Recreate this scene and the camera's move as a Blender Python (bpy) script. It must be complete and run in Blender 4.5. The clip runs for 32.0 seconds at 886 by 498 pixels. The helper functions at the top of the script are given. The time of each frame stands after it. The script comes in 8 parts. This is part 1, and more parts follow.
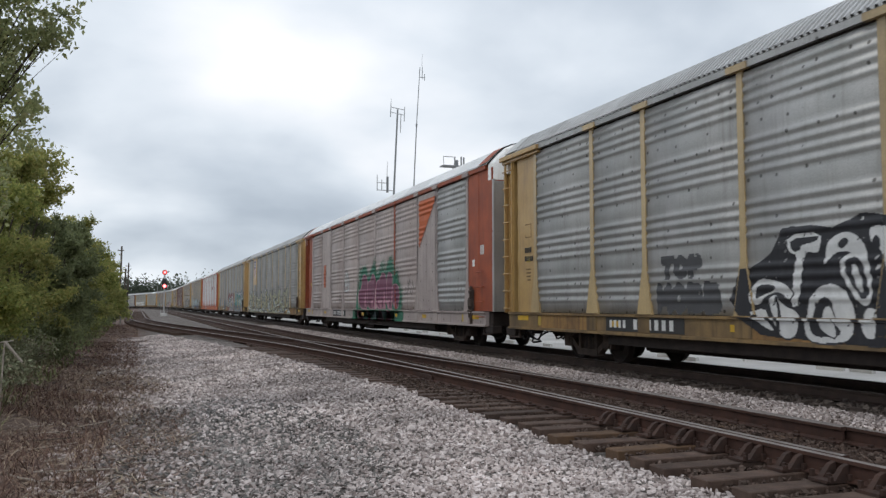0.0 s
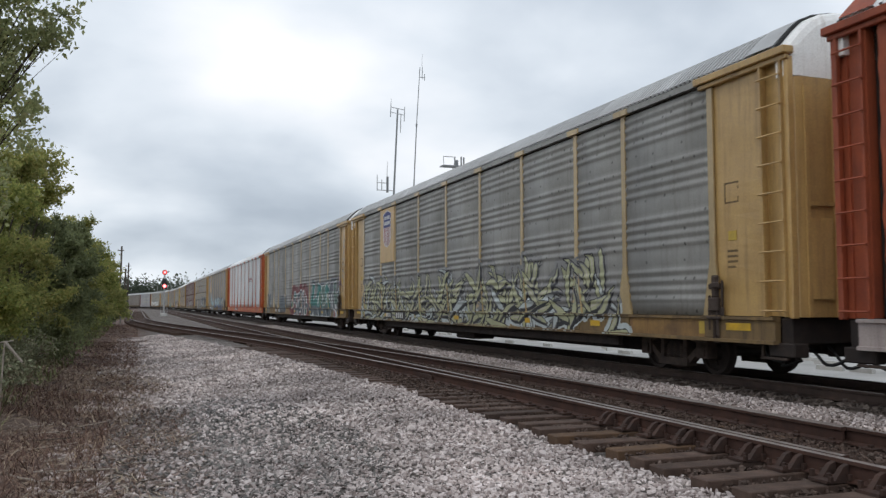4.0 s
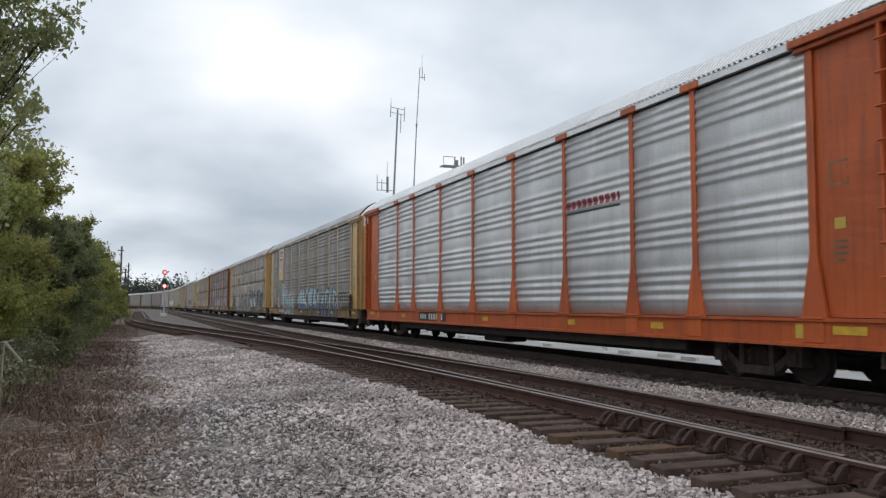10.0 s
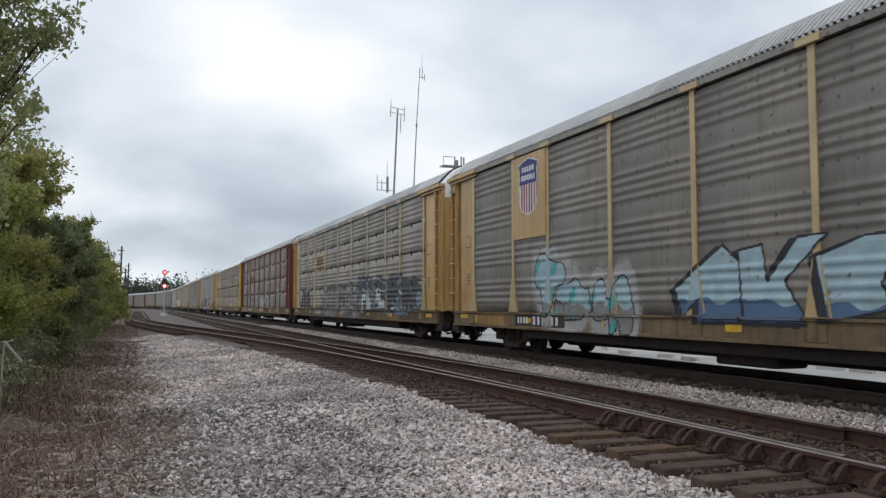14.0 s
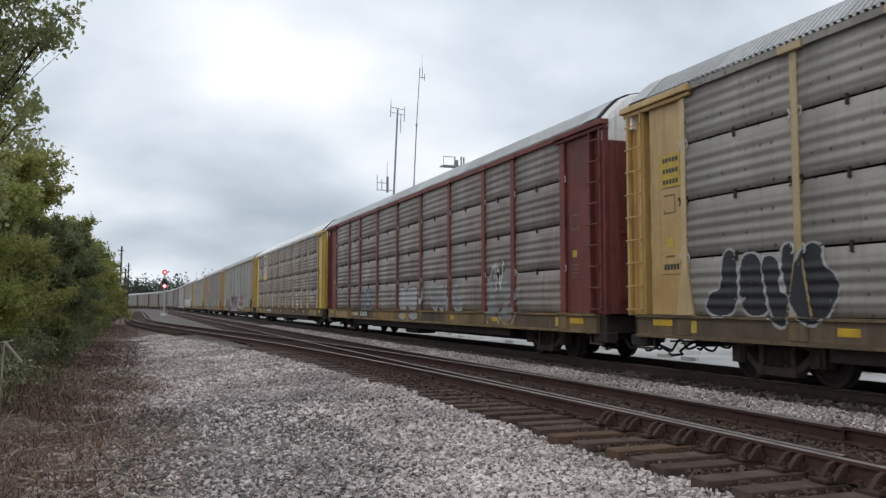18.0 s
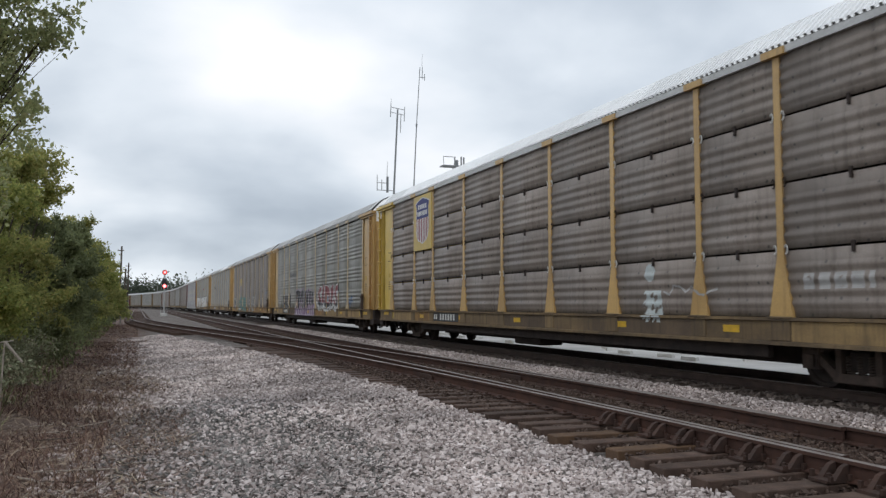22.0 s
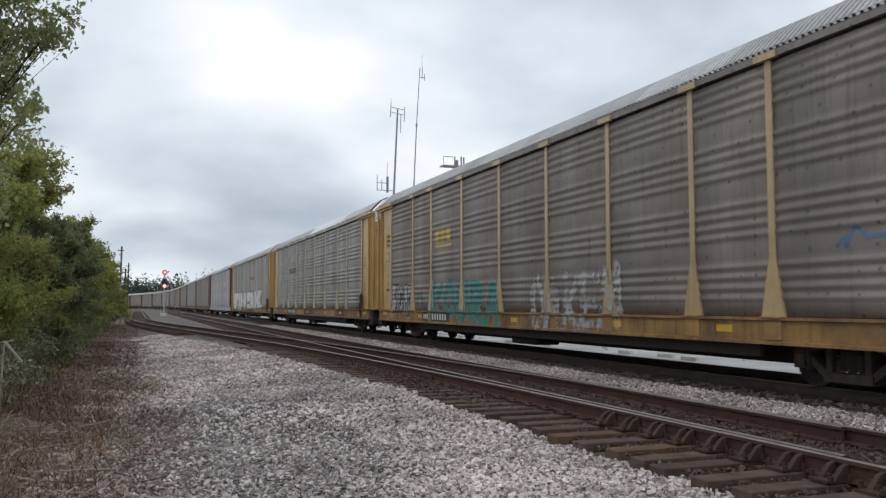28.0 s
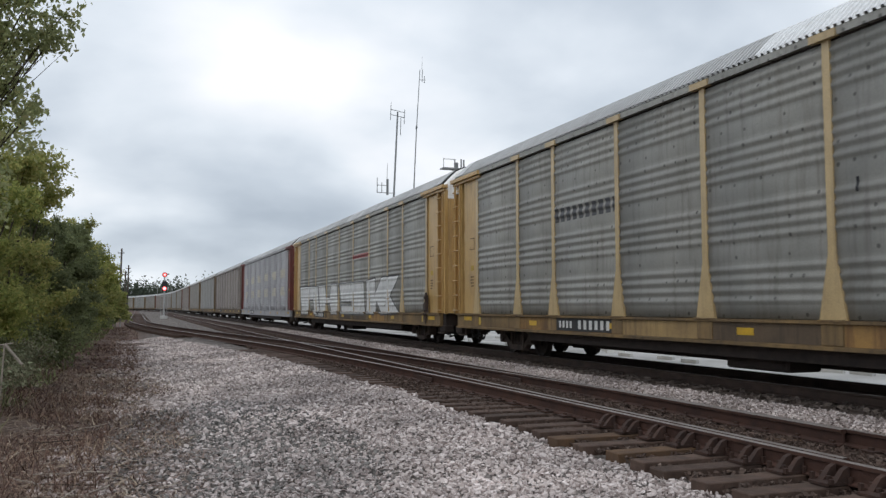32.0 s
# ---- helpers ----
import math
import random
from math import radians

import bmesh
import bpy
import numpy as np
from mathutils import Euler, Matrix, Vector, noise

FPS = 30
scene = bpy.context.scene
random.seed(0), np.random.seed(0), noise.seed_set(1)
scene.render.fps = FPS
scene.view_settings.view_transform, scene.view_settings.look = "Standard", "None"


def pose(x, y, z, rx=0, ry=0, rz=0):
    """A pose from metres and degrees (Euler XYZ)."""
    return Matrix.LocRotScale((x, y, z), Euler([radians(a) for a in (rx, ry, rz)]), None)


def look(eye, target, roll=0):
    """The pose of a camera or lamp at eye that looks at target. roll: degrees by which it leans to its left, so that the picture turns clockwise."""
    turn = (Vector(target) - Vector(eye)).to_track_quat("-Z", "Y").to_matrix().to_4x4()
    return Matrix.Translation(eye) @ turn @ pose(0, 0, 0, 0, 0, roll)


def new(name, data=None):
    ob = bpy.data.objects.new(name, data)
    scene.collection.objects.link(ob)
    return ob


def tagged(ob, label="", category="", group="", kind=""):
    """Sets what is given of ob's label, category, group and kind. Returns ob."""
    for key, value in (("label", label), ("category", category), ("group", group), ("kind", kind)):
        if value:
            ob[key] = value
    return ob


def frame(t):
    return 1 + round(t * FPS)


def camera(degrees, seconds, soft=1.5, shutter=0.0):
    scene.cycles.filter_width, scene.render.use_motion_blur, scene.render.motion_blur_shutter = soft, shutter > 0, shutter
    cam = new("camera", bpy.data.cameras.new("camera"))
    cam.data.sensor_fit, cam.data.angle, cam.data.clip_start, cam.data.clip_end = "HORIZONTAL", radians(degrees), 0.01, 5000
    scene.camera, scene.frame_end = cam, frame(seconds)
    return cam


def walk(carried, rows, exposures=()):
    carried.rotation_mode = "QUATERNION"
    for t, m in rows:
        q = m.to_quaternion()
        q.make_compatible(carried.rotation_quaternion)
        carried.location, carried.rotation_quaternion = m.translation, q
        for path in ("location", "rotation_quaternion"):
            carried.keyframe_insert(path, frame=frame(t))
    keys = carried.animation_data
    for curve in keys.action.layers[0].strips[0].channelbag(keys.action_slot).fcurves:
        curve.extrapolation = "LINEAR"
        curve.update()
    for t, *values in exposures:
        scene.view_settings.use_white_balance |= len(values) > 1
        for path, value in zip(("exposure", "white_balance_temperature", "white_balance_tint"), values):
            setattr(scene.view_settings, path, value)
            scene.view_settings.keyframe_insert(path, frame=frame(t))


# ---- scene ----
def aim(pitch):
    yaw = radians(20.08)
    d = Vector((math.sin(yaw) * math.cos(pitch), math.cos(yaw) * math.cos(pitch), math.sin(pitch)))
    eye = Vector((0.0, 0.0, 1.46))
    return look(eye, eye + d * 10)


# one lens, a camera on a stand that settles a little near the end
cam = camera(55.92, 32.0, soft=1.35, shutter=0.1)
P0 = math.atan(99.0 / 1477.0)
walk(cam, [(0.0, aim(P0)), (10.0, aim(P0)), (20.0, aim(P0)), (29.0, aim(P0)), (29.5, aim(P0 + 0.0007)),
           (30.0, aim(P0 + 0.0021)), (30.5, aim(P0 + 0.0028)), (31.0, aim(P0 + 0.0029)), (32.0, aim(P0 + 0.0029))])

# ---- world and sun ----
SUN_EL, SUN_AZ = 52.0, 235.0
world = bpy.data.worlds.new("overcast_sky")
scene.world = world
world.use_nodes = True
wt = world.node_tree
for n in list(wt.nodes):
    wt.nodes.remove(n)


def wnode(kind, **inputs):
    n = wt.nodes.new(kind)
    for k, v in inputs.items():
        n.inputs[k.replace("_", " ")].default_value = v
    return n


def wmath(op, a, b=None):
    n = wt.nodes.new("ShaderNodeMath")
    n.operation = op
    for i, v in enumerate((a, b)):
        if v is None:
            continue
        if isinstance(v, (int, float)):
            n.inputs[i].default_value = v
        else:
            wt.links.new(v, n.inputs[i])
    return n.outputs[0]


def wramp(fac, stops):
    n = wt.nodes.new("ShaderNodeValToRGB")
    while len(n.color_ramp.elements) < len(stops):
        n.color_ramp.elements.new(0.5)
    for e, (p, c) in zip(n.color_ramp.elements, stops):
        e.position, e.color = p, (*c, 1)
    wt.links.new(fac, n.inputs[0])
    return n.outputs[0]


sky = wt.nodes.new("ShaderNodeTexSky")
sky.sky_type, sky.sun_disc = "NISHITA", False
sky.sun_elevation, sky.sun_rotation = radians(SUN_EL), radians(SUN_AZ)
geo = wt.nodes.new("ShaderNodeTexCoord")
sep = wt.nodes.new("ShaderNodeSeparateXYZ")
wt.links.new(geo.outputs["Generated"], sep.inputs[0])
zup = wmath("MAXIMUM", sep.outputs[2], 0.0)
lift = wmath("ADD", zup, 0.34)
comb = wt.nodes.new("ShaderNodeCombineXYZ")
wt.links.new(wmath("DIVIDE", sep.outputs[0], lift), comb.inputs[0])
wt.links.new(wmath("DIVIDE", sep.outputs[1], lift), comb.inputs[1])
big = wnode("ShaderNodeTexNoise", Scale=1.75, Detail=6.0, Roughness=0.44, Distortion=0.12)
wt.links.new(comb.outputs[0], big.inputs["Vector"])


def lobe(az, el, wide, amount, base):
    """A broad bank of lighter or darker cloud about an azimuth and a height, in degrees."""
    a, e = radians(az), radians(el)
    d = wt.nodes.new("ShaderNodeVectorMath")
    d.operation = "DOT_PRODUCT"
    wt.links.new(geo.outputs["Generated"], d.inputs[0])
    d.inputs[1].default_value = (math.sin(a) * math.cos(e), math.cos(a) * math.cos(e), math.sin(e))
    r = wt.nodes.new("ShaderNodeMapRange")
    r.interpolation_type = "SMOOTHSTEP"
    r.inputs[1].default_value, r.inputs[2].default_value = math.cos(radians(wide)), 1.0
    r.inputs[3].default_value, r.inputs[4].default_value = 0.0, amount
    wt.links.new(d.outputs["Value"], r.inputs[0])
    return wmath("ADD", base, r.outputs[0])


bank = big.outputs[0]
for az, el, wide, amount in ((11.5, 17.0, 12.0, 0.15), (3.0, 14.0, 14.0, 0.05), (16.5, 13.5, 9.0, 0.09), (5.0, 7.8, 10.0, -0.09), (10.5, 7.8, 9.0, -0.06), (28.0, 20.0, 18.0, -0.05), (33.0, 18.0, 15.0, -0.05), (14.0, 21.5, 7.0, -0.04)):
    bank = lobe(az, el, wide, amount, bank)
cloud = wramp(bank, [(0.28, (0.43, 0.49, 0.57)), (0.42, (0.585, 0.65, 0.73)), (0.54, (0.76, 0.82, 0.89)), (0.70, (0.99, 1.01, 1.05))])
height = wramp(zup, [(0.0, (1.16, 1.15, 1.14)), (0.13, (1.03, 1.03, 1.03)), (0.4, (1.12, 1.12, 1.12)), (0.75, (1.05, 1.05, 1.05))])
mul = wt.nodes.new("ShaderNodeMix")
mul.data_type, mul.blend_type = "RGBA", "MULTIPLY"
mul.inputs[0].default_value = 1.0
wt.links.new(cloud, mul.inputs[6])
wt.links.new(height, mul.inputs[7])
mixs = wt.nodes.new("ShaderNodeMix")
mixs.data_type = "RGBA"
mixs.inputs[0].default_value = 0.93
skyk = wt.nodes.new("ShaderNodeMix")
skyk.data_type, skyk.blend_type = "RGBA", "MULTIPLY"
skyk.inputs[0].default_value = 1.0
skyk.inputs[7].default_value = (0.1, 0.1, 0.1, 1)
wt.links.new(sky.outputs[0], skyk.inputs[6])
wt.links.new(skyk.outputs[2], mixs.inputs[6])
wt.links.new(mul.outputs[2], mixs.inputs[7])
bg = wnode("ShaderNodeBackground", Strength=1.0)
wt.links.new(mixs.outputs[2], bg.inputs[0])
wo = wt.nodes.new("ShaderNodeOutputWorld")
wt.links.new(bg.outputs[0], wo.inputs[0])

sun = new("sun", bpy.data.lights.new("sun", "SUN"))
sun.data.energy, sun.data.angle, sun.data.color = 0.5, radians(14), (1.0, 0.96, 0.9)
_a, _e = radians(SUN_AZ), radians(SUN_EL)
_sd = Vector((math.sin(_a) * math.cos(_e), math.cos(_a) * math.cos(_e), math.sin(_e)))
sun.matrix_world = look(_sd * 60, (0, 0, 0))
scene.view_settings.exposure = 0.0


# ---- materials ----
def surf(name, c1, c2, scale=3.0, rough=0.7, metal=0.0, bump=0.15, fine=40.0, streak=None, streak_amt=0.5,
         rnd=0.12, dots=None, contrast=(0.35, 0.68), spec=0.4):
    m = bpy.data.materials.new(name)
    m.use_nodes = True
    t = m.node_tree
    L = t.links.new
    b = t.nodes["Principled BSDF"]
    b.inputs["Roughness"].default_value = rough
    b.inputs["Metallic"].default_value = metal
    b.inputs["Specular IOR Level"].default_value = spec
    tc = t.nodes.new("ShaderNodeTexCoord")
    oi = t.nodes.new("ShaderNodeObjectInfo")
    sc = t.nodes.new("ShaderNodeMath")
    sc.operation = "MULTIPLY"
    sc.inputs[1].default_value = 37.0
    L(oi.outputs["Random"], sc.inputs[0])
    ad = t.nodes.new("ShaderNodeVectorMath")
    L(tc.outputs["Object"], ad.inputs[0])
    L(sc.outputs[0], ad.inputs[1])

    def noise_tex(vec, s, detail=4.0, r=0.6):
        n = t.nodes.new("ShaderNodeTexNoise")
        n.inputs["Scale"].default_value, n.inputs["Detail"].default_value, n.inputs["Roughness"].default_value = s, detail, r
        L(vec, n.inputs["Vector"])
        return n.outputs[0]

    def ramp(f, lo, hi, a=(0, 0, 0), z=(1, 1, 1)):
        n = t.nodes.new("ShaderNodeValToRGB")
        n.color_ramp.elements[0].position, n.color_ramp.elements[1].position = lo, hi
        n.color_ramp.elements[0].color, n.color_ramp.elements[1].color = (*a, 1), (*z, 1)
        L(f, n.inputs[0])
        return n.outputs[0]

    def mix(f, a, z, blend="MIX"):
        n = t.nodes.new("ShaderNodeMix")
        n.data_type, n.blend_type = "RGBA", blend
        for v, i in ((f, 0), (a, 6), (z, 7)):
            if isinstance(v, (int, float)):
                n.inputs[i].default_value = v
            elif isinstance(v, tuple):
                n.inputs[i].default_value = (*v, 1)
            else:
                L(v, n.inputs[i])
        return n.outputs[2]

    n1 = noise_tex(ad.outputs[0], scale, 5.0)
    col = mix(ramp(n1, *contrast), c1, c2)
    n2 = noise_tex(ad.outputs[0], fine, 3.0, 0.7)
    col = mix(0.5, col, ramp(n2, 0.2, 0.8, (0.55, 0.55, 0.55), (1.35, 1.35, 1.35)), "MULTIPLY")
    if streak:
        mp = t.nodes.new("ShaderNodeMapping")
        mp.inputs["Scale"].default_value = (5.0, 5.0, 0.35)
        L(ad.outputs[0], mp.inputs[0])
        n3 = noise_tex(mp.outputs[0], 1.6, 6.0, 0.65)
        f3 = t.nodes.new("ShaderNodeMath")
        f3.operation = "MULTIPLY"
        f3.inputs[1].default_value = streak_amt
        L(ramp(n3, 0.5, 0.72), f3.inputs[0])
        col = mix(f3.outputs[0], col, streak)
    if dots:
        vo = t.nodes.new("ShaderNodeTexVoronoi")
        vo.inputs["Scale"].default_value, vo.inputs["Randomness"].default_value = dots, 0.25
        mp2 = t.nodes.new("ShaderNodeMapping")
        mp2.inputs["Scale"].default_value = (0.0, 1.0, 1.0)
        L(tc.outputs["Object"], mp2.inputs[0])
        L(mp2.outputs[0], vo.inputs["Vector"])
        col = mix(ramp(vo.outputs["Distance"], 0.085, 0.13, (0.85, 0.85, 0.85), (0, 0, 0)), col, (0.07, 0.065, 0.06))
    rn = t.nodes.new("ShaderNodeMapRange")
    rn.inputs[3].default_value, rn.inputs[4].default_value = 1 - rnd, 1 + rnd
    L(oi.outputs["Random"], rn.inputs[0])
    col = mix(1.0, col, rn.outputs[0], "MULTIPLY")
    L(col, b.inputs["Base Color"])
    L(ramp(n2, 0.2, 0.8, (max(rough - 0.12, 0.05),) * 3, (min(rough + 0.12, 1.0),) * 3), b.inputs["Roughness"])
    if bump:
        bp = t.nodes.new("ShaderNodeBump")
        bp.inputs["Strength"].default_value, bp.inputs["Distance"].default_value = bump, 0.02
        L(n2, bp.inputs["Height"])
        L(bp.outputs[0], b.inputs["Normal"])
    return m


def island_surf(name, stops, rough=0.85, trans=0.0, patch=30.0):
    """A material whose colour varies from loose piece to loose piece."""
    m = bpy.data.materials.new(name)
    m.use_nodes = True
    t = m.node_tree
    b = t.nodes["Principled BSDF"]
    b.inputs["Roughness"].default_value = rough
    b.inputs["Specular IOR Level"].default_value = 0.25
    g = t.nodes.new("ShaderNodeNewGeometry")
    r = t.nodes.new("ShaderNodeValToRGB")
    while len(r.color_ramp.elements) < len(stops):
        r.color_ramp.elements.new(0.5)
    for i, c in enumerate(stops):
        r.color_ramp.elements[i].position = i / (len(stops) - 1)
        r.color_ramp.elements[i].color = (*c, 1)
    t.links.new(g.outputs["Random Per Island"], r.inputs[0])
    n = t.nodes.new("ShaderNodeTexNoise")
    n.inputs["Scale"].default_value = 0.7 if trans else patch
    tc = t.nodes.new("ShaderNodeTexCoord")
    t.links.new(tc.outputs["Object"], n.inputs["Vector"])
    k = t.nodes.new("ShaderNodeMapRange")
    k.inputs[1].default_value, k.inputs[2].default_value, k.inputs[3].default_value, k.inputs[4].default_value = 0.3, 0.7, 0.65, 1.35
    t.links.new(n.outputs[0], k.inputs[0])
    x = t.nodes.new("ShaderNodeMix")
    x.data_type, x.blend_type = "RGBA", "MULTIPLY"
    x.inputs[0].default_value = 1.0
    t.links.new(r.outputs[0], x.inputs[6])
    t.links.new(k.outputs[0], x.inputs[7])
    t.links.new(x.outputs[2], b.inputs["Base Color"])
    if trans:
        tr = t.nodes.new("ShaderNodeBsdfTranslucent")
        t.links.new(x.outputs[2], tr.inputs[0])
        ms = t.nodes.new("ShaderNodeMixShader")
        ms.inputs[0].default_value = trans
        t.links.new(b.outputs[0], ms.inputs[1])
        t.links.new(tr.outputs[0], ms.inputs[2])
        t.links.new(ms.outputs[0], t.nodes["Material Output"].inputs[0])
    return m


def glow(name, c, strength):
    m = bpy.data.materials.new(name)
    m.use_nodes = True
    b = m.node_tree.nodes["Principled BSDF"]
    b.inputs["Base Color"].default_value = (*c, 1)
    b.inputs["Emission Color"].default_value = (*c, 1)
    b.inputs["Emission Strength"].default_value = strength
    return m


YELLOW = surf("faded_yellow_paint", (0.57, 0.366, 0.138), (0.455, 0.283, 0.106), 1.3, 0.42, spec=0.6, bump=0.06, streak=(0.22, 0.13, 0.06), streak_amt=0.55)
BRIGHT_YELLOW = surf("bright_yellow_paint", (0.66, 0.47, 0.09), (0.55, 0.38, 0.08), 1.3, 0.42, spec=0.6, bump=0.06, streak=(0.2, 0.13, 0.05), streak_amt=0.5)
TAN_YELLOW = surf("dirty_yellow_sill_paint", (0.273, 0.175, 0.074), (0.114, 0.079, 0.045), 0.9, 0.7, bump=0.1, streak=(0.07, 0.05, 0.035), streak_amt=0.8)
DIRTY_SILL = surf("grimy_brown_sill_paint", (0.214, 0.146, 0.074), (0.096, 0.069, 0.045), 0.9, 0.75, bump=0.1, streak=(0.06, 0.045, 0.035), streak_amt=0.8)
SILL_PALE = surf("chalky_yellow_sill_paint", (0.383, 0.259, 0.114), (0.237, 0.158, 0.076), 1.6, 0.7, bump=0.1, streak=(0.10, 0.07, 0.045), streak_amt=0.7)
SILL_GRIMY = surf("sooty_sill_paint", (0.137, 0.096, 0.061), (0.082, 0.060, 0.042), 1.6, 0.8, bump=0.1, streak=(0.05, 0.04, 0.03), streak_amt=0.7)
SILL_RUSTY = surf("rust_streaked_sill_paint", (0.365, 0.209, 0.068), (0.155, 0.092, 0.045), 1.4, 0.7, bump=0.1, streak=(0.12, 0.06, 0.035), streak_amt=0.9)
POST_YELLOW = surf("pale_yellow_post_paint", (0.51, 0.375, 0.19), (0.40, 0.288, 0.145), 1.5, 0.38, spec=0.7, bump=0.04, streak=(0.25, 0.17, 0.09), streak_amt=0.5)
ORANGE = surf("orange_paint", (0.54, 0.115, 0.026), (0.42, 0.088, 0.025), 1.2, 0.5, bump=0.06, streak=(0.15, 0.05, 0.03), streak_amt=0.65)
RED_OXIDE = surf("red_oxide_paint", (0.40, 0.09, 0.035), (0.26, 0.06, 0.03), 1.4, 0.6, bump=0.08, streak=(0.12, 0.05, 0.03))
MAROON = surf("maroon_paint", (0.21, 0.055, 0.045), (0.13, 0.04, 0.035), 1.4, 0.65, bump=0.08, streak=(0.07, 0.035, 0.03))
PINK_GREY = surf("faded_pinkish_grey_paint", (0.489, 0.416, 0.390), (0.387, 0.323, 0.302), 0.9, 0.6, 0.1, bump=0.05, streak=(0.19, 0.15, 0.135), dots=3.2)
GALV = surf("galvanised_steel", (0.467, 0.459, 0.447), (0.345, 0.346, 0.335), 0.8, 0.45, 0.45, bump=0.05, streak=(0.24, 0.22, 0.20), streak_amt=0.45, dots=3.2)
SILVER = surf("bright_galvanised_steel", (0.69, 0.69, 0.685), (0.55, 0.555, 0.555), 0.9, 0.36, 0.4, bump=0.04, streak=(0.36, 0.35, 0.34), streak_amt=0.3)
GREY_BROWN = surf("weathered_brown_grey_steel", (0.282, 0.257, 0.227), (0.210, 0.191, 0.167), 0.8, 0.54, 0.12, spec=0.65, bump=0.05, streak=(0.12, 0.10, 0.085), streak_amt=0.5, dots=3.2)
DARK_GREY = surf("weathered_dark_grey_steel", (0.318, 0.309, 0.290), (0.222, 0.216, 0.200), 0.8, 0.54, 0.12, spec=0.65, bump=0.05, streak=(0.12, 0.105, 0.09), streak_amt=0.4, dots=3.2)
PINK_BROWN = surf("weathered_pinkish_brown_steel", (0.263, 0.222, 0.197), (0.185, 0.155, 0.136), 0.8, 0.54, 0.12, spec=0.65, bump=0.05, streak=(0.11, 0.085, 0.07), streak_amt=0.55, dots=3.2)
RUST_BROWN = surf("sooty_brown_steel", (0.286, 0.242, 0.211), (0.194, 0.160, 0.137), 1.1, 0.54, 0.1, spec=0.65, bump=0.06, streak=(0.085, 0.06, 0.05), streak_amt=0.55, dots=4.0)
WARM_GREY = surf("weathered_warm_grey_steel", (0.335, 0.305, 0.270), (0.250, 0.226, 0.198), 0.8, 0.54, 0.12, spec=0.65, bump=0.05, streak=(0.14, 0.115, 0.095), streak_amt=0.5, dots=3.2)
GREEN_GREY = surf("greenish_grey_steel", (0.333, 0.323, 0.295), (0.242, 0.238, 0.217), 0.8, 0.54, 0.15, spec=0.65, bump=0.05, streak=(0.125, 0.112, 0.095), streak_amt=0.6, dots=3.2)
LILAC_GREY = surf("pale_lilac_grey_steel", (0.42, 0.41, 0.42), (0.35, 0.34, 0.355), 0.8, 0.5, 0.3, bump=0.05, streak=(0.25, 0.23, 0.22), streak_amt=0.4)
ROOF_GREY = surf("roof_galvanised", (0.57, 0.57, 0.565), (0.46, 0.455, 0.45), 0.9, 0.5, 0.3, bump=0.06, streak=(0.3, 0.28, 0.26), streak_amt=0.3)
ROOF_WHITE = surf("roof_white_coating", (0.90, 0.905, 0.905), (0.84, 0.845, 0.845), 1.2, 0.5, 0.1, bump=0.04, streak=(0.5, 0.48, 0.45), streak_amt=0.25)
END_WHITE = surf("white_end_cap", (0.93, 0.925, 0.91), (0.87, 0.86, 0.84), 1.6, 0.5, bump=0.05, streak=(0.3, 0.22, 0.15), streak_amt=0.4)
BLACKISH = surf("underframe_grime_and_slot_shade", (0.024, 0.018, 0.016), (0.044, 0.031, 0.026), 4.0, 0.8, 0.1, bump=0.3)
BLACK_SEAL = surf("black_rubber_seal", (0.016, 0.016, 0.016), (0.03, 0.03, 0.03), 6.0, 0.7, bump=0.1)
SILL_BLACK = surf("black_sill_paint", (0.030, 0.030, 0.032), (0.05, 0.047, 0.045), 2.5, 0.6, bump=0.08)
DULL_PLATE = surf("dull_yellow_plate", (0.55, 0.38, 0.06), (0.42, 0.29, 0.06), 5.0, 0.6, bump=0.0, rnd=0.1)
REFLECT = surf("yellow_reflector", (0.66, 0.40, 0.03), (0.48, 0.30, 0.04), 5.0, 0.5, bump=0.0, rnd=0.03)
LETTER_WHITE = surf("white_stencil_paint", (0.72, 0.72, 0.70), (0.58, 0.58, 0.56), 6.0, 0.6, bump=0.0, rnd=0.03)
RAIL_SIDE = surf("rusty_rail_steel", (0.085, 0.041, 0.029), (0.050, 0.027, 0.021), 4.0, 0.8, 0.2, bump=0.25)
RAIL_HEAD = surf("worn_rail_head", (0.31, 0.275, 0.255), (0.20, 0.165, 0.15), 3.0, 0.5, 0.4, bump=0.05)
RAIL_DARK = surf("dark_rail_steel", (0.095, 0.062, 0.05), (0.06, 0.041, 0.034), 4.0, 0.7, 0.3, bump=0.2)
TIE = surf("creosoted_timber", (0.108, 0.068, 0.051), (0.054, 0.034, 0.026), 5.0, 0.85, bump=0.4, streak=(0.15, 0.105, 0.08), streak_amt=0.4, rnd=0.3)
TIE_RUSTY = surf("orange_brown_timber", (0.16, 0.092, 0.05), (0.088, 0.055, 0.037), 5.0, 0.85, bump=0.4, rnd=0.25)
FRAME_GRIME = surf("dusty_cast_steel", (0.093, 0.066, 0.053), (0.044, 0.032, 0.027), 5.0, 0.85, 0.1, bump=0.3)
OILY_BED = surf("oil_stained_fines", (0.090, 0.068, 0.056), (0.053, 0.040, 0.034), 3.0, 0.9, bump=0.4)
PLATE = surf("rusty_plate_steel", (0.075, 0.04, 0.029), (0.045, 0.028, 0.023), 9.0, 0.8, 0.2, bump=0.3)


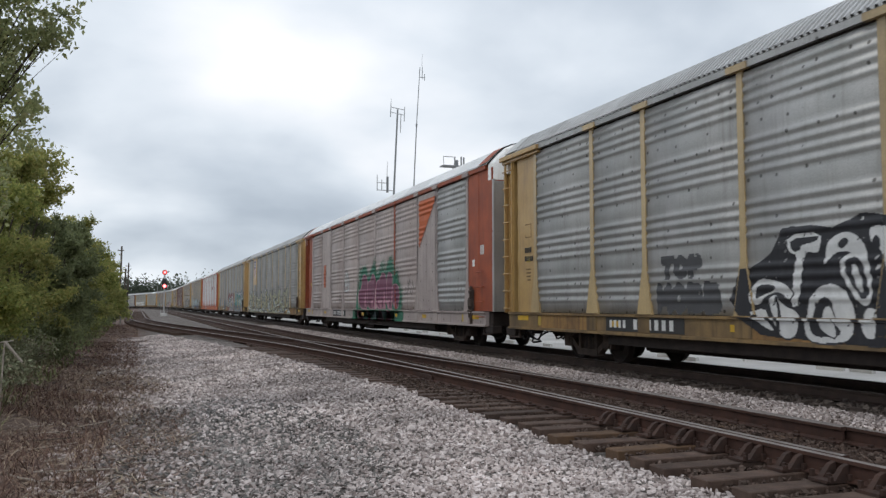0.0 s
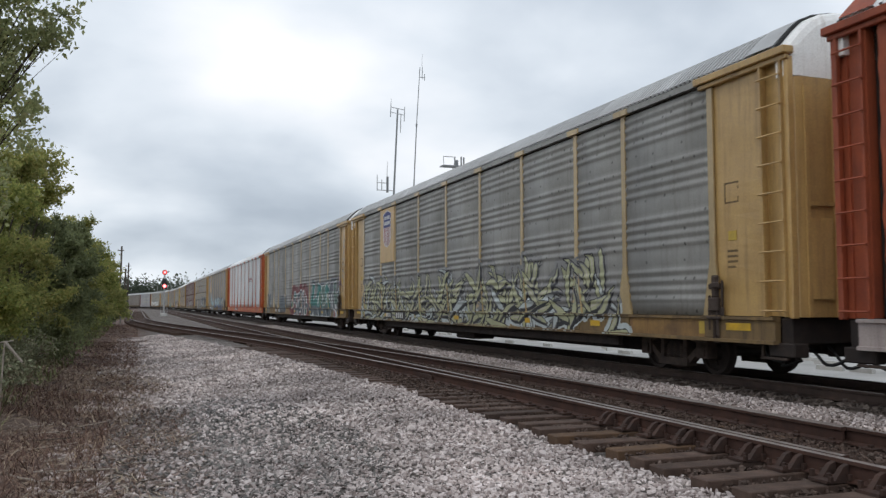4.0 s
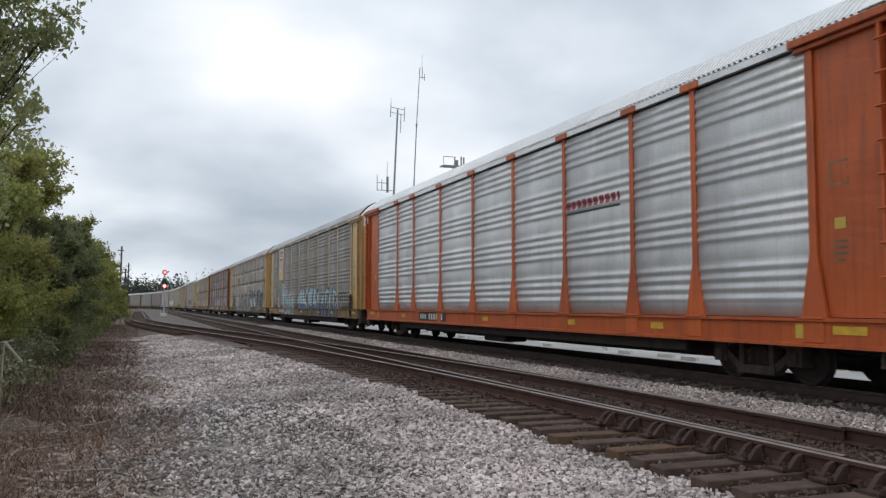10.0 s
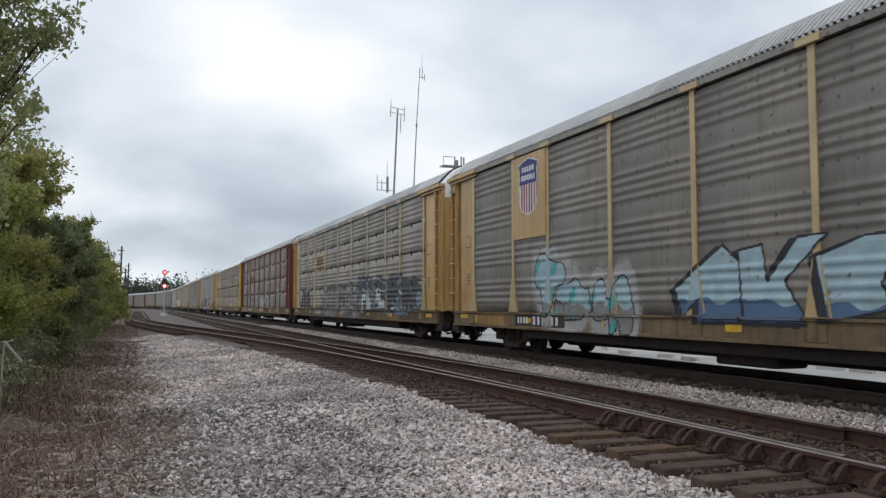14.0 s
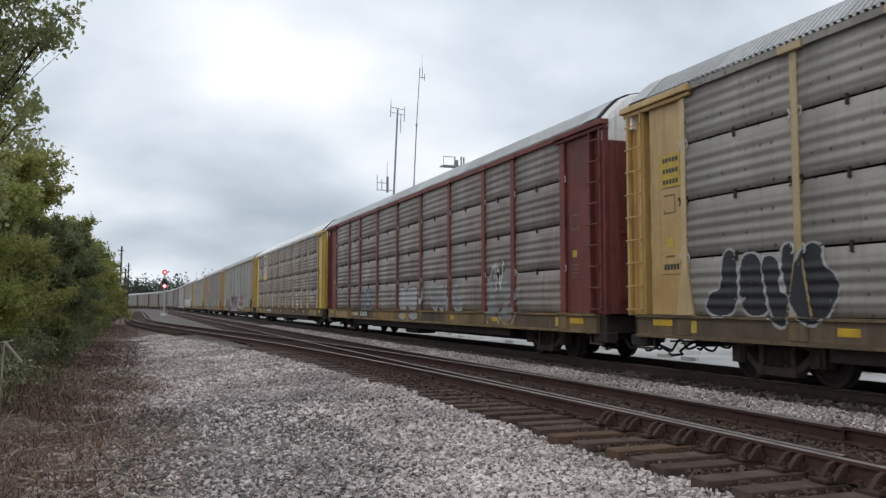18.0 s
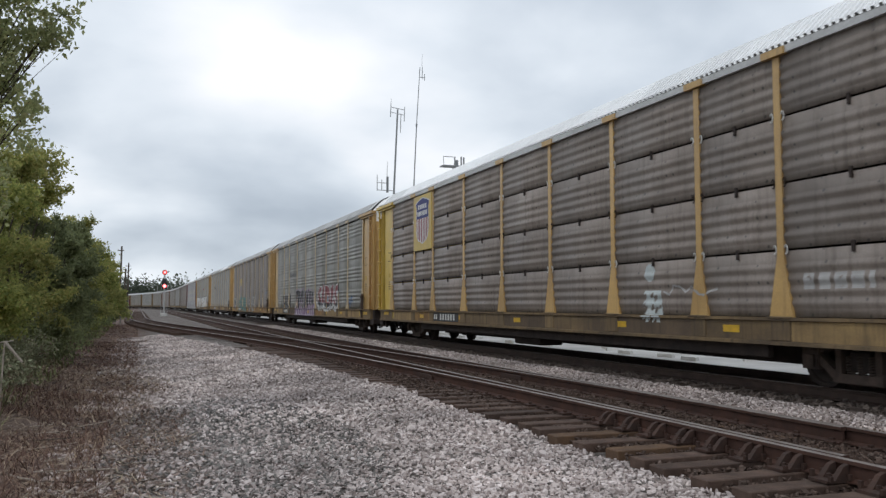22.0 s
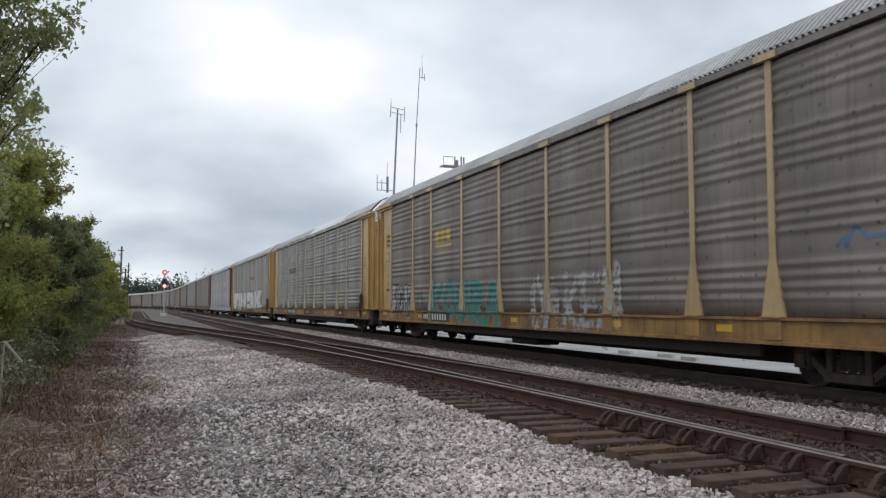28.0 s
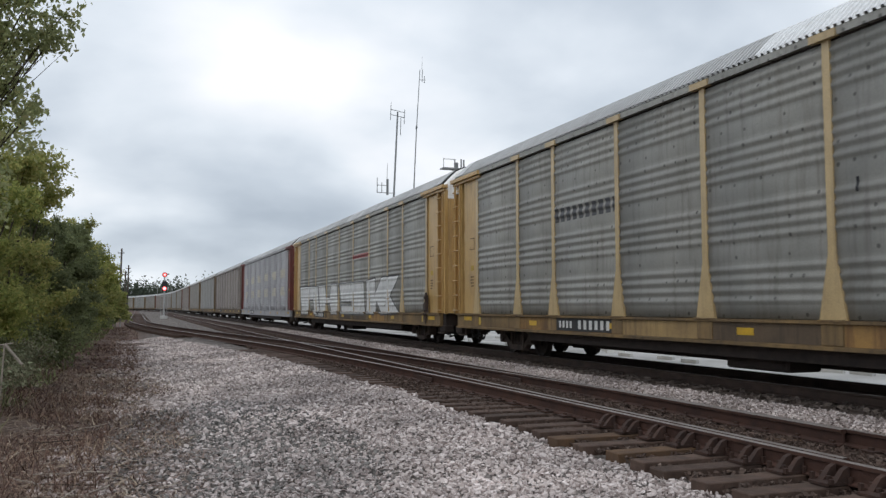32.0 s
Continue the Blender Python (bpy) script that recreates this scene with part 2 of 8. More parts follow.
# ---- mesh helpers ----
def part(name, mesh, material, parent, label="", m=None):
    ob = new(name, mesh)
    ob.parent = parent
    if m is not None:
        ob.matrix_basis = m
    if material is not None:
        ob.material_slots[0].link = "OBJECT"
        ob.material_slots[0].material = material
    if label:
        ob["label"] = label
    return ob


def mesh_of(name, verts, faces, smooth=False, materials=(None,)):
    me = bpy.data.meshes.new(name)
    me.from_pydata([tuple(v) for v in verts], [], [tuple(q) for q in faces])
    for mm in materials:
        me.materials.append(mm)
    if smooth:
        me.polygons.foreach_set("use_smooth", [True] * len(me.polygons))
    me.update()
    return me


def quick_mesh(name, verts, faces, material):
    """A large mesh from arrays: verts n x 3, faces m x k."""
    me = bpy.data.meshes.new(name)
    k = faces.shape[1]
    me.vertices.add(len(verts))
    me.vertices.foreach_set("co", np.ascontiguousarray(verts, dtype=np.float32).ravel())
    me.loops.add(faces.size)
    me.loops.foreach_set("vertex_index", np.ascontiguousarray(faces, dtype=np.int32).ravel())
    me.polygons.add(len(faces))
    me.polygons.foreach_set("loop_start", np.arange(0, faces.size, k, dtype=np.int32))
    me.polygons.foreach_set("use_smooth", np.zeros(len(faces), dtype=bool))
    me.materials.append(material)
    me.update(calc_edges=True)
    return me


BOXF = ((0, 3, 2, 1), (4, 5, 6, 7), (0, 1, 5, 4), (1, 2, 6, 5), (2, 3, 7, 6), (3, 0, 4, 7))


def box_data(boxes):
    v, q = [], []
    for x0, x1, y0, y1, z0, z1 in boxes:
        o = len(v)
        v += [(x0, y0, z0), (x1, y0, z0), (x1, y1, z0), (x0, y1, z0), (x0, y0, z1), (x1, y0, z1), (x1, y1, z1), (x0, y1, z1)]
        q += [tuple(i + o for i in t) for t in BOXF]
    return v, q


def boxes(name, bs, bevel=0.0):
    v, q = box_data(bs)
    me = mesh_of(name, v, q)
    if bevel:
        bm = bmesh.new()
        bm.from_mesh(me)
        bmesh.ops.bevel(bm, geom=bm.edges[:], offset=bevel, segments=1, affect="EDGES")
        bm.to_mesh(me)
        bm.free()
    return me


def extrude_profile(name, pts, y0, y1, closed=True, slices=1, smooth=False):
    """pts: (x, z) outline carried along y."""
    n = len(pts)
    v = [(x, y0 + (y1 - y0) * s / slices, z) for s in range(slices + 1) for x, z in pts]
    q = []
    for s in range(slices):
        for i in range(n if closed else n - 1):
            j = (i + 1) % n
            q.append((s * n + i, s * n + j, (s + 1) * n + j, (s + 1) * n + i))
    if closed:
        q.append(tuple(range(n - 1, -1, -1)))
        q.append(tuple(slices * n + i for i in range(n)))
    return mesh_of(name, v, q, smooth)


def tubes(name, segs, sides=6):
    """Round bars: (p, q, radius at p, radius at q)."""
    v, q = [], []
    for a, b, r0, r1 in segs:
        a, b = Vector(a), Vector(b)
        d = (b - a).normalized()
        u = d.orthogonal().normalized()
        w = d.cross(u)
        o = len(v)
        for c, r in ((a, r0), (b, r1)):
            for i in range(sides):
                t = 2 * math.pi * i / sides
                v.append(c + (u * math.cos(t) + w * math.sin(t)) * r)
        q += [(o + i, o + (i + 1) % sides, o + sides + (i + 1) % sides, o + sides + i) for i in range(sides)]
        q.append(tuple(o + i for i in range(sides - 1, -1, -1)))
        q.append(tuple(o + sides + i for i in range(sides)))
    return mesh_of(name, v, q)


def hoop(name, lines, r, sides=6):
    """Bent round bars: each a run of points."""
    v, q = [], []
    for pts in lines:
        pts = [Vector(p) for p in pts]
        o = len(v)
        n = len(pts)
        ref = Vector((0.31, 0.53, 0.79))
        for i, p in enumerate(pts):
            d = (pts[min(i + 1, n - 1)] - pts[max(i - 1, 0)]).normalized()
            u = d.cross(ref).normalized()
            w = d.cross(u)
            v += [p + (u * math.cos(2 * math.pi * k / sides) + w * math.sin(2 * math.pi * k / sides)) * r for k in range(sides)]
        for i in range(n - 1):
            q += [(o + i * sides + k, o + i * sides + (k + 1) % sides, o + (i + 1) * sides + (k + 1) % sides, o + (i + 1) * sides + k) for k in range(sides)]
        q += [tuple(o + k for k in range(sides - 1, -1, -1)), tuple(o + (n - 1) * sides + k for k in range(sides))]
    return mesh_of(name, v, q, True)


def lathe_x(name, prof, n=20):
    """Turned round the x axis: prof of (x, r)."""
    v = [(x, r * math.cos(2 * math.pi * i / n), r * math.sin(2 * math.pi * i / n)) for x, r in prof for i in range(n)]
    q = [(k * n + i, k * n + (i + 1) % n, (k + 1) * n + (i + 1) % n, (k + 1) * n + i) for k in range(len(prof) - 1) for i in range(n)]
    q.append(tuple(range(n)))
    q.append(tuple((len(prof) - 1) * n + i for i in range(n - 1, -1, -1)))
    return mesh_of(name, v, q)


# ---- the lines of the tracks ----
RAIL_TOP = 0.18
TRAIN_X = 10.89


def train_line(s):
    """A point of the train's track s metres on from the camera's abeam, and its heading to the left."""
    if s < 235:
        return Vector((TRAIN_X, s, 0)), 0.0
    a = (s - 235) / 800.0
    return Vector((TRAIN_X - 800 * (1 - math.cos(a)), 235 + 800 * math.sin(a), 0)), a


def spur_x(y):
    """Centre of the diverging track."""
    x0, y0, k = 6.34, 5.0, 0.118
    if y < y0:
        return x0
    if y < 33:
        return x0 - k * (y - y0) ** 2 / 56.0
    if y < 52:
        return x0 - k * 14 - k * (y - 33)
    xe = x0 - k * 14 - k * 19
    if y < 92:
        d = y - 52
        return xe - k * d + k * d * d / 80.0
    return xe - k * 20


def curve_left(y):
    return 800 * (1 - math.cos((y - 235) / 800)) if y > 235 else 0.0


RAIL_PROFILE = [(-0.07, -0.18), (0.07, -0.18), (0.07, -0.165), (0.012, -0.145), (0.012, -0.045), (0.036, -0.036),
                (0.036, -0.004), (0.028, 0.0), (-0.028, 0.0), (-0.036, -0.004), (-0.036, -0.036), (-0.012, -0.045), (-0.012, -0.145), (-0.07, -0.165)]


def rail(name, line, y0, y1, step, parent, side_mat, head_mat, label=""):
    """A rail swept along line(y); the worn top of the head has its own material."""
    n = len(RAIL_PROFILE)
    ys = np.linspace(y0, y1, max(2, int((y1 - y0) / step) + 1))
    v, q, mi = [], [], []
    for k, y in enumerate(ys):
        x = line(y)
        slope = (line(y + 0.2) - line(y - 0.2)) / 0.4
        for px, pz in RAIL_PROFILE:
            v.append((x + px, y - px * slope, RAIL_TOP + pz))
        if k:
            for i in range(n):
                j = (i + 1) % n
                q.append(((k - 1) * n + i, (k - 1) * n + j, k * n + j, k * n + i))
                mi.append(1 if i in (6, 7, 8) else 0)
    q += [tuple(range(n - 1, -1, -1)), tuple((len(ys) - 1) * n + i for i in range(n))]
    mi += [0, 0]
    me = mesh_of(name, v, q, materials=(side_mat, head_mat))
    me.polygons.foreach_set("material_index", mi)
    ob = new(name, me)
    ob.parent = parent
    if label:
        ob["label"] = label
    return ob


# ---- ground ----
def ground_material():
    m = bpy.data.materials.new("ground_gravel_and_soil")
    m.use_nodes = True
    t = m.node_tree
    L = t.links.new
    b = t.nodes["Principled BSDF"]
    b.inputs["Roughness"].default_value = 0.95
    b.inputs["Specular IOR Level"].default_value = 0.2
    tc = t.nodes.new("ShaderNodeTexCoord")
    sx = t.nodes.new("ShaderNodeSeparateXYZ")
    L(tc.outputs["Object"], sx.inputs[0])

    def tex(scale, detail=4.0, kind="ShaderNodeTexNoise"):
        n = t.nodes.new(kind)
        n.inputs["Scale"].default_value = scale
        if "Noise" in kind:
            n.inputs["Detail"].default_value = detail
        L(tc.outputs["Object"], n.inputs["Vector"])
        return n

    def ramp(f, stops):
        n = t.nodes.new("ShaderNodeValToRGB")
        while len(n.color_ramp.elements) < len(stops):
            n.color_ramp.elements.new(0.5)
        for e, (p, c) in zip(n.color_ramp.elements, stops):
            e.position, e.color = p, (*c, 1)
        L(f, n.inputs[0])
        return n.outputs[0]

    def mix(f, a, z, blend="MIX"):
        n = t.nodes.new("ShaderNodeMix")
        n.data_type, n.blend_type = "RGBA", blend
        for v, i in ((f, 0), (a, 6), (z, 7)):
            if isinstance(v, float):
                n.inputs[i].default_value = v
            else:
                L(v, n.inputs[i])
        return n.outputs[2]

    def step(value, lo, hi, wob, amount):
        """0 to 1 as value passes from lo to hi, with a wandering border."""
        a = t.nodes.new("ShaderNodeMath")
        a.operation = "MULTIPLY_ADD"
        L(wob, a.inputs[0])
        a.inputs[1].default_value = amount
        L(value, a.inputs[2])
        r = t.nodes.new("ShaderNodeMapRange")
        r.inputs[1].default_value, r.inputs[2].default_value = lo + amount / 2, hi + amount / 2
        L(a.outputs[0], r.inputs[0])
        return r.outputs[0]

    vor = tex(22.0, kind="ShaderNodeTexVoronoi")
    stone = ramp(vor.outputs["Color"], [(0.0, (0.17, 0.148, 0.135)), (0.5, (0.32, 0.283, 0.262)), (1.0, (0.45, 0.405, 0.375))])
    # darkens the gaps between stones: their shade is put into the colour
    stone_gap_shade = ramp(vor.outputs["Distance"], [(0.25, (1, 1, 1)), (0.62, (0.42, 0.42, 0.42))])
    gravel = mix(1.0, stone, stone_gap_shade, "MULTIPLY")
    gravel = mix(1.0, gravel, ramp(tex(1.3, 9.0).outputs[0], [(0.3, (0.55, 0.53, 0.5)), (0.7, (1.15, 1.15, 1.15))]), "MULTIPLY")
    soil_n = tex(5.0, 8.0)
    soil = ramp(soil_n.outputs[0], [(0.3, (0.085, 0.058, 0.048)), (0.5, (0.15, 0.105, 0.087)), (0.72, (0.24, 0.182, 0.152))])
    grass = ramp(tex(0.9, 8.0).outputs[0], [(0.3, (0.05, 0.065, 0.022)), (0.7, (0.12, 0.12, 0.05))])
    lot = ramp(tex(0.35, 8.0).outputs[0], [(0.3, (0.33, 0.32, 0.305)), (0.7, (0.56, 0.55, 0.53))])
    wob = tex(0.55, 5.0).outputs[0]
    X, Y = sx.outputs[0], sx.outputs[1]
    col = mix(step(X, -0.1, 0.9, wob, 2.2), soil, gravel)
    col = mix(step(X, -7.0, -5.0, wob, 3.0), grass, col)
    col = mix(step(X, 13.2, 13.8, wob, 0.5), col, lot)
    col = mix(step(X, 95.0, 110.0, wob, 14.0), col, grass)
    L(col, b.inputs["Base Color"])
    bp = t.nodes.new("ShaderNodeBump")
    bp.inputs["Strength"].default_value, bp.inputs["Distance"].default_value = 0.7, 0.03
    L(vor.outputs["Distance"], bp.inputs["Height"])
    L(bp.outputs[0], b.inputs["Normal"])
    return m


def ground_z(x, y):
    """Ballast shoulder falling to the weedy verge."""
    z = -0.07
    if x < 3.6:
        z -= min(0.16, (3.6 - x) * 0.045)
    if x < -1.5:
        z += min(0.5, (-1.5 - x) * 0.12)
    if 3.0 < x < 6.0 and 0 < y < 12:
        z -= 0.04 * min(1.0, (x - 3.0) / 1.2) * min(1.0, (12 - y) / 3)
    if x > 13.0:
        z -= min(0.2, (x - 13.0) * 0.2)
    if -8 < x < 9.5 and y < 60:
        z += 0.05 * (noise.noise(Vector((x * 0.5, y * 0.4, 0))) + 0.4 * noise.noise(Vector((x * 1.7, y * 1.7, 3))))
    return z


def build_ground():
    xs = np.unique(np.concatenate([np.array([-2500, -900, -300, -120, -60, -30, -18]), np.arange(-12, 14.2, 0.4), np.array([15, 18, 24, 40, 80, 160, 400, 1000, 2500])]))
    ys = np.unique(np.concatenate([np.array([-400, -150, -60, -25]), np.arange(-12, 60, 0.5), np.arange(60, 140, 5), np.array([160, 200, 260, 340, 450, 700, 1100, 1800, 3000])]))
    v = np.array([(x, y, ground_z(x, y)) for y in ys for x in xs])
    n = len(xs)
    i, j = np.meshgrid(np.arange(n - 1), np.arange(len(ys) - 1))
    a = (j * n + i).ravel()
    ob = new("ground", quick_mesh("ground", v, np.stack([a, a + 1, a + n + 1, a + n], 1), ground_material()))
    return tagged(ob, "grey crushed stone and dry brown soil, paler beyond the tracks", "ground", kind="structure")


def block_unit():
    """A rough six-sided block, for broken stone."""
    v = np.array([(-1, -1, -1), (1, -1, -1), (1, 1, -1), (-1, 1, -1), (-1, -1, 1), (1, -1, 1), (1, 1, 1), (-1, 1, 1)], float) * 0.62
    f = np.array([(0, 2, 1), (0, 3, 2), (4, 5, 6), (4, 6, 7), (0, 1, 5), (0, 5, 4), (1, 2, 6), (1, 6, 5), (2, 3, 7), (2, 7, 6), (3, 0, 4), (3, 4, 7)])
    return v, f


def stones(name, pts, sizes, material, label, seed, flat=0.7):
    """Broken stones, each its own uneven lump, in one mesh."""
    rng = np.random.default_rng(seed)
    n = len(pts)
    u, f = block_unit()
    k = len(u)
    lump = (u[None] + rng.uniform(-0.52, 0.52, (n, k, 3))) * rng.uniform(0.5, 1.5, (n, 1, 3)) * np.array([1, 1, flat])
    a, bb = rng.uniform(0, 6.283, n), rng.uniform(-0.9, 0.9, n)
    ca, sa, cb, sb = np.cos(a), np.sin(a), np.cos(bb), np.sin(bb)
    x, y, z = lump[..., 0], lump[..., 1], lump[..., 2]
    y, z = y * cb[:, None] - z * sb[:, None], y * sb[:, None] + z * cb[:, None]
    x, y = x * ca[:, None] - y * sa[:, None], x * sa[:, None] + y * ca[:, None]
    v = np.stack([x, y, z], 2) * sizes[:, None, None] + pts[:, None, :]
    faces = (f[None] + (np.arange(n) * k)[:, None, None]).reshape(-1, 3)
    ob = new(name, quick_mesh(name, v.reshape(-1, 3), faces, material))
    return tagged(ob, label, "gravel", kind="stuff")


BALLAST = island_surf("crushed_limestone", [(0.28, 0.230, 0.213), (0.44, 0.375, 0.352), (0.54, 0.468, 0.443), (0.62, 0.545, 0.52), (0.73, 0.652, 0.627)], 0.9, 0.0, 0.45)
BALLAST_GREY = island_surf("dark_grey_stone", [(0.125, 0.118, 0.11), (0.20, 0.188, 0.176), (0.27, 0.252, 0.236), (0.16, 0.15, 0.138), (0.36, 0.33, 0.31)], 0.9, 0.0, 0.6)
BALLAST_STRIP = island_surf("dusty_ballast", [(0.20, 0.160, 0.143), (0.33, 0.276, 0.254), (0.43, 0.368, 0.344), (0.52, 0.452, 0.428), (0.63, 0.56, 0.537)], 0.9, 0.0, 0.45)
BALLAST_DARK = island_surf("oily_ballast", [(0.065, 0.05, 0.043), (0.10, 0.08, 0.069), (0.15, 0.122, 0.106), (0.08, 0.062, 0.054)], 0.85)


BALLAST_BROWN = island_surf("rust_stained_ballast", [(0.045, 0.030, 0.024), (0.08, 0.052, 0.041), (0.115, 0.08, 0.064), (0.06, 0.041, 0.033), (0.16, 0.12, 0.10)], 0.9)


def build_gravel():
    rng = np.random.default_rng(5)

    def spread(n, x0, x1, y0, y1, bias):
        y = y0 + (y1 - y0) * rng.random(n) ** bias
        return rng.uniform(x0, x1, n), y

    # the open shoulder beside the near rail
    x, y = spread(95000, -0.9, 5.3, 3.6, 46.0, 2.0)
    left = np.array([spur_x(b) for b in y]) - 1.74 + 0.07 * np.sin(y * 2.3) + 0.06 * np.sin(y * 7.1)
    thin = np.clip((x + 1.0 + 0.5 * np.sin(y * 0.9) + 0.3 * np.sin(y * 2.7 + x * 2)) / 2.2, 0.05, 1.0)
    keep = (x < left) & (rng.random(len(x)) < thin)
    x, y = x[keep], y[keep]
    edge = np.clip(1 - (left[keep] - 0.25 - x) / 0.9, 0, 1) * np.where(x > left[keep] - 0.25, 0.45, 1.0)
    z = np.array([ground_z(a, b) for a, b in zip(x, y)]) + rng.uniform(-0.005, 0.022, len(x)) + 0.07 * edge * np.clip((y - 9.0) / 4, 0, 1)
    stones("gravel", np.stack([x, y, z], 1), rng.uniform(0.011, 0.030, len(x)) * (1 + np.clip((y - 8) / 30, 0, 0.7)), BALLAST,
           "pale grey crushed stone beside the track", 6)
    # a darker, mossy scatter in the middle of the shoulder and loose stones round the stand
    n = 5000
    a, r = rng.uniform(0, 6.283, n), rng.random(n) ** 0.6
    x, y = 1.15 + 1.5 * r * np.cos(a), 10.5 + 4.5 * r * np.sin(a)
    z = np.array([ground_z(p, q) for p, q in zip(x, y)]) + rng.uniform(0.004, 0.026, n)
    stones("gravel", np.stack([x, y, z], 1), rng.uniform(0.010, 0.028, n), BALLAST_GREY, "darker grey stones among the pale gravel", 11)
    x, y = rng.uniform(-0.6, 4.3, 3500), rng.uniform(-5.0, 3.6, 3500)
    z = np.array([ground_z(p, q) for p, q in zip(x, y)]) + rng.uniform(0.0, 0.015, 3500)
    stones("gravel", np.stack([x, y, z], 1), rng.uniform(0.012, 0.034, 3500), BALLAST, "loose pale stones on the shoulder", 12)
    # between the two tracks
    x, y = spread(42000, 7.45, 9.3, 4.0, 60.0, 1.6)
    z = 0.0 + rng.uniform(-0.03, 0.03, len(x)) - 0.035 * np.abs(x - 8.5)
    stones("gravel", np.stack([x, y, z], 1), rng.uniform(0.011, 0.028, len(x)) * (1 + np.clip((y - 10) / 40, 0, 0.8)), BALLAST_STRIP,
           "pale grey ballast heaped between two tracks", 7)
    # stained stones inside the near track and under the train
    x, y = spread(36000, 4.6, 7.4, 3.6, 48.0, 1.5)
    z = rng.uniform(-0.075, -0.03, len(x)) + 0.05 * np.clip((y - 9.5) / 5, 0, 1)
    stones("gravel", np.stack([x, y, z], 1), rng.uniform(0.012, 0.030, len(x)), BALLAST_BROWN, "brown stained ballast between the sleepers", 8)
    x, y = spread(16000, 5.72, 7.02, 3.6, 40.0, 1.6)
    z = rng.uniform(-0.035, 0.012, len(x)) + 0.02 * np.clip((y - 9.5) / 5, 0, 1)
    stones("gravel", np.stack([x, y, z], 1), rng.uniform(0.012, 0.030, len(x)), BALLAST_BROWN, "brown stained ballast filling the track", 14)
    x, y = spread(15000, 9.05, 12.8, 4.0, 70.0, 1.5)
    z = rng.uniform(-0.045, 0.005, len(x)) - 0.1 * np.clip(9.6 - x, 0, 1)
    stones("gravel", np.stack([x, y, z], 1), rng.uniform(0.025, 0.055, len(x)), BALLAST_DARK, "oily dark ballast under the train", 9)


def tie_mesh(half, w=0.115, h=0.17):
    me = boxes("sleeper", [(-half, half, -w, w, -h, 0.0)], 0.008)
    return me


def build_tracks():
    near = tagged(new("track_near"), "rusty turnout track on dark timber sleepers", "railway track", kind="structure")
    g = 0.7525
    # through route and its far rail
    rail("rail", lambda y: 6.34 + g - curve_left(y), -14, 320, 2.0, near, RAIL_SIDE, RAIL_HEAD)
    rail("rail", lambda y: spur_x(y) - g if y > 4.9 else 6.34 - g, -14, 320, 1.0, near, RAIL_SIDE, RAIL_HEAD)
    # switch blades and closure rails
    rail("switch_blade", lambda y: 6.34 - g + max(0.0, 0.115 - 0.004 * (y - 5.6)), 5.6, 200, 1.0, near, RAIL_SIDE, RAIL_HEAD)
    rail("switch_blade", lambda y: min(spur_x(y) + g, 6.34 + g - 0.085), 6.9, 320, 1.0, near, RAIL_SIDE, RAIL_HEAD)
    # sleepers
    rng = random.Random(3)
    long_tie, mid_tie = tie_mesh(1.97, 0.12), tie_mesh(1.6)
    plate = boxes("tie_plate", [(-0.19, 0.19, -0.09, 0.09, 0.0, 0.022), (-0.13, -0.10, -0.03, 0.03, 0.02, 0.05), (0.10, 0.13, -0.03, 0.03, 0.02, 0.05)])
    bv, bq = [], []
    for c in (-0.07, 0.07):
        o = len(bv)
        bv += [(-0.17, c - 0.030, 0.02), (-0.02, c - 0.030, 0.02), (-0.02, c + 0.030, 0.02), (-0.17, c + 0.030, 0.02),
               (-0.075, c - 0.024, 0.125), (-0.012, c - 0.024, 0.15), (-0.012, c + 0.024, 0.15), (-0.075, c + 0.024, 0.125)]
        bq += [tuple(i + o for i in t) for t in BOXF]
    rng_b = random.Random(6)
    bolts = [(-0.26, 0.0, -0.105, 0.105, 0.002, 0.026)]
    for k in range(5):
        bx, by = -0.24 + 0.05 * k + rng_b.uniform(-0.012, 0.012), rng_b.choice((-0.115, 0.0, 0.115)) + rng_b.uniform(-0.02, 0.02)
        bolts.append((bx - 0.016, bx + 0.016, by - 0.016, by + 0.016, 0.02, 0.055 + rng_b.uniform(0, 0.03)))
    ov, oq = box_data(bolts)
    bq += [tuple(i + len(bv) for i in t) for t in oq]
    bv += ov
    brace = mesh_of("rail_brace", bv, bq)
    y = -6.1
    k = 0
    while y < 46:
        cx = (6.34 + spur_x(y)) / 2
        half_me = long_tie if y < 30 else mid_tie
        dx = rng.uniform(-0.06, 0.06)
        cx = spur_x(y) + 0.15 if y < 30 else cx
        part("sleeper", half_me, TIE_RUSTY if 6.7 < y < 8.8 and k % 2 else TIE, near, "", pose(cx + dx, y, 0.0 + rng.uniform(-0.012, 0.0), 0, 0, rng.uniform(-1.2, 1.2)))
        if y < 22:
            for x in {round(6.34 + g, 3), round((spur_x(y) - g), 3)}:
                part("tie_plate", plate, PLATE, near, "", pose(x, y, 0.002))
            if 3.5 < y < 9.5:
                part("rail_brace", brace, PLATE, near, "", pose(spur_x(y) - g - 0.02, y, 0.0))
        y += 0.505
        k += 1
    v, q = [], []
    while y < 200:
        for cx in (6.34, spur_x(y)):
            bv, bq = box_data([(cx - 1.28, cx + 1.28, y - 0.11, y + 0.11, -0.16, -0.012)])
            q += [tuple(i + len(v) for i in t) for t in bq]
            v += bv
        y += 0.56
    part("distant_sleepers", mesh_of("distant_sleepers", v, q), TIE, near)["kind"] = "stuff"
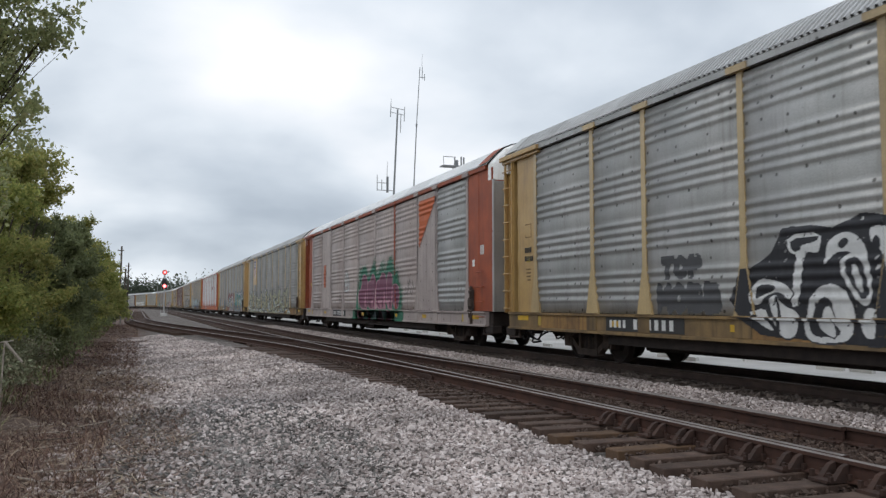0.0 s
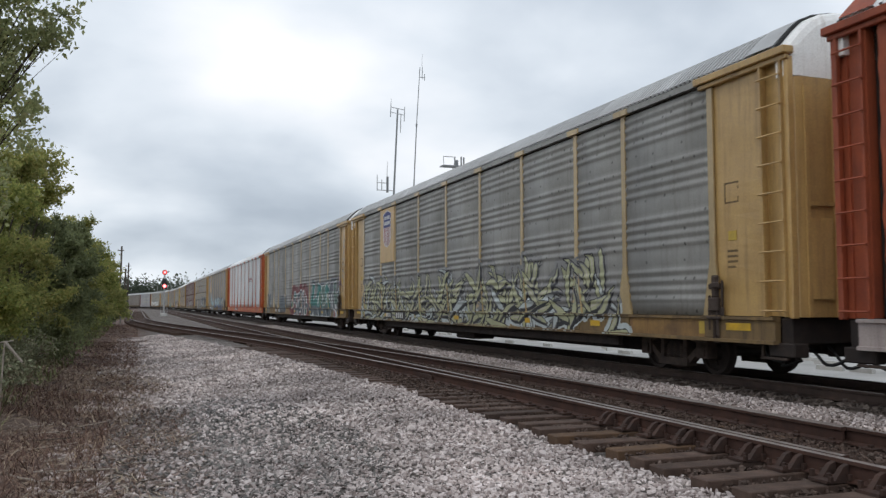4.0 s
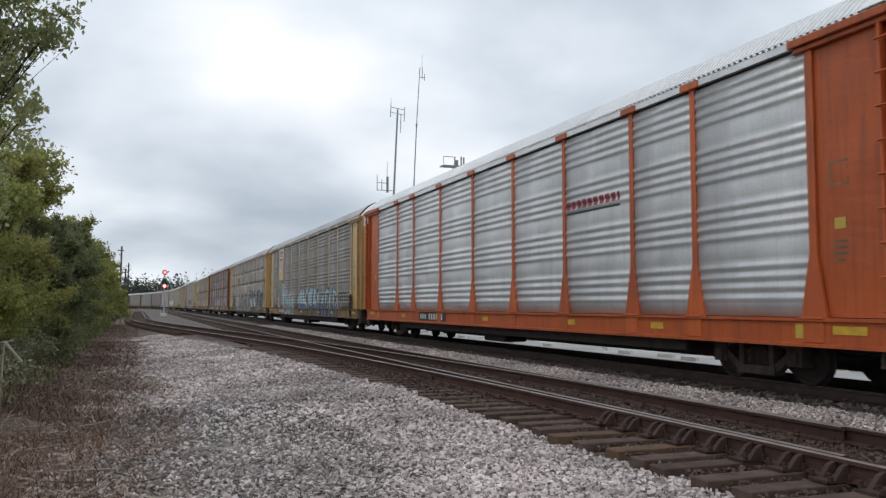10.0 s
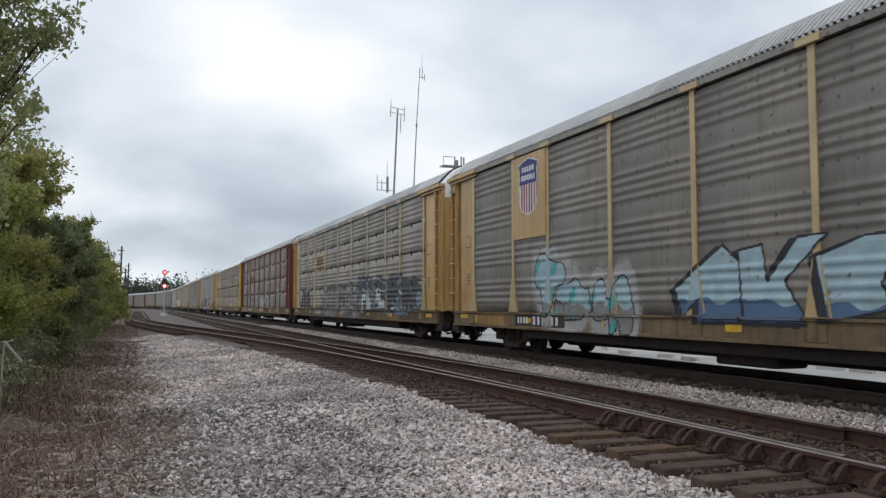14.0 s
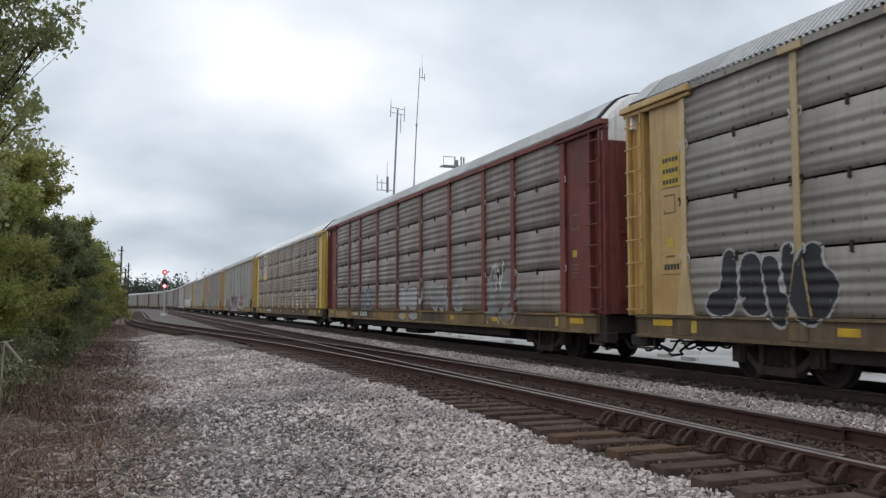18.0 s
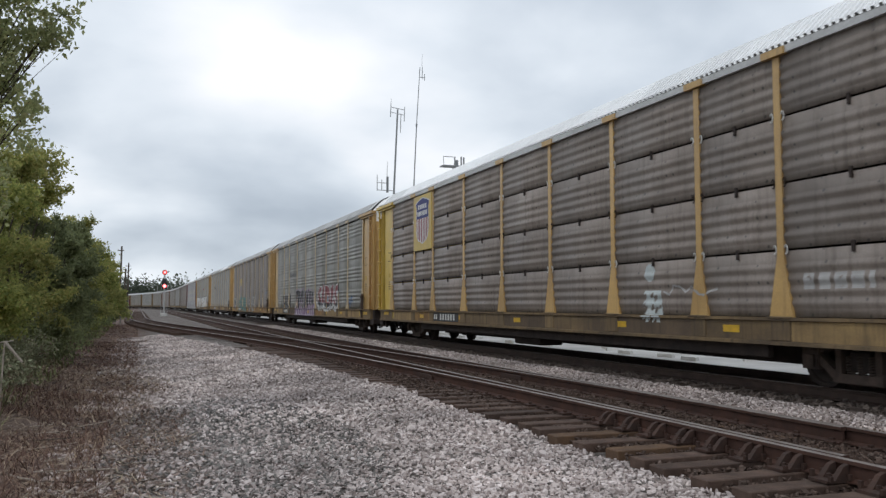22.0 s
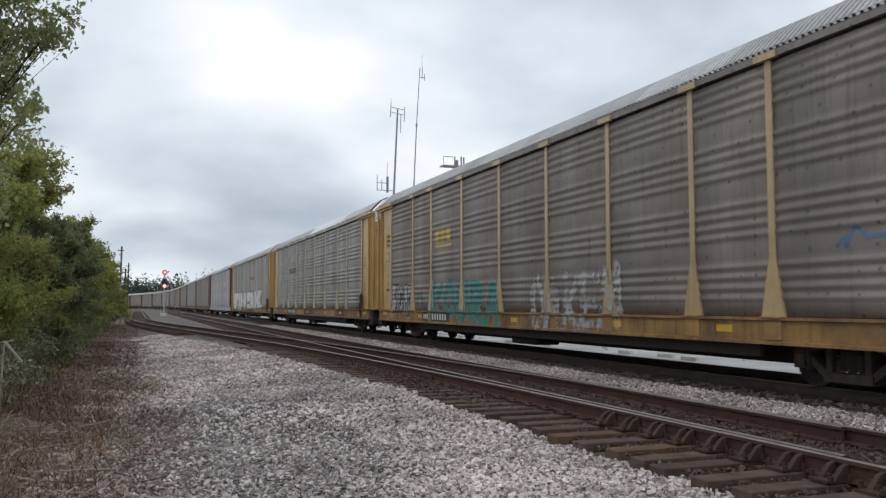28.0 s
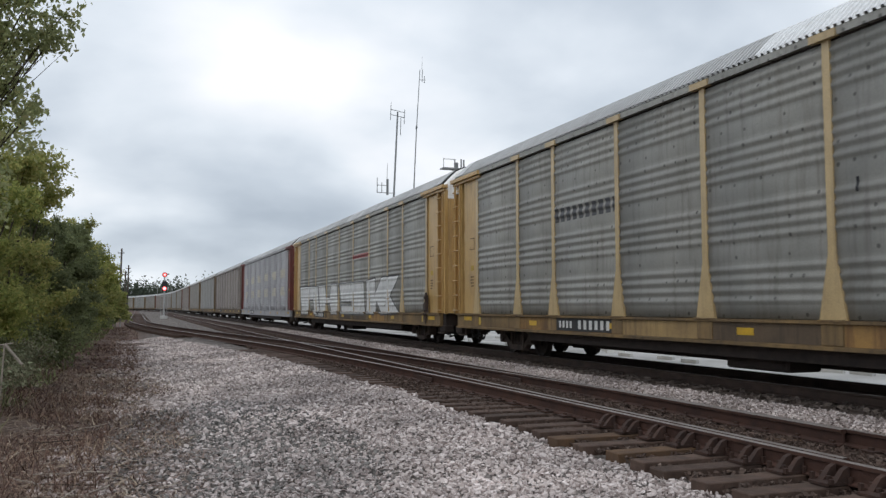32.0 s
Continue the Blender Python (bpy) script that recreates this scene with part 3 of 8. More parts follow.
    # joint bars
    bar = boxes("joint_bar", [(-0.05, -0.022, -0.45, 0.45, 0.03, 0.12), (0.022, 0.05, -0.45, 0.45, 0.03, 0.12)], 0.008)
    for x, yy in ((spur_x(15.6) - g, 15.6), (spur_x(14.9) + g, 14.9), (6.34 + g, 21.0)):
        part("joint_bar", bar, PLATE, near, "rusty bolted joint bar", pose(x, yy, 0))

    far = tagged(new("track_far"), "dark heavy rails of the main line under the train", "railway track", kind="structure")
    for s in (-1, 1):
        rail("rail", lambda y, s=s: TRAIN_X + s * g - curve_left(y), -40, 420, 3.0, far, RAIL_DARK, RAIL_HEAD)
    v, q = [], []
    y = -12.0
    while y < 220:
        bv, bq = box_data([(TRAIN_X - 1.3, TRAIN_X + 1.3, y - 0.115, y + 0.115, -0.15, 0.0)])
        q += [tuple(i + len(v) for i in t) for t in bq]
        v += bv
        y += 0.53
    part("sleepers", mesh_of("sleepers", v, q), OILY_BED, far)["kind"] = "stuff"
    bed = extrude_profile("ballast_bed", [(-1.75, -0.2), (1.75, -0.2), (1.5, -0.02), (-1.5, -0.02)], -40, 300)
    part("ballast_bed", bed, OILY_BED, far, "oil-darkened ballast bed", pose(TRAIN_X, 0, -0.015))


# ---- the train ----
CAR_L = 28.5
POST_Y = [-11.94, -9.15, -7.14, -4.28, -1.43, 1.43, 4.28, 7.14, 9.15, 11.94]
SILL_Z, SIDE_TOP, ROOF_Z = 1.09, 5.16, 5.31
ROW = 1.045            # height of one loose panel in a stack of four
SIDE_X = 1.50          # plane of the side sheets, half the car's width
MESH = {}


def cached(key, make):
    if key not in MESH:
        MESH[key] = make()
    return MESH[key]


def side_profile(style):
    """(depth, z) up the side sheet: rolled ribs in groups of four, or three on each loose panel."""
    pts = [(0.0, 0.0)]
    if style == "tall":
        H = SIDE_TOP - SILL_Z - 0.03
        for s in range(4):
            z0 = s * 1.035
            for r in range(4):
                c = z0 + 0.285 + r * 0.175
                pts += [(0.0, c - 0.080), (0.007, c - 0.055), (0.022, c - 0.023), (0.026, c), (0.022, c + 0.023), (0.007, c + 0.055), (0.0, c + 0.080)]
            if s < 3:
                pts += [(0.004, z0 + 0.95), (0.013, z0 + 1.06), (0.004, z0 + 1.19)]
        pts.append((0.0, H))
    else:
        H = ROW - 0.035
        for r in range(4):
            c = 0.20 + r * 0.185
            pts += [(0.0, c - 0.085), (0.007, c - 0.058), (0.021, c - 0.025), (0.025, c), (0.021, c + 0.025), (0.007, c + 0.058), (0.0, c + 0.085)]
        pts.append((0.0, H))
    return pts


PROF = {s: side_profile(s) for s in ("tall", "rows")}


def rib_depth(style, z):
    """How far the ribbed sheet stands out at height z above the sill."""
    p = PROF[style]
    if style == "rows":
        z = z % ROW
    return np.interp(z, [b for a, b in p], [a for a, b in p])


def panel_mesh(style, w):
    p = PROF[style]
    pts = [(-d, z) for d, z in p] + [(0.03, p[-1][1]), (0.03, 0.0)]
    me = extrude_profile("side_panel", pts[::-1], -w / 2, w / 2)
    n = len(me.polygons)
    me.polygons.foreach_set("use_smooth", [abs(pl.normal.x) > 0.5 for pl in me.polygons])
    return me


def post_mesh():
    v, q = box_data([(-0.030, 0.0, -0.072, 0.072, 0.0, 4.08), (-0.105, -0.01, -0.25, 0.25, 4.08, 4.195)])
    o = len(v)
    v += [(-0.05, -0.25, 0.0), (0, -0.25, 0.0), (0, 0.25, 0.0), (-0.05, 0.25, 0.0), (-0.034, -0.072, 0.95), (0, -0.072, 0.95), (0, 0.072, 0.95), (-0.034, 0.072, 0.95)]
    q += [tuple(i + o for i in t) for t in BOXF]
    return mesh_of("post", v, q)


def plain_post_mesh():
    return boxes("post", [(-0.05, 0.0, -0.11, 0.11, 0.0, 4.08), (-0.105, -0.01, -0.25, 0.25, 4.08, 4.195)])


ARCH = ((1.0, 0.0), (0.90, 0.24), (0.80, 0.47), (0.68, 0.70), (0.52, 0.86), (0.30, 0.96), (0.0, 1.0))


def arch(half, rise):
    """(x, z) over the roof, from the near eave to the far one: a sloping shoulder and a flat crown."""
    return [(-a * half, b * rise) for a, b in ARCH] + [(a * half, b * rise) for a, b in ARCH[-2::-1]]


def roof_mesh(length):
    """A ribbed, arched roof sheet."""
    prof = arch(SIDE_X + 0.06, 0.67)
    n = len(prof)
    ribs = int(length / 0.135)
    v, q = [], []
    ys = []
    for r in range(ribs):
        y = -length / 2 + length * r / ribs
        st = length / ribs
        ys += [(y, 0.0), (y + 0.46 * st, 0.0), (y + 0.54 * st, 0.036), (y + 0.92 * st, 0.036)]
    ys.append((length / 2, 0.0))
    for y, d in ys:
        for x, z in prof:
            k = 1 + d / 1.2
            v.append((x * (1 + d * 0.5), y, z + d))
    for s in range(len(ys) - 1):
        for i in range(n - 1):
            q.append((s * n + i, (s + 1) * n + i, (s + 1) * n + i + 1, s * n + i + 1))
    return mesh_of("roof_panel", v, q)


def mirrored_y(me):
    for p in me.vertices:
        p.co.y = -p.co.y
    me.flip_normals()
    return me


def hood_mesh():
    """A short smooth arched sheet that lies over the last of the roof."""
    n = 2 * len(ARCH) - 1
    v = [(x, y, z + 0.045) for y in (-0.30, 0.0, 0.30) for x, z in arch(SIDE_X + 0.09, 0.67)]
    q = [(j * n + i, j * n + i + 1, (j + 1) * n + i + 1, (j + 1) * n + i) for j in range(2) for i in range(n - 1)]
    return mesh_of("roof_hood", v, q)


def end_cap_mesh():
    """The bulging top of the end doors under the roof's arch, with rounded edges."""
    n = 2 * len(ARCH) - 1
    rings = []
    for y, half, rise, low in ((0.06, 1.53, 0.69, -0.47), (-0.10, 1.52, 0.685, -0.47), (-0.17, 1.46, 0.64, -0.47), (-0.20, 1.33, 0.54, -0.47)):
        rings.append([(-half, y, low)] + [(x, y, z) for x, z in arch(half, rise)] + [(half, y, low)])
    m = n + 2
    v = [p for r in rings for p in r]
    q = [(k * m + i, k * m + (i + 1) % m, (k + 1) * m + (i + 1) % m, (k + 1) * m + i) for k in range(3) for i in range(m)]
    q += [tuple(range(m - 1, -1, -1)), tuple(3 * m + i for i in range(m))]
    return mesh_of("end_cap", v, q)


def seal_mesh():
    """A rubber hoop along the end of the roof."""
    return hoop("roof_seal", [[Vector((x, 0, z)) for x, z in arch(SIDE_X + 0.06, 0.70)]], 0.028, 5)


def sill_mesh():
    pts = [(-0.10, 0.0), (-0.10, -0.05), (-0.055, -0.06), (-0.055, -0.37), (-0.10, -0.38), (-0.10, -0.43), (0.05, -0.43), (0.05, 0.0)]
    me = extrude_profile("side_sill", pts[::-1], -13.45, 13.45)
    return me


def door_mesh():
    """One leaf of the end door: ribbed steel with hinge posts."""
    plan = [(-1.45, 0.06), (-1.45, -0.10), (-1.39, -0.16), (-1.28, -0.19), (-0.01, -0.20), (-0.01, 0.06)]
    v = [(x, y, z) for z in (0.0, 3.74) for x, y in plan]
    q = [tuple(range(5, -1, -1)), tuple(range(6, 12))] + [(i, (i + 1) % 6, 6 + (i + 1) % 6, 6 + i) for i in range(6)]
    return mesh_of("end_door", v, q)


def end_side_mesh(reach):
    """The plain side sheet beside the end post, set back, with its frame; reach: how far it goes towards the corner."""
    n = 24
    v, q = [], []
    for j in range(n + 1):
        z = 4.06 * j / n
        edge = -reach + 0.012 * math.sin(j * 2.1) + 0.008 * math.sin(j * 5.3)
        v += [(0.005 + 0.006 * math.sin(j * 1.3), edge, z), (0.02 + 0.008 * math.sin(j * 0.9), 0.3, z), (0.02, 0.80, z), (0.06, 0.80, z), (0.06, edge, z)]
    for j in range(n):
        for i in range(5):
            q.append((j * 5 + i, (j + 1) * 5 + i, (j + 1) * 5 + (i + 1) % 5, j * 5 + (i + 1) % 5))
    q += [tuple(range(5)), tuple(n * 5 + i for i in range(5))]
    return mesh_of("end_panel", v, q)


def ladder_mesh():
    return boxes("ladder", [(-0.10, -0.03, -0.245, -0.20, -0.1, 3.95), (-0.10, -0.03, 0.20, 0.245, -0.1, 3.95)], 0.004)


def recess_mesh():
    """A channel-shaped recess behind the ladder."""
    c = [(-0.02, -0.27), (-0.02, -0.24), (0.08, -0.24), (0.08, 0.24), (-0.02, 0.24), (-0.02, 0.27), (0.14, 0.27), (0.14, -0.27)]
    v = [(x, y, z) for z in (0.0, 4.05) for x, y in c]
    q = [tuple(range(8)), tuple(range(15, 7, -1))] + [(i, (i + 1) % 8, 8 + (i + 1) % 8, 8 + i) for i in range(8)]
    return mesh_of("ladder_recess", v, q)


def rung_mesh():
    return tubes("rung", [((-0.14, -0.25, 0), (-0.14, 0.25, 0), 0.015, 0.015), ((-0.14, -0.25, 0), (-0.05, -0.22, 0), 0.015, 0.015), ((-0.14, 0.25, 0), (-0.05, 0.22, 0), 0.015, 0.015)], 5)


def wheelset_mesh():
    """Two flanged wheels on their axle, with lightening pockets that show the turning."""
    v, q = [], []

    def add(me):
        o = len(v)
        v.extend([tuple(p.co) for p in me.vertices])
        q.extend([tuple(i + o for i in pl.vertices) for pl in me.polygons])
        bpy.data.meshes.remove(me)

    for s in (-1, 1):
        add(lathe_x("w", [(s * 0.70, 0.16), (s * 0.69, 0.34), (s * 0.675, 0.355), (s * 0.675, 0.445), (s * 0.705, 0.445), (s * 0.72, 0.42), (s * 0.815, 0.412),
                          (s * 0.815, 0.35), (s * 0.77, 0.33), (s * 0.76, 0.16), (s * 0.83, 0.13), (s * 0.83, 0.05)], 24))
        for k in range(3):
            a = 2 * math.pi * k / 3
            bv, bq = box_data([(s * 0.765 - 0.012, s * 0.765 + 0.012, 0.19 * math.cos(a) - 0.05, 0.19 * math.cos(a) + 0.05, 0.22 * math.sin(a) - 0.05, 0.22 * math.sin(a) + 0.05)])
            o = len(v)
            v.extend(bv)
            q.extend([tuple(i + o for i in t) for t in bq])
    add(lathe_x("a", [(-0.98, 0.07), (-0.60, 0.085), (0.60, 0.085), (0.98, 0.07)], 10))
    return mesh_of("wheelset", v, q)


def side_frame_mesh():
    """Cast side frame: humped top chord, sloping tension members, columns and journal boxes."""
    v, q = [], []
    for y0, z0, y1, z1, h, x in ((-0.78, 0.60, -0.40, 0.72, 0.13, 0.08), (-0.42, 0.72, 0.42, 0.72, 0.13, 0.09), (0.40, 0.72, 0.78, 0.60, 0.13, 0.08),
                                 (-0.80, 0.50, -0.42, 0.22, 0.12, 0.08), (0.80, 0.50, 0.42, 0.22, 0.12, 0.08), (-0.45, 0.20, 0.45, 0.20, 0.14, 0.11),
                                 (-0.36, 0.20, -0.36, 0.70, 0.11, 0.09), (0.36, 0.20, 0.36, 0.70, 0.11, 0.09)):
        d = Vector((0, y1 - y0, z1 - z0)).normalized()
        w = Vector((0, -d.z, d.y)) * h / 2
        a, b = Vector((0, y0, z0)), Vector((0, y1, z1))
        o = len(v)
        v += [p + Vector((sx, 0, 0)) for sx in (-x, x) for p in (a - w, b - w, b + w, a + w)]
        q += [tuple(i + o for i in t) for t in BOXF]
    for s in (-1, 1):
        bv, bq = box_data([(-0.11, 0.11, s * 0.89 - 0.16, s * 0.89 + 0.16, 0.30, 0.62), (-0.15, -0.11, s * 0.89 - 0.10, s * 0.89 + 0.10, 0.34, 0.52)])
        q += [tuple(i + len(v) for i in t) for t in bq]
        v += bv
    return mesh_of("side_frame", v, q)


def spring_mesh():
    """A coil spring of seven turns."""
    pts = [(0.065 * math.cos(a), 0.065 * math.sin(a), 0.27 + 0.27 * a / 44) for a in [0.7 * k for k in range(63)]]
    return hoop("spring", [pts], 0.016, 4)


def coupler_mesh():
    b = [(-0.09, 0.09, -0.75, 0.0, -0.10, 0.10), (-0.17, 0.17, -0.98, -0.70, -0.15, 0.15), (-0.28, 0.28, -0.05, 0.12, -0.28, 0.22)]
    return boxes("coupler", b, 0.02)


def hand_brake_mesh():
    b = [(-0.03, 0.0, -0.21, 0.21, -0.06, 0.1), (-0.025, 0.0, -0.08, 0.1, -0.52, 0.64), (-0.025, 0.0, -0.21, 0.18, 0.4, 0.5), (-0.09, 0.0, -0.13, 0.13, 0.02, 0.26), (-0.06, 0.0, -0.05, 0.05, 0.26, 0.62), (-0.12, -0.07, -0.2, 0.0, 0.42, 0.52), (-0.05, 0.0, 0.02, 0.06, -0.5, 0.0), (-0.05, 0.0, -0.2, -0.17, 0.1, 0.55), (-0.05, 0.0, 0.14, 0.17, -0.3, 0.3), (-0.08, 0.0, -0.18, 0.2, -0.12, -0.06), (-0.07, -0.02, -0.10, -0.04, -0.4, 0.1)]
    return boxes("hand_brake", b, 0.02)


def hose_mesh(x, deep):
    segs = []
    for _ in range(1):
        pts = [Vector((x + 0.04 * math.sin(k), -0.25 - 0.11 * k, 0.66 - deep * math.sin(math.pi * k / 9))) for k in range(10)]
        segs.append(pts)
    return hoop("air_hose", segs, 0.027, 5)


def make_bogie(parent, y, near):
    bog = part("bogie", cached("bolster", lambda: boxes("bogie", [(-1.05, 1.05, -0.2, 0.2, 0.30, 0.60), (-0.3, 0.3, -0.9, 0.9, 0.42, 0.5)], 0.02)), BLACKISH, parent, "grimy two-axle bogie", pose(0, y, 0))
    for s in (-1, 1):
        part("side_frame", cached("sframe", side_frame_mesh), FRAME_GRIME, bog, "", pose(s * 1.0, 0, 0))
    for c in (-0.2, 0.0, 0.2) if near else ():
        part("spring", cached("spring", spring_mesh), FRAME_GRIME, bog, "", pose(-1.0, c, 0))
    ws = [part("wheelset", cached("wheelset", wheelset_mesh), BLACKISH, bog, "", pose(0, a, 0.412)) for a in (-0.89, 0.89)]
    return ws


def car(spec, near=True):
    """One closed car carrier: the thing, with its parts."""
    paint, sheet, style = spec["paint"], spec["sheet"], spec.get("style", "tall")
    sill, roof, endp = spec.get("sill", TAN_YELLOW), spec.get("roof", ROOF_GREY), spec.get("end", spec["paint"])
    post = spec.get("post", POST_YELLOW if paint is YELLOW else paint)
    thing = tagged(new("autorack_wagon"), spec["label"], "railway wagon", "autorack wagons of the freight train")
    turn = {1: pose(0, 0, 0, 0, 0, 180), -1: Matrix.Identity(4)}
    for s in (-1, 1):
        side = turn[s]
        for i in range(9):
            a, b = POST_Y[i], POST_Y[i + 1]
            w, c = round(b - a, 2), (a + b) / 2
            own = spec.get("bay_sheet", {}).get(i, sheet) if s == -1 else sheet
            if s == -1 and i in spec.get("flat", ()):
                part("flat_panel", cached(("flat", w), lambda: boxes("flat_panel", [(-0.03, 0.03, -w / 2, w / 2, 0.0, SIDE_TOP - SILL_Z - 0.03), (-0.036, 0.0, -0.01, 0.01, 0.05, SIDE_TOP - SILL_Z - 0.1)], 0.004)), own, thing, "smooth replacement sheet", side @ pose(-SIDE_X, c, SILL_Z + 0.01))
            elif style == "tall" or s == 1:
                part("side_panel", cached(("p", "tall", w), lambda: panel_mesh("tall", w)), own, thing, "", side @ pose(-SIDE_X, c, SILL_Z + 0.01))
            else:
                for r in range(4):
                    part("side_panel", cached(("p", "rows", w), lambda: panel_mesh("rows", w)), sheet, thing, "", side @ pose(-SIDE_X, c, SILL_Z + 0.012 + r * ROW))
        for i, y in enumerate(POST_Y):
            part("post", cached("plainpost", plain_post_mesh) if spec.get("plain_posts") else cached("post", post_mesh), spec.get("odd_post", {}).get(i, post) if s == -1 else post, thing, "", side @ pose(-SIDE_X, y, SILL_Z))
        sl = part("side_sill", cached("sill", sill_mesh), sill, thing, spec.get("sill_label", ""), side @ pose(-SIDE_X, 0, SILL_Z))
        part("top_rail", cached("toprail", lambda: boxes("top_rail", [(-0.075, 0.03, -13.45, 13.45, 0.025, 0.135), (-0.03, 0.03, -13.45, 13.45, 0.135, 0.17)])), spec.get("rail", sheet), thing, "", side @ pose(-SIDE_X, 0, SIDE_TOP))
        # black strip behind the slot, its colour standing in for the shade there
        part("rail_gap", cached("railgap", lambda: boxes("rail_gap", [(0.02, 0.03, -12.0, 12.0, -0.04, 0.03)])), BLACKISH, thing, "black strip standing in for shade below the top rail", side @ pose(-SIDE_X, 0, SIDE_TOP))
        for i in range(9 if near and s == -1 and sill in (TAN_YELLOW, DIRTY_SILL) else 0):
            a, b = POST_Y[i] + 0.22, POST_Y[i + 1] - 0.22
            pick = random.Random(len(TRAIN) * 31 + i * 7).choice((sill, SILL_PALE, SILL_GRIMY, SILL_PALE, SILL_RUSTY))
            part("sill_panel", cached(("sillp", round(b - a, 2)), lambda: boxes("sill_panel", [(-0.0575, -0.05, -(b - a) / 2, (b - a) / 2, -0.365, -0.062)])), pick, sl, "", pose(0, (a + b) / 2, 0))
        for i, y in enumerate(POST_Y if near and s == -1 else ()):
            part("stake_pocket", cached("pocket", lambda: boxes("stake_pocket", [(-0.075, -0.05, -0.2, 0.2, -0.36, -0.055), (-0.115, -0.05, -0.24, 0.24, -0.02, 0.012)], 0.006)), sill, sl, "", pose(0, y, 0))
        if s == -1:
            for y, z in spec.get("reflect", [(-12.6, -0.17), (-8.0, -0.2), (-4.6, -0.2), (0.4, -0.2), (4.4, -0.2), (8.2, -0.2), (12.6, -0.14)]):
                big = abs(y) > 12
                part("reflector", cached(("refl", big), lambda: boxes("reflector", [(-0.064, -0.05, -0.3 if big else -0.2, 0.3 if big else 0.2, -0.06, 0.06)])), REFLECT, sl, "", pose(0, y, z))
            ny = spec.get("number_y", 6.0)
            part("number_board", cached("nboard", lambda: boxes("number_board", [(-0.063, -0.05, -1.35, 1.35, -0.15, 0.15)])), SILL_BLACK, sl, "black number board", pose(0, ny, -0.2))
            bars = []
            for k in range(4):
                bars.append((-0.067, -0.062, 1.2 - k * 0.17 - 0.09, 1.2 - k * 0.17, -0.08, 0.08))
            for k in range(6):
                bars.append((-0.067, -0.062, 0.3 - k * 0.24 - 0.12, 0.3 - k * 0.24, -0.1, 0.1))
            for k, bar in enumerate(bars if near else bars[4:5]):
                part("stencil_bar", cached(("nbar", k), lambda: boxes("stencil_bar", [bar])), LETTER_WHITE, sl, "white stencilled bar", pose(0, ny, -0.2))
        plain = spec.get("plain_end") and s == -1
        for e in (-1, 1):
            if plain and e == -1:
                part("end_panel", cached("plainend", lambda: boxes("end_panel", [(-0.01, 0.04, -13.80, -11.98, 0.0, 4.10), (-0.02, 0.0, -12.84, -12.80, 0.1, 4.05)], 0.006)), endp, thing, "flush rust-red end sheet", side @ pose(-SIDE_X, 0, SILL_Z + 0.01))
                for r in range(4):
                    part("grab_iron", cached("rung", rung_mesh), endp, thing, "", side @ pose(-SIDE_X, -13.1, SILL_Z - 0.15 + r * 0.43))
                continue
            part("end_panel", cached(("endpanel", e), lambda: mirrored_y(end_side_mesh(0.26)) if e == 1 else end_side_mesh(0.42)), endp, thing, "", side @ pose(-SIDE_X, e * 12.76, SILL_Z + 0.01))
            part("ladder_recess", cached("lrecess", recess_mesh), endp, thing, "", side @ pose(-SIDE_X, e * 13.47, SILL_Z + 0.01))
            if e == 1:
                # added black sheet that colours in the slot's inner shade
                part("gap_backing", cached("gapback", lambda: boxes("gap_backing", [(0.15, 0.17, -0.14, 0.14, 0.0, 4.0)])), BLACKISH, thing, "black sheet standing in for shade in the ladder slot", side @ pose(-SIDE_X, e * 13.06, SILL_Z + 0.03))
            part("corner_post", cached("cpost", lambda: boxes("corner_post", [(-0.03, 0.09, -0.04, 0.04, -0.02, 4.06)], 0.01)), endp, thing, "", side @ pose(-SIDE_X, e * 13.78, SILL_Z))
            part("header", cached("header", lambda: boxes("header", [(-0.15, 0.06, -1.12, 1.12, 0.03, 0.15), (-0.08, 0.0, -1.08, 1.08, -0.05, 0.03)], 0.012)), endp, thing, "", side @ pose(-SIDE_X, e * 12.76, SIDE_TOP - 0.02))
            lad = part("ladder", cached("ladder", ladder_mesh), endp, thing, "", side @ pose(-SIDE_X + 0.02, e * 13.47, SILL_Z + 0.1))
            for r in range(9 if near else 0):
                part("rung", cached("rung", rung_mesh), endp, lad, "", pose(0, 0, 0.0 + r * 0.46))
    for e in (-1, 1):
        part("roof_hood", cached("hood", hood_mesh), spec.get("hood", roof), thing, "smooth end sheet of the roof", pose(0, e * 13.3, ROOF_Z))
    # roof in ten sheets
    n = 10
    for i in range(n):
        L = 27.2 / n
        part("roof_panel", cached(("roof", L), lambda: roof_mesh(L)), spec.get("roof2", roof) if i in spec.get("roof2_at", ()) else roof, thing, "", pose(0, -13.6 + L * (i + 0.5), ROOF_Z))
    # ends
    for e in (-1, 1):
        flip = Matrix.Identity(4) if e == -1 else pose(0, 0, 0, 0, 0, 180)
        part("end_cap", cached("endtop", end_cap_mesh), spec.get("cap", END_WHITE), thing, "white arched end cap", flip @ pose(0, -13.64, ROOF_Z))
        part("roof_seal", cached("seal", seal_mesh), BLACK_SEAL, thing, "black rubber weather seal", flip @ pose(0, -13.62, ROOF_Z))
        for s in (-1, 1):
            door = part("end_door", cached("door", door_mesh), endp, thing, "ribbed steel end door", flip @ pose(0, -13.66, SILL_Z) @ (Matrix.Identity(4) if s == -1 else Matrix.Translation((1.46, 0, 0))))
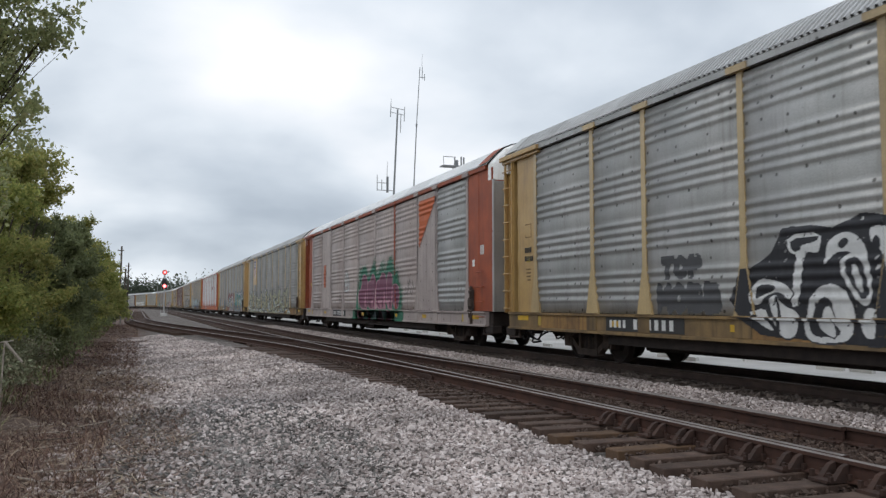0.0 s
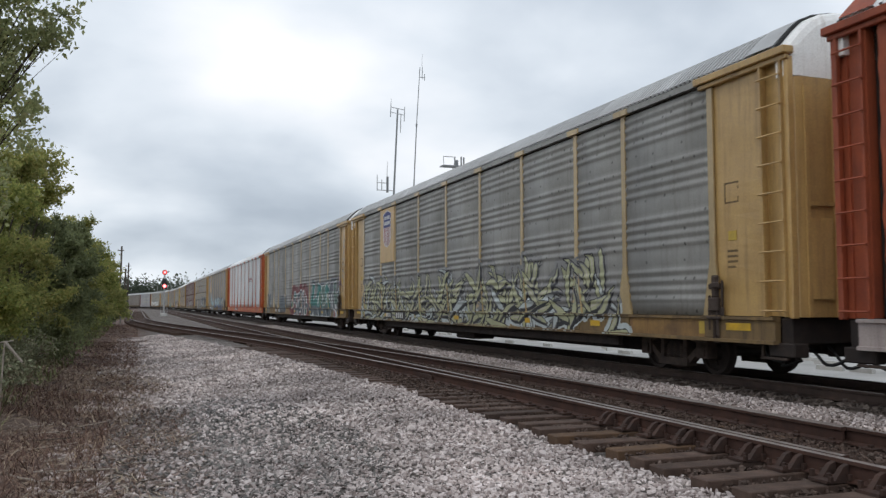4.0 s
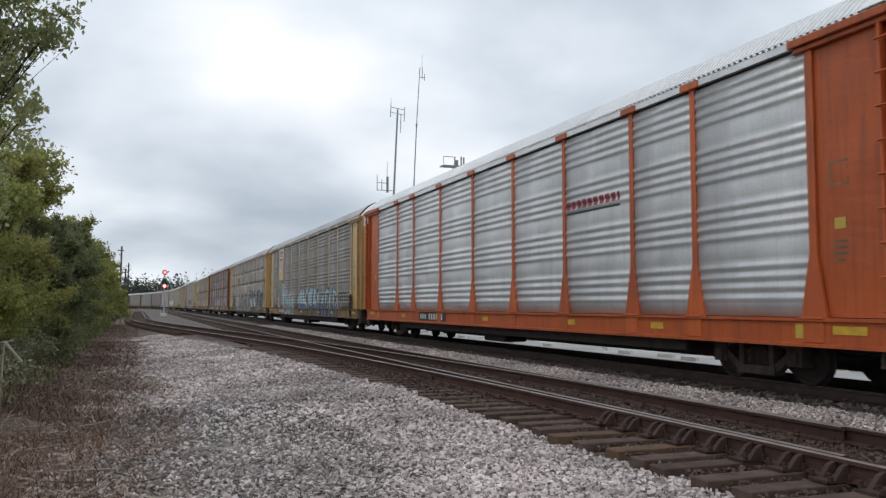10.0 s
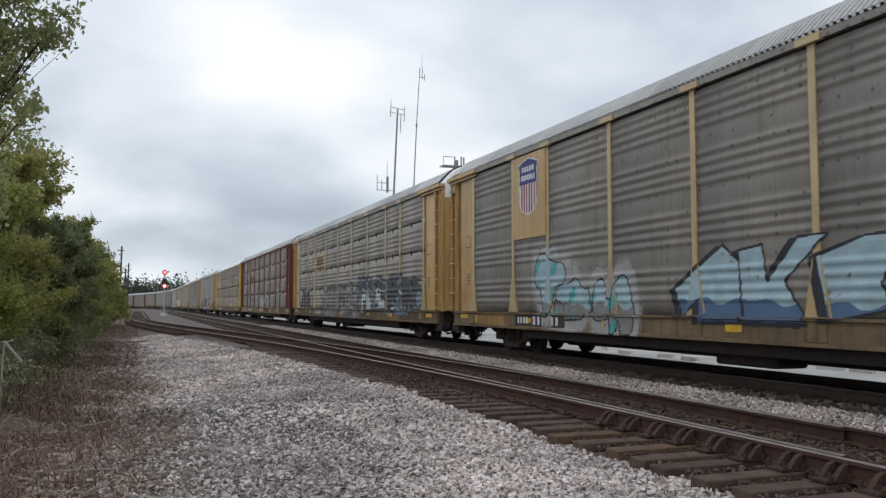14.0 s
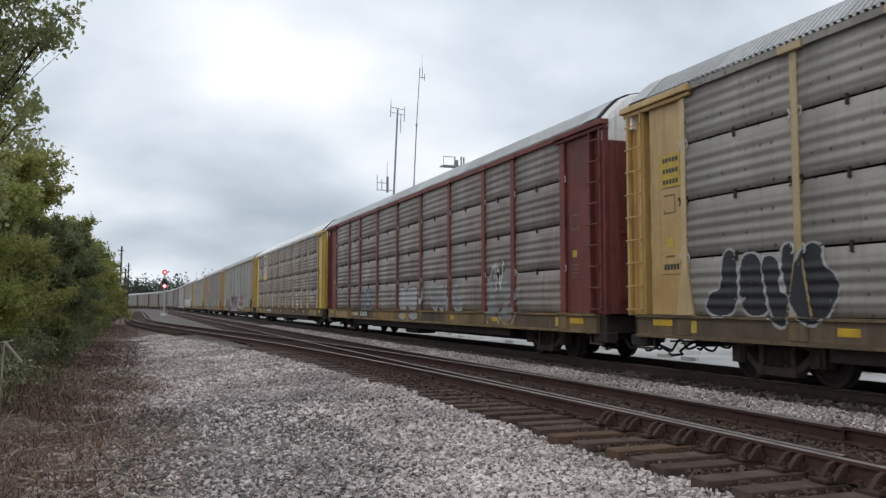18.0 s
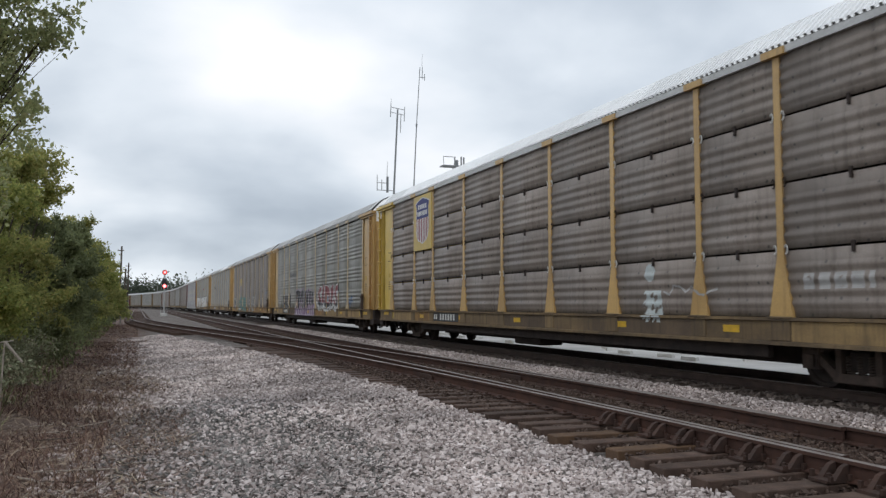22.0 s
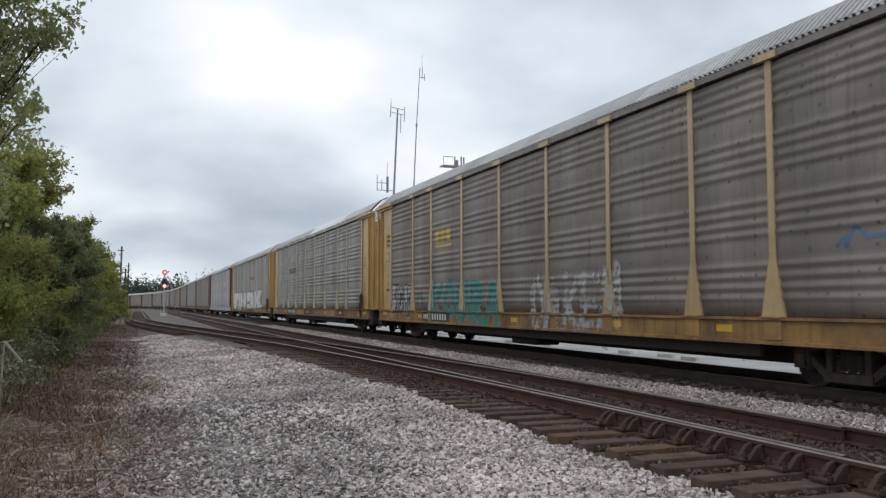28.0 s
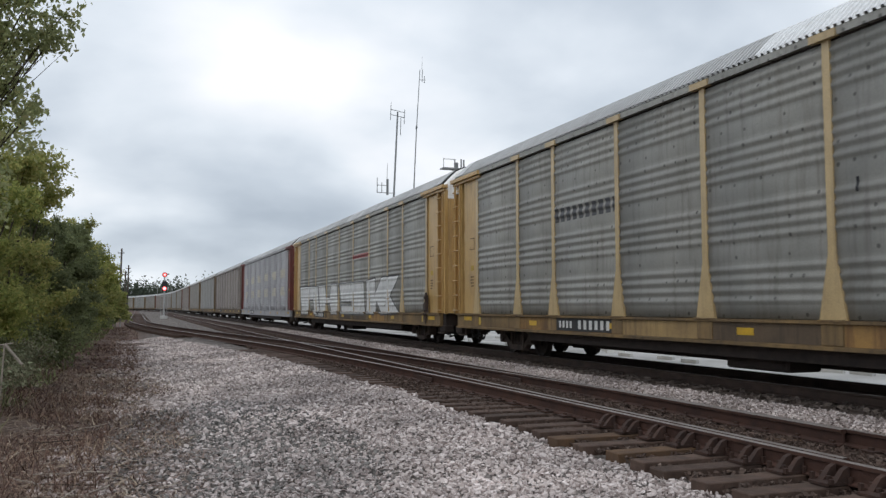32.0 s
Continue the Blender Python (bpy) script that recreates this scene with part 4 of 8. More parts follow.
            for rb, (bx, bw, bz, bh) in enumerate(((-1.27, 0.07, 0.0, 3.6), (-0.72, 0.06, 0.0, 3.6), (-1.26, 1.22, 1.72, 0.06), (-1.2, 0.42, 0.28, 1.25))):
                part("door_rib" if rb < 3 else "door_recess", cached(("drib", rb), lambda: boxes("door_rib", [(bx, bx + bw, -0.225, -0.195, bz, bz + bh)])), endp, door)
        part("coupler", cached("coupler", coupler_mesh), BLACKISH, thing, "rusty knuckle coupler", flip @ pose(0, -13.3, 0.72))
        part("brake_hose", cached("hose", lambda: tubes("brake_hose", [((0.3, -0.5, 0.55 - 0.02 * 0), (0.3, -0.62, 0.38), 0.025, 0.025), ((0.3, -0.62, 0.38), (0.25, -0.8, 0.28), 0.025, 0.025), ((0.25, -0.8, 0.28), (0.2, -0.97, 0.3), 0.025, 0.025)], 6)), BLACK_SEAL, thing, "", flip @ pose(-0.6, -13.2, 0.05))
        part("end_beam", cached("endbeam", lambda: boxes("end_beam", [(-1.45, 1.45, -0.12, 0.12, -0.42, -0.02), (-1.5, -1.2, -0.2, 0.35, -0.62, -0.4), (1.2, 1.5, -0.2, 0.35, -0.62, -0.4)], 0.02)), BLACKISH, thing, "", flip @ pose(0, -13.58, SILL_Z))
    if spec.get("guard"):
        part("edge_guard", boxes("edge_guard", [(-1.5, -1.04, -0.03, 0.03, 0.0, 3.7), (-1.53, -1.46, -0.05, 0.05, 0.0, 3.75)], 0.008), spec["guard"], thing, "galvanised corner guard", pose(0, -13.9, SILL_Z))
    if spec.get("cap_text"):
        txt = bpy.data.curves.new("cap_lettering", "FONT")
        txt.body, txt.size, txt.extrude = spec["cap_text"], 0.14, 0.002
        txt.materials.append(SILL_BLACK)
        ob = new("cap_lettering", txt)
        ob.parent = thing
        ob.matrix_basis = pose(-1.15, -13.845, ROOF_Z - 0.12, 90, 0, 0)
        ob["label"] = "black stencilled words"
    part("deck", cached("deck", lambda: boxes("deck", [(-1.45, 1.45, -13.3, 13.3, 0.95, 1.06)])), BLACKISH, thing)
    part("centre_sill", cached("csill", lambda: boxes("centre_sill", [(-0.55, 0.55, -8.6, 8.6, 0.30, 0.95), (-0.4, 0.4, -13.2, 13.2, 0.50, 0.95), (-1.3, 1.3, -7.6, -7.4, 0.55, 0.95), (-1.3, 1.3, -3.8, -3.6, 0.55, 0.95),
               (-1.3, 1.3, 3.6, 3.8, 0.55, 0.95), (-1.3, 1.3, 7.4, 7.6, 0.55, 0.95), (-1.42, -1.30, -8.7, 8.7, 0.44, 0.68), (1.30, 1.42, -8.7, 8.7, 0.44, 0.68)], 0.01)), BLACKISH, thing, "black fish-bellied centre sill")
    part("brake_cylinder", cached("brakecyl", lambda: boxes("brake_cylinder", [(-1.2, -0.5, -0.75, 0.75, 0.24, 0.60)], 0.04)), BLACKISH, thing, "", pose(0, spec.get("tank_y", 0.6), 0))
    wheels = []
    for y in (-10.15, 10.15):
        wheels += make_bogie(thing, y, near)
    if near and style == "rows":
        for y in POST_Y:
            for r in (1, 2, 3):
                for dy in (-0.12, 0.12):
                    part("panel_clip", cached("clip", lambda: hoop("panel_clip", [[(0.0, 0.05 * math.cos(a) * 0.6, 0.075 * math.sin(a)) for a in (0.3, 0.9, 1.57, 2.2, 3.14, 4.0, 4.7, 5.3)]], 0.011, 4)), LETTER_WHITE if r % 2 else BLACKISH, thing, "", pose(-SIDE_X - 0.03, y + dy, SILL_Z + r * ROW))
        for i in range(9):
            for r in (1, 2, 3):
                part("hasp", cached("hasp", lambda: boxes("hasp", [(-0.03, 0.0, -0.025, 0.025, -0.11, 0.05)])), BLACKISH, thing, "", pose(-SIDE_X, (POST_Y[i] + POST_Y[i + 1]) / 2, SILL_Z + r * ROW))
    if near:
        # hand brake, data plates and hanging air hoses
        if style == "tall" and paint is YELLOW:
                part("hand_brake", cached("handbrake", hand_brake_mesh), FRAME_GRIME, thing, "grimy hand brake gear", pose(-SIDE_X - 0.05, -12.05, 1.15))
        for e in (-1, 1):
            part("data_plate", cached("dplate", lambda: boxes("data_plate", [(-0.008, 0.0, -0.10, 0.10, -0.08, 0.08)])), DULL_PLATE, thing, "small yellow data plate", pose(-SIDE_X + 0.02, e * 12.42, 2.45))
            part("sill_plate", cached("splate", lambda: boxes("sill_plate", [(-0.062, -0.05, -0.17, 0.17, -0.11, 0.11)])), DULL_PLATE, thing, "dull yellow data plate", pose(-SIDE_X, e * 11.75, SILL_Z - 0.2))
            part("stencil_box", cached("sbox", lambda: boxes("stencil_box", [(-0.008, 0.0, -0.18, 0.18, 0.0, 0.03), (-0.008, 0.0, -0.18, 0.18, 0.33, 0.36), (-0.008, 0.0, -0.18, -0.15, 0.0, 0.36), (-0.008, 0.0, 0.15, 0.18, 0.0, 0.36)])), TAN_YELLOW, thing, "stencilled outline box", pose(-SIDE_X + 0.02, e * 12.42, 3.0))
            part("stencil_lines", cached("slines", lambda: boxes("stencil_lines", [(-0.008, 0.0, -0.13, 0.13, 0.09 * r, 0.09 * r + 0.04) for r in range(4)])), TAN_YELLOW, thing, "rows of small stencilled bars", pose(-SIDE_X + 0.02, e * 12.42, 1.9))
            for hx, deep in ((-0.95, 0.30), (-0.55, 0.36), (0.5, 0.34)):
                part("air_hose", cached(("airhose", hx), lambda: hose_mesh(hx, deep)), BLACK_SEAL, thing, "looping rubber air hose", pose(0, e * 13.2, 0) @ pose(0, 0, 0, 0, 0, 0 if e == -1 else 180))
            part("stirrup_step", cached("stirrup", lambda: boxes("stirrup_step", [(-1.47, -1.43, -0.30, -0.25, 0.44, 0.70), (-1.47, -1.43, 0.22, 0.27, 0.44, 0.70), (-1.49, -1.41, -0.30, 0.27, 0.42, 0.46)], 0.006)), FRAME_GRIME, thing, "", pose(0, e * 13.3, 0))
            part("brake_rod", cached(("brod", e), lambda: tubes("brake_rod", [((-0.7, e * 11.7, 0.62), (-0.9, e * 13.3, 0.56), 0.018, 0.018), ((-1.15, e * 12.0, 0.60), (-0.5, e * 13.5, 0.50), 0.016, 0.016)], 5)), BLACKISH, thing)
            part("air_hose", cached(("slackhose", e), lambda: hoop("air_hose", [[(-1.0 - 0.1 * math.sin(2.2 * k), e * (13.55 - 0.13 * k), 0.60 - 0.30 * math.sin(math.pi * k / 8)) for k in range(9)]], 0.026, 5)), BLACK_SEAL, thing, "looping rubber air hose")
            part("uncoupling_lever", cached("lever", lambda: tubes("uncoupling_lever", [((-1.4, -0.3, 0.85), (-0.2, -0.35, 0.82), 0.02, 0.02), ((-1.4, -0.3, 0.85), (-1.42, -0.3, 0.5), 0.02, 0.02)], 5)), BLACKISH, thing, "", pose(0, e * 13.2, 0) @ pose(0, 0, 0, 0, 0, 0 if e == -1 else 180))
    return thing, wheels


# ---- verge, trees and what stands beyond ----
LEAF = island_surf("olive_green_leaves", [(0.161, 0.190, 0.063), (0.253, 0.287, 0.090), (0.333, 0.362, 0.113), (0.414, 0.402, 0.132), (0.201, 0.236, 0.074), (0.460, 0.414, 0.149)], 0.6, 0.65)
LEAF_TREE = island_surf("dusty_green_leaves", [(0.294, 0.326, 0.168), (0.389, 0.420, 0.210), (0.493, 0.504, 0.252), (0.315, 0.357, 0.179), (0.525, 0.483, 0.252)], 0.5, 0.68)
LEAF_TAN = island_surf("yellowing_leaves", [(0.246, 0.274, 0.090), (0.347, 0.353, 0.118), (0.437, 0.392, 0.146), (0.213, 0.252, 0.087)], 0.6, 0.5)
LEAF_DARK = island_surf("deep_green_leaves", [(0.13, 0.15, 0.08), (0.19, 0.215, 0.105), (0.24, 0.265, 0.125), (0.155, 0.18, 0.09)], 0.65, 0.5)
LEAF_FAR = island_surf("distant_leaves", [(0.075, 0.095, 0.072), (0.10, 0.12, 0.088), (0.13, 0.15, 0.108)], 0.8, 0.3)
BARK = surf("grey_brown_bark", (0.10, 0.08, 0.062), (0.055, 0.043, 0.034), 8.0, 0.9, bump=0.6)
DRY = island_surf("dry_brown_stalks", [(0.10, 0.054, 0.041), (0.165, 0.095, 0.07), (0.23, 0.148, 0.11), (0.36, 0.26, 0.19), (0.12, 0.064, 0.048), (0.07, 0.04, 0.032), (0.11, 0.06, 0.045), (0.085, 0.047, 0.038)], 0.9)
GREEN_WEED = island_surf("low_green_weeds", [(0.11, 0.13, 0.06), (0.17, 0.19, 0.085), (0.23, 0.235, 0.11), (0.30, 0.25, 0.15)], 0.8)
GREY_WEED = island_surf("greyish_green_weeds", [(0.15, 0.165, 0.10), (0.21, 0.225, 0.135), (0.27, 0.275, 0.17), (0.24, 0.20, 0.14)], 0.85)
LITTER = island_surf("dry_litter", [(0.20, 0.13, 0.10), (0.31, 0.235, 0.19), (0.15, 0.095, 0.075), (0.38, 0.32, 0.27), (0.26, 0.18, 0.14), (0.11, 0.07, 0.055)], 0.9)
STRAW = island_surf("pale_straw", [(0.34, 0.26, 0.18), (0.46, 0.37, 0.27), (0.28, 0.20, 0.14)], 0.8)
PALE_WOOD = surf("bleached_branch", (0.46, 0.40, 0.34), (0.31, 0.26, 0.21), 9.0, 0.85, bump=0.3)
GALV_POLE = surf("grey_mast_steel", (0.27, 0.28, 0.285), (0.21, 0.215, 0.22), 3.0, 0.5, 0.5, bump=0.03)
POLE_WOOD = surf("weathered_pole_timber", (0.11, 0.09, 0.075), (0.07, 0.058, 0.05), 5.0, 0.9, bump=0.3)
CONCRETE = surf("pale_concrete", (0.66, 0.65, 0.62), (0.50, 0.49, 0.47), 1.4, 0.85, bump=0.15, streak=(0.26, 0.25, 0.23), streak_amt=0.4)
WHITE_PLASTIC = surf("white_marker_plastic", (0.70, 0.70, 0.67), (0.58, 0.58, 0.55), 3.0, 0.5, bump=0.03)
SIGNAL_BLACK = surf("black_signal_paint", (0.02, 0.02, 0.022), (0.035, 0.034, 0.033), 4.0, 0.6, bump=0.05)
SIGNAL_GREY = surf("silver_signal_paint", (0.50, 0.50, 0.49), (0.40, 0.40, 0.39), 3.0, 0.5, 0.3, bump=0.04)
RED_LAMP = glow("red_signal_lamp", (1.0, 0.16, 0.16), 5.0)


def leaves(name, blobs, n, size, seed, material, droop=0.3, clumps=20, spread=0.2):
    """A crown: leaf blades in many small ragged clumps on each limb, with gaps between them."""
    rng = np.random.default_rng(seed)
    vol = np.array([b[3] * b[4] * b[5] for b in blobs]) ** 0.75
    pick = rng.choice(len(blobs), n, p=vol / vol.sum())
    B = np.array(blobs)
    cd = rng.normal(size=(len(blobs), clumps, 3))
    cd /= np.linalg.norm(cd, axis=2)[..., None]
    cr = rng.uniform(0.30, 1.12, (len(blobs), clumps))
    which = rng.integers(0, clumps, n)
    axis, far = cd[pick, which], cr[pick, which]
    along = rng.normal(size=n) * spread * 1.25
    c = axis * (far + along)[:, None] + rng.normal(size=(n, 3)) * spread * 0.72
    c = B[pick, :3] + c * B[pick, 3:6]
    u = rng.normal(size=(n, 3)) + np.array([0, 0, -droop])
    u /= np.linalg.norm(u, axis=1)[:, None]
    w = np.cross(u, rng.normal(size=(n, 3)))
    w /= np.linalg.norm(w, axis=1)[:, None]
    s = (size * rng.uniform(0.6, 1.35, n))[:, None]
    v = np.stack([c - u * s * 0.6, c + w * s * 0.33, c + u * s * 0.6, c - w * s * 0.33], 1).reshape(-1, 3)
    return quick_mesh(name, v, np.arange(4 * n).reshape(-1, 4), material)


def tree(name, base, blobs, n, size, seed, material, label, category="tree", trunk_r=0.09):
    thing = tagged(new(name), label, category, "trees and shrubs along the verge")
    bx, by, bz = base
    rng = random.Random(seed)
    segs = []
    for b in blobs:
        tip = Vector((b[0] - bx, b[1] - by, b[2] - bz))
        mid = Vector((tip.x * 0.35 + rng.uniform(-0.15, 0.15), tip.y * 0.35 + rng.uniform(-0.15, 0.15), tip.z * 0.5))
        segs += [((rng.uniform(-0.06, 0.06), rng.uniform(-0.06, 0.06), -0.1), mid, trunk_r, trunk_r * 0.6), (mid, tip, trunk_r * 0.6, trunk_r * 0.25)]
        for _ in range(5):
            e = Vector([rng.uniform(-0.8, 0.8) * b[i] for i in (3, 4, 5)])
            segs.append((mid.lerp(tip, rng.uniform(0.3, 1.0)), tip + e, trunk_r * 0.22, trunk_r * 0.07))
    part("trunk", tubes("trunk", segs, 6), BARK, thing)
    local = [(b[0] - bx, b[1] - by, b[2] - bz, b[3], b[4], b[5]) for b in blobs]
    ob = new("crown", leaves("crown", local, n, size, seed, material))
    ob.parent = thing
    thing.matrix_basis = Matrix.Translation(base)
    return thing


def build_trees():
    # a tree that leans in over the verge
    tree("tree", (-3.3, 11.6, 0.0), [(-2.5, 11.4, 6.3, 1.25, 1.1, 1.2), (-1.55, 11.1, 5.2, 0.5, 0.7, 0.42), (-1.05, 11.0, 4.72, 0.26, 0.3, 0.2), (-0.93, 11.0, 5.05, 0.3, 0.3, 0.16),
                                    (-1.2, 11.0, 5.45, 0.3, 0.4, 0.24), (-1.35, 11.0, 4.75, 0.42, 0.4, 0.3), (-1.85, 11.3, 4.9, 0.5, 0.6, 0.5), (-1.6, 11.2, 4.1, 0.42, 0.5, 0.42),
                                    (-1.28, 11.0, 3.78, 0.22, 0.4, 0.24), (-2.1, 11.5, 4.2, 0.6, 0.7, 0.7), (-1.8, 11.3, 3.4, 0.45, 0.5, 0.42), (-2.2, 11.8, 2.8, 0.6, 0.7, 0.6)], 19000, 0.062, 21, LEAF_TREE,
         "tree with dusty green leaves leaning over the verge", trunk_r=0.03)
    rng = random.Random(8)
    kinds = {"o": (LEAF, "leafy olive-green shrub on the weedy verge"), "d": (LEAF_DARK, "dense dark green shrub on the weedy verge"), "y": (LEAF_TAN, "yellowing shrub on the weedy verge")}
    rows = [(-2.75, 14.6, 3.5, 1.2, "o"), (-3.0, 17.6, 5.3, 1.5, "o"), (-2.75, 21.0, 5.5, 1.45, "y"), (-2.35, 25.0, 4.0, 1.25, "d"), (-4.3, 26.5, 5.6, 1.7, "o"), (-2.25, 29.0, 3.9, 1.25, "d"), (-2.95, 33.5, 4.4, 1.5, "d"),
            (-2.75, 38.5, 5.5, 1.6, "y"), (-2.8, 44.0, 5.2, 1.6, "o"), (-2.6, 50.0, 5.3, 1.6, "y"), (-2.5, 56.0, 4.5, 1.6, "o"), (-2.4, 62.5, 4.4, 1.6, "o"), (-2.2, 69.5, 3.5, 1.5, "y"), (-2.0, 77.0, 2.8, 1.4, "o")]
    for i, (x, y, h, r, kind) in enumerate(rows):
        blobs = []
        for k in range(9):
            a = k * 2.4 + rng.random()
            z = h * (0.30 + 0.62 * (k / 8)) + rng.uniform(-0.25, 0.25)
            rr = r * rng.uniform(0.26, 0.52) * (1.0 if k < 6 else 0.75)
            blobs.append((x + math.cos(a) * r * 0.5, y + math.sin(a) * r * 0.6, z, rr, rr * 1.1, rr * 0.85))
        mat, label = kinds[kind]
        tree("shrub", (x - 0.2, y, 0.0), blobs, 26000 if i < 7 else 12000, 0.042 + 0.0014 * y, 40 + i, mat, label, "shrub", 0.035)
        # darker undergrowth
        if y < 20:
            continue
        low = [(x + 0.1 + rng.uniform(-0.4, 0.4), y + rng.uniform(-1.2, 1.2), 0.75 + rng.uniform(-0.2, 0.5), 0.8, 1.0, 0.7) for _ in range(3)]
        tree("bush", (x, y, 0.0), low, 5200, 0.04 + 0.0014 * y, 80 + i, LEAF_DARK if kind != "o" else LEAF, "low bush under the taller shrubs", "bush", 0.02)
    for i, (x, y, h) in enumerate([(-6.5, 20, 5.4), (-6.8, 27, 6.0), (-6.4, 34, 6.2), (-6.5, 42, 6.4), (-6.2, 51, 6.2), (-6.0, 61, 5.6), (-5.6, 72, 4.9)]):
        blobs = [(x + rng.uniform(-1, 1.2), y + rng.uniform(-1.8, 1.8), h * (0.35 + 0.09 * k), 1.5, 1.7, 1.0) for k in range(6)]
        tree("tree", (x, y, 0.2), blobs, 5000, 0.12 + 0.002 * y, 60 + i, LEAF if i % 2 else LEAF_TAN, "leafy green tree behind the shrubs", "tree", 0.12)


def blades(n, area, h, w, seed, cluster=0.0, lean=(0.1, 1.3)):
    """Thin upright or fallen stalks: a list of narrow triangles."""
    rng = np.random.default_rng(seed)
    x0, x1, y0, y1, bias = area
    y = y0 + (y1 - y0) * rng.random(n) ** bias
    x = rng.uniform(x0, x1, n)
    keep = np.array([noise.noise(Vector((a * 0.9, b * 0.6, seed))) > cluster - 0.25 + (0.9 * max(0, a + 0.1) if a > -0.6 else 0) for a, b in zip(x, y)])
    x, y = x[keep], y[keep]
    n = len(x)
    z = np.array([ground_z(a, b) for a, b in zip(x, y)])
    a = rng.uniform(0, 6.283, n)
    tilt = lean[0] + (lean[1] - lean[0]) * rng.random(n)
    L = h * rng.uniform(0.3, 1.3, n)
    d = np.stack([np.cos(a) * np.sin(tilt), np.sin(a) * np.sin(tilt), np.cos(tilt)], 1)
    p = np.stack([x, y, z + rng.uniform(0, 0.05, n)], 1)
    s = np.stack([-np.sin(a), np.cos(a), np.zeros(n)], 1) * (w * rng.uniform(0.6, 1.4, n) * (1 + y / 14))[:, None]
    v = np.stack([p - s, p + s, p + d * L[:, None] + s * 0.4, p + d * L[:, None] - s * 0.4], 1).reshape(-1, 3)
    return v, np.arange(4 * n).reshape(-1, 4)


def build_verge():
    v, f = blades(90000, (-4.2, 0.9, 3.2, 40.0, 1.7), 0.085, 0.0028, 3, 0.05, (0.8, 1.62))
    ob = new("dry_weeds", quick_mesh("dry_weeds", v, f, DRY))
    tagged(ob, "flattened dry brown weeds and stalks", "weeds", kind="stuff")
    v, f = blades(12000, (-5.0, -1.7, 9.0, 60.0, 1.6), 0.24, 0.006, 4, 0.2, (0.4, 1.4))
    tagged(new("green_weeds", quick_mesh("green_weeds", v, f, GREEN_WEED)), "ragged green weeds at the foot of the shrubs", "weeds", kind="stuff")
    rw = random.Random(19)
    clumps = [(rw.uniform(-3.0, -1.65), rw.uniform(12.5, 19.5), rw.uniform(0.1, 0.75), rw.uniform(0.2, 0.42), rw.uniform(0.25, 0.5), rw.uniform(0.2, 0.4)) for _ in range(26)]
    tagged(new("tall_weeds", leaves("tall_weeds", clumps, 11000, 0.05, 19, GREY_WEED)), "tall greyish green weeds at the edge of the shrubs", "weeds", kind="stuff")
    v, f = blades(5200, (-2.0, 0.7, 4.0, 24.0, 1.4), 0.19, 0.0035, 13, -0.1, (1.2, 1.6))
    tagged(new("straw", quick_mesh("straw", v, f, STRAW)), "scattered pale straw stalks", "straw", kind="stuff")
    v, f = blades(16000, (-2.8, -0.3, 3.2, 18.0, 1.2), 0.17, 0.0024, 6, 0.1, (0.5, 1.55))
    tagged(new("dry_brush", quick_mesh("dry_brush", v, f, DRY)), "tangled dry brown brush", "weeds", kind="stuff")
    v, f = blades(14000, (-2.6, 0.1, 16.0, 75.0, 1.2), 0.08, 0.005, 15, 0.1, (0.9, 1.6))
    tagged(new("dry_weeds", quick_mesh("dry_weeds", v, f, DRY)), "dead brown weeds along the edge of the gravel", "weeds", kind="stuff")
    v, f = blades(26000, (-2.9, 1.0, 3.4, 22.0, 1.5), 0.05, 0.006, 23, -0.15, (1.35, 1.65))
    tagged(new("litter", quick_mesh("litter", v, f, LITTER)), "broken bark, stalks and chips strewn on the soil", "litter", kind="stuff")
    v, f = blades(5000, (-2.9, 0.8, 3.6, 24.0, 1.4), 0.16, 0.004, 27, -0.15, (1.42, 1.62))
    tagged(new("litter", quick_mesh("litter", v, f, LITTER)), "thin grey and tan sticks strewn on the soil", "litter", kind="stuff")
    rng = random.Random(4)
    for i in range(80):
        y = 5.5 + 20 * rng.random() ** 1.6
        x = rng.uniform(-0.13 * y, 0.35)
        a, L = rng.uniform(0, 6.28), rng.uniform(0.15, 0.8)
        z = ground_z(x, y) + 0.03
        p = Vector((0, 0, 0))
        segs = []
        for k in range(3):
            qn = p + Vector((math.cos(a), math.sin(a), rng.uniform(-0.02, 0.12))) * (L / 3)
            segs.append((p, qn, 0.011 - 0.002 * k, 0.009 - 0.002 * k))
            p, a = qn, a + rng.uniform(-0.4, 0.4)
        ob = part("fallen_twig", tubes("fallen_twig", segs, 5), PALE_WOOD if i % 3 else BARK, None, "", pose(x, y, z))
        tagged(ob, "dry fallen twig lying on the verge", "twig", "fallen twigs on the verge")
    branch = part("broken_branch", tubes("broken_branch", [((-0.05, 0, 0), (0, 0, 1.17), 0.012, 0.012), ((0, 0, 1.17), (0.22, 0, 0.89), 0.024, 0.018), ((-0.1, 0, 1.15), (0.11, 0, 1.18), 0.011, 0.008)], 6), PALE_WOOD, None, "", pose(-1.66, 12.6, -0.2))
    tagged(branch, "pale broken branch sticking out of the weeds", "branch")
    w = boxes("marker_post", [(-0.05, 0.05, -0.05, 0.05, -0.3, 1.95)], 0.015)
    tagged(part("marker_post", w, WHITE_PLASTIC, None, "", pose(-1.35, 77.6, -0.15)), "white plastic marker post at the trackside", "marker post")


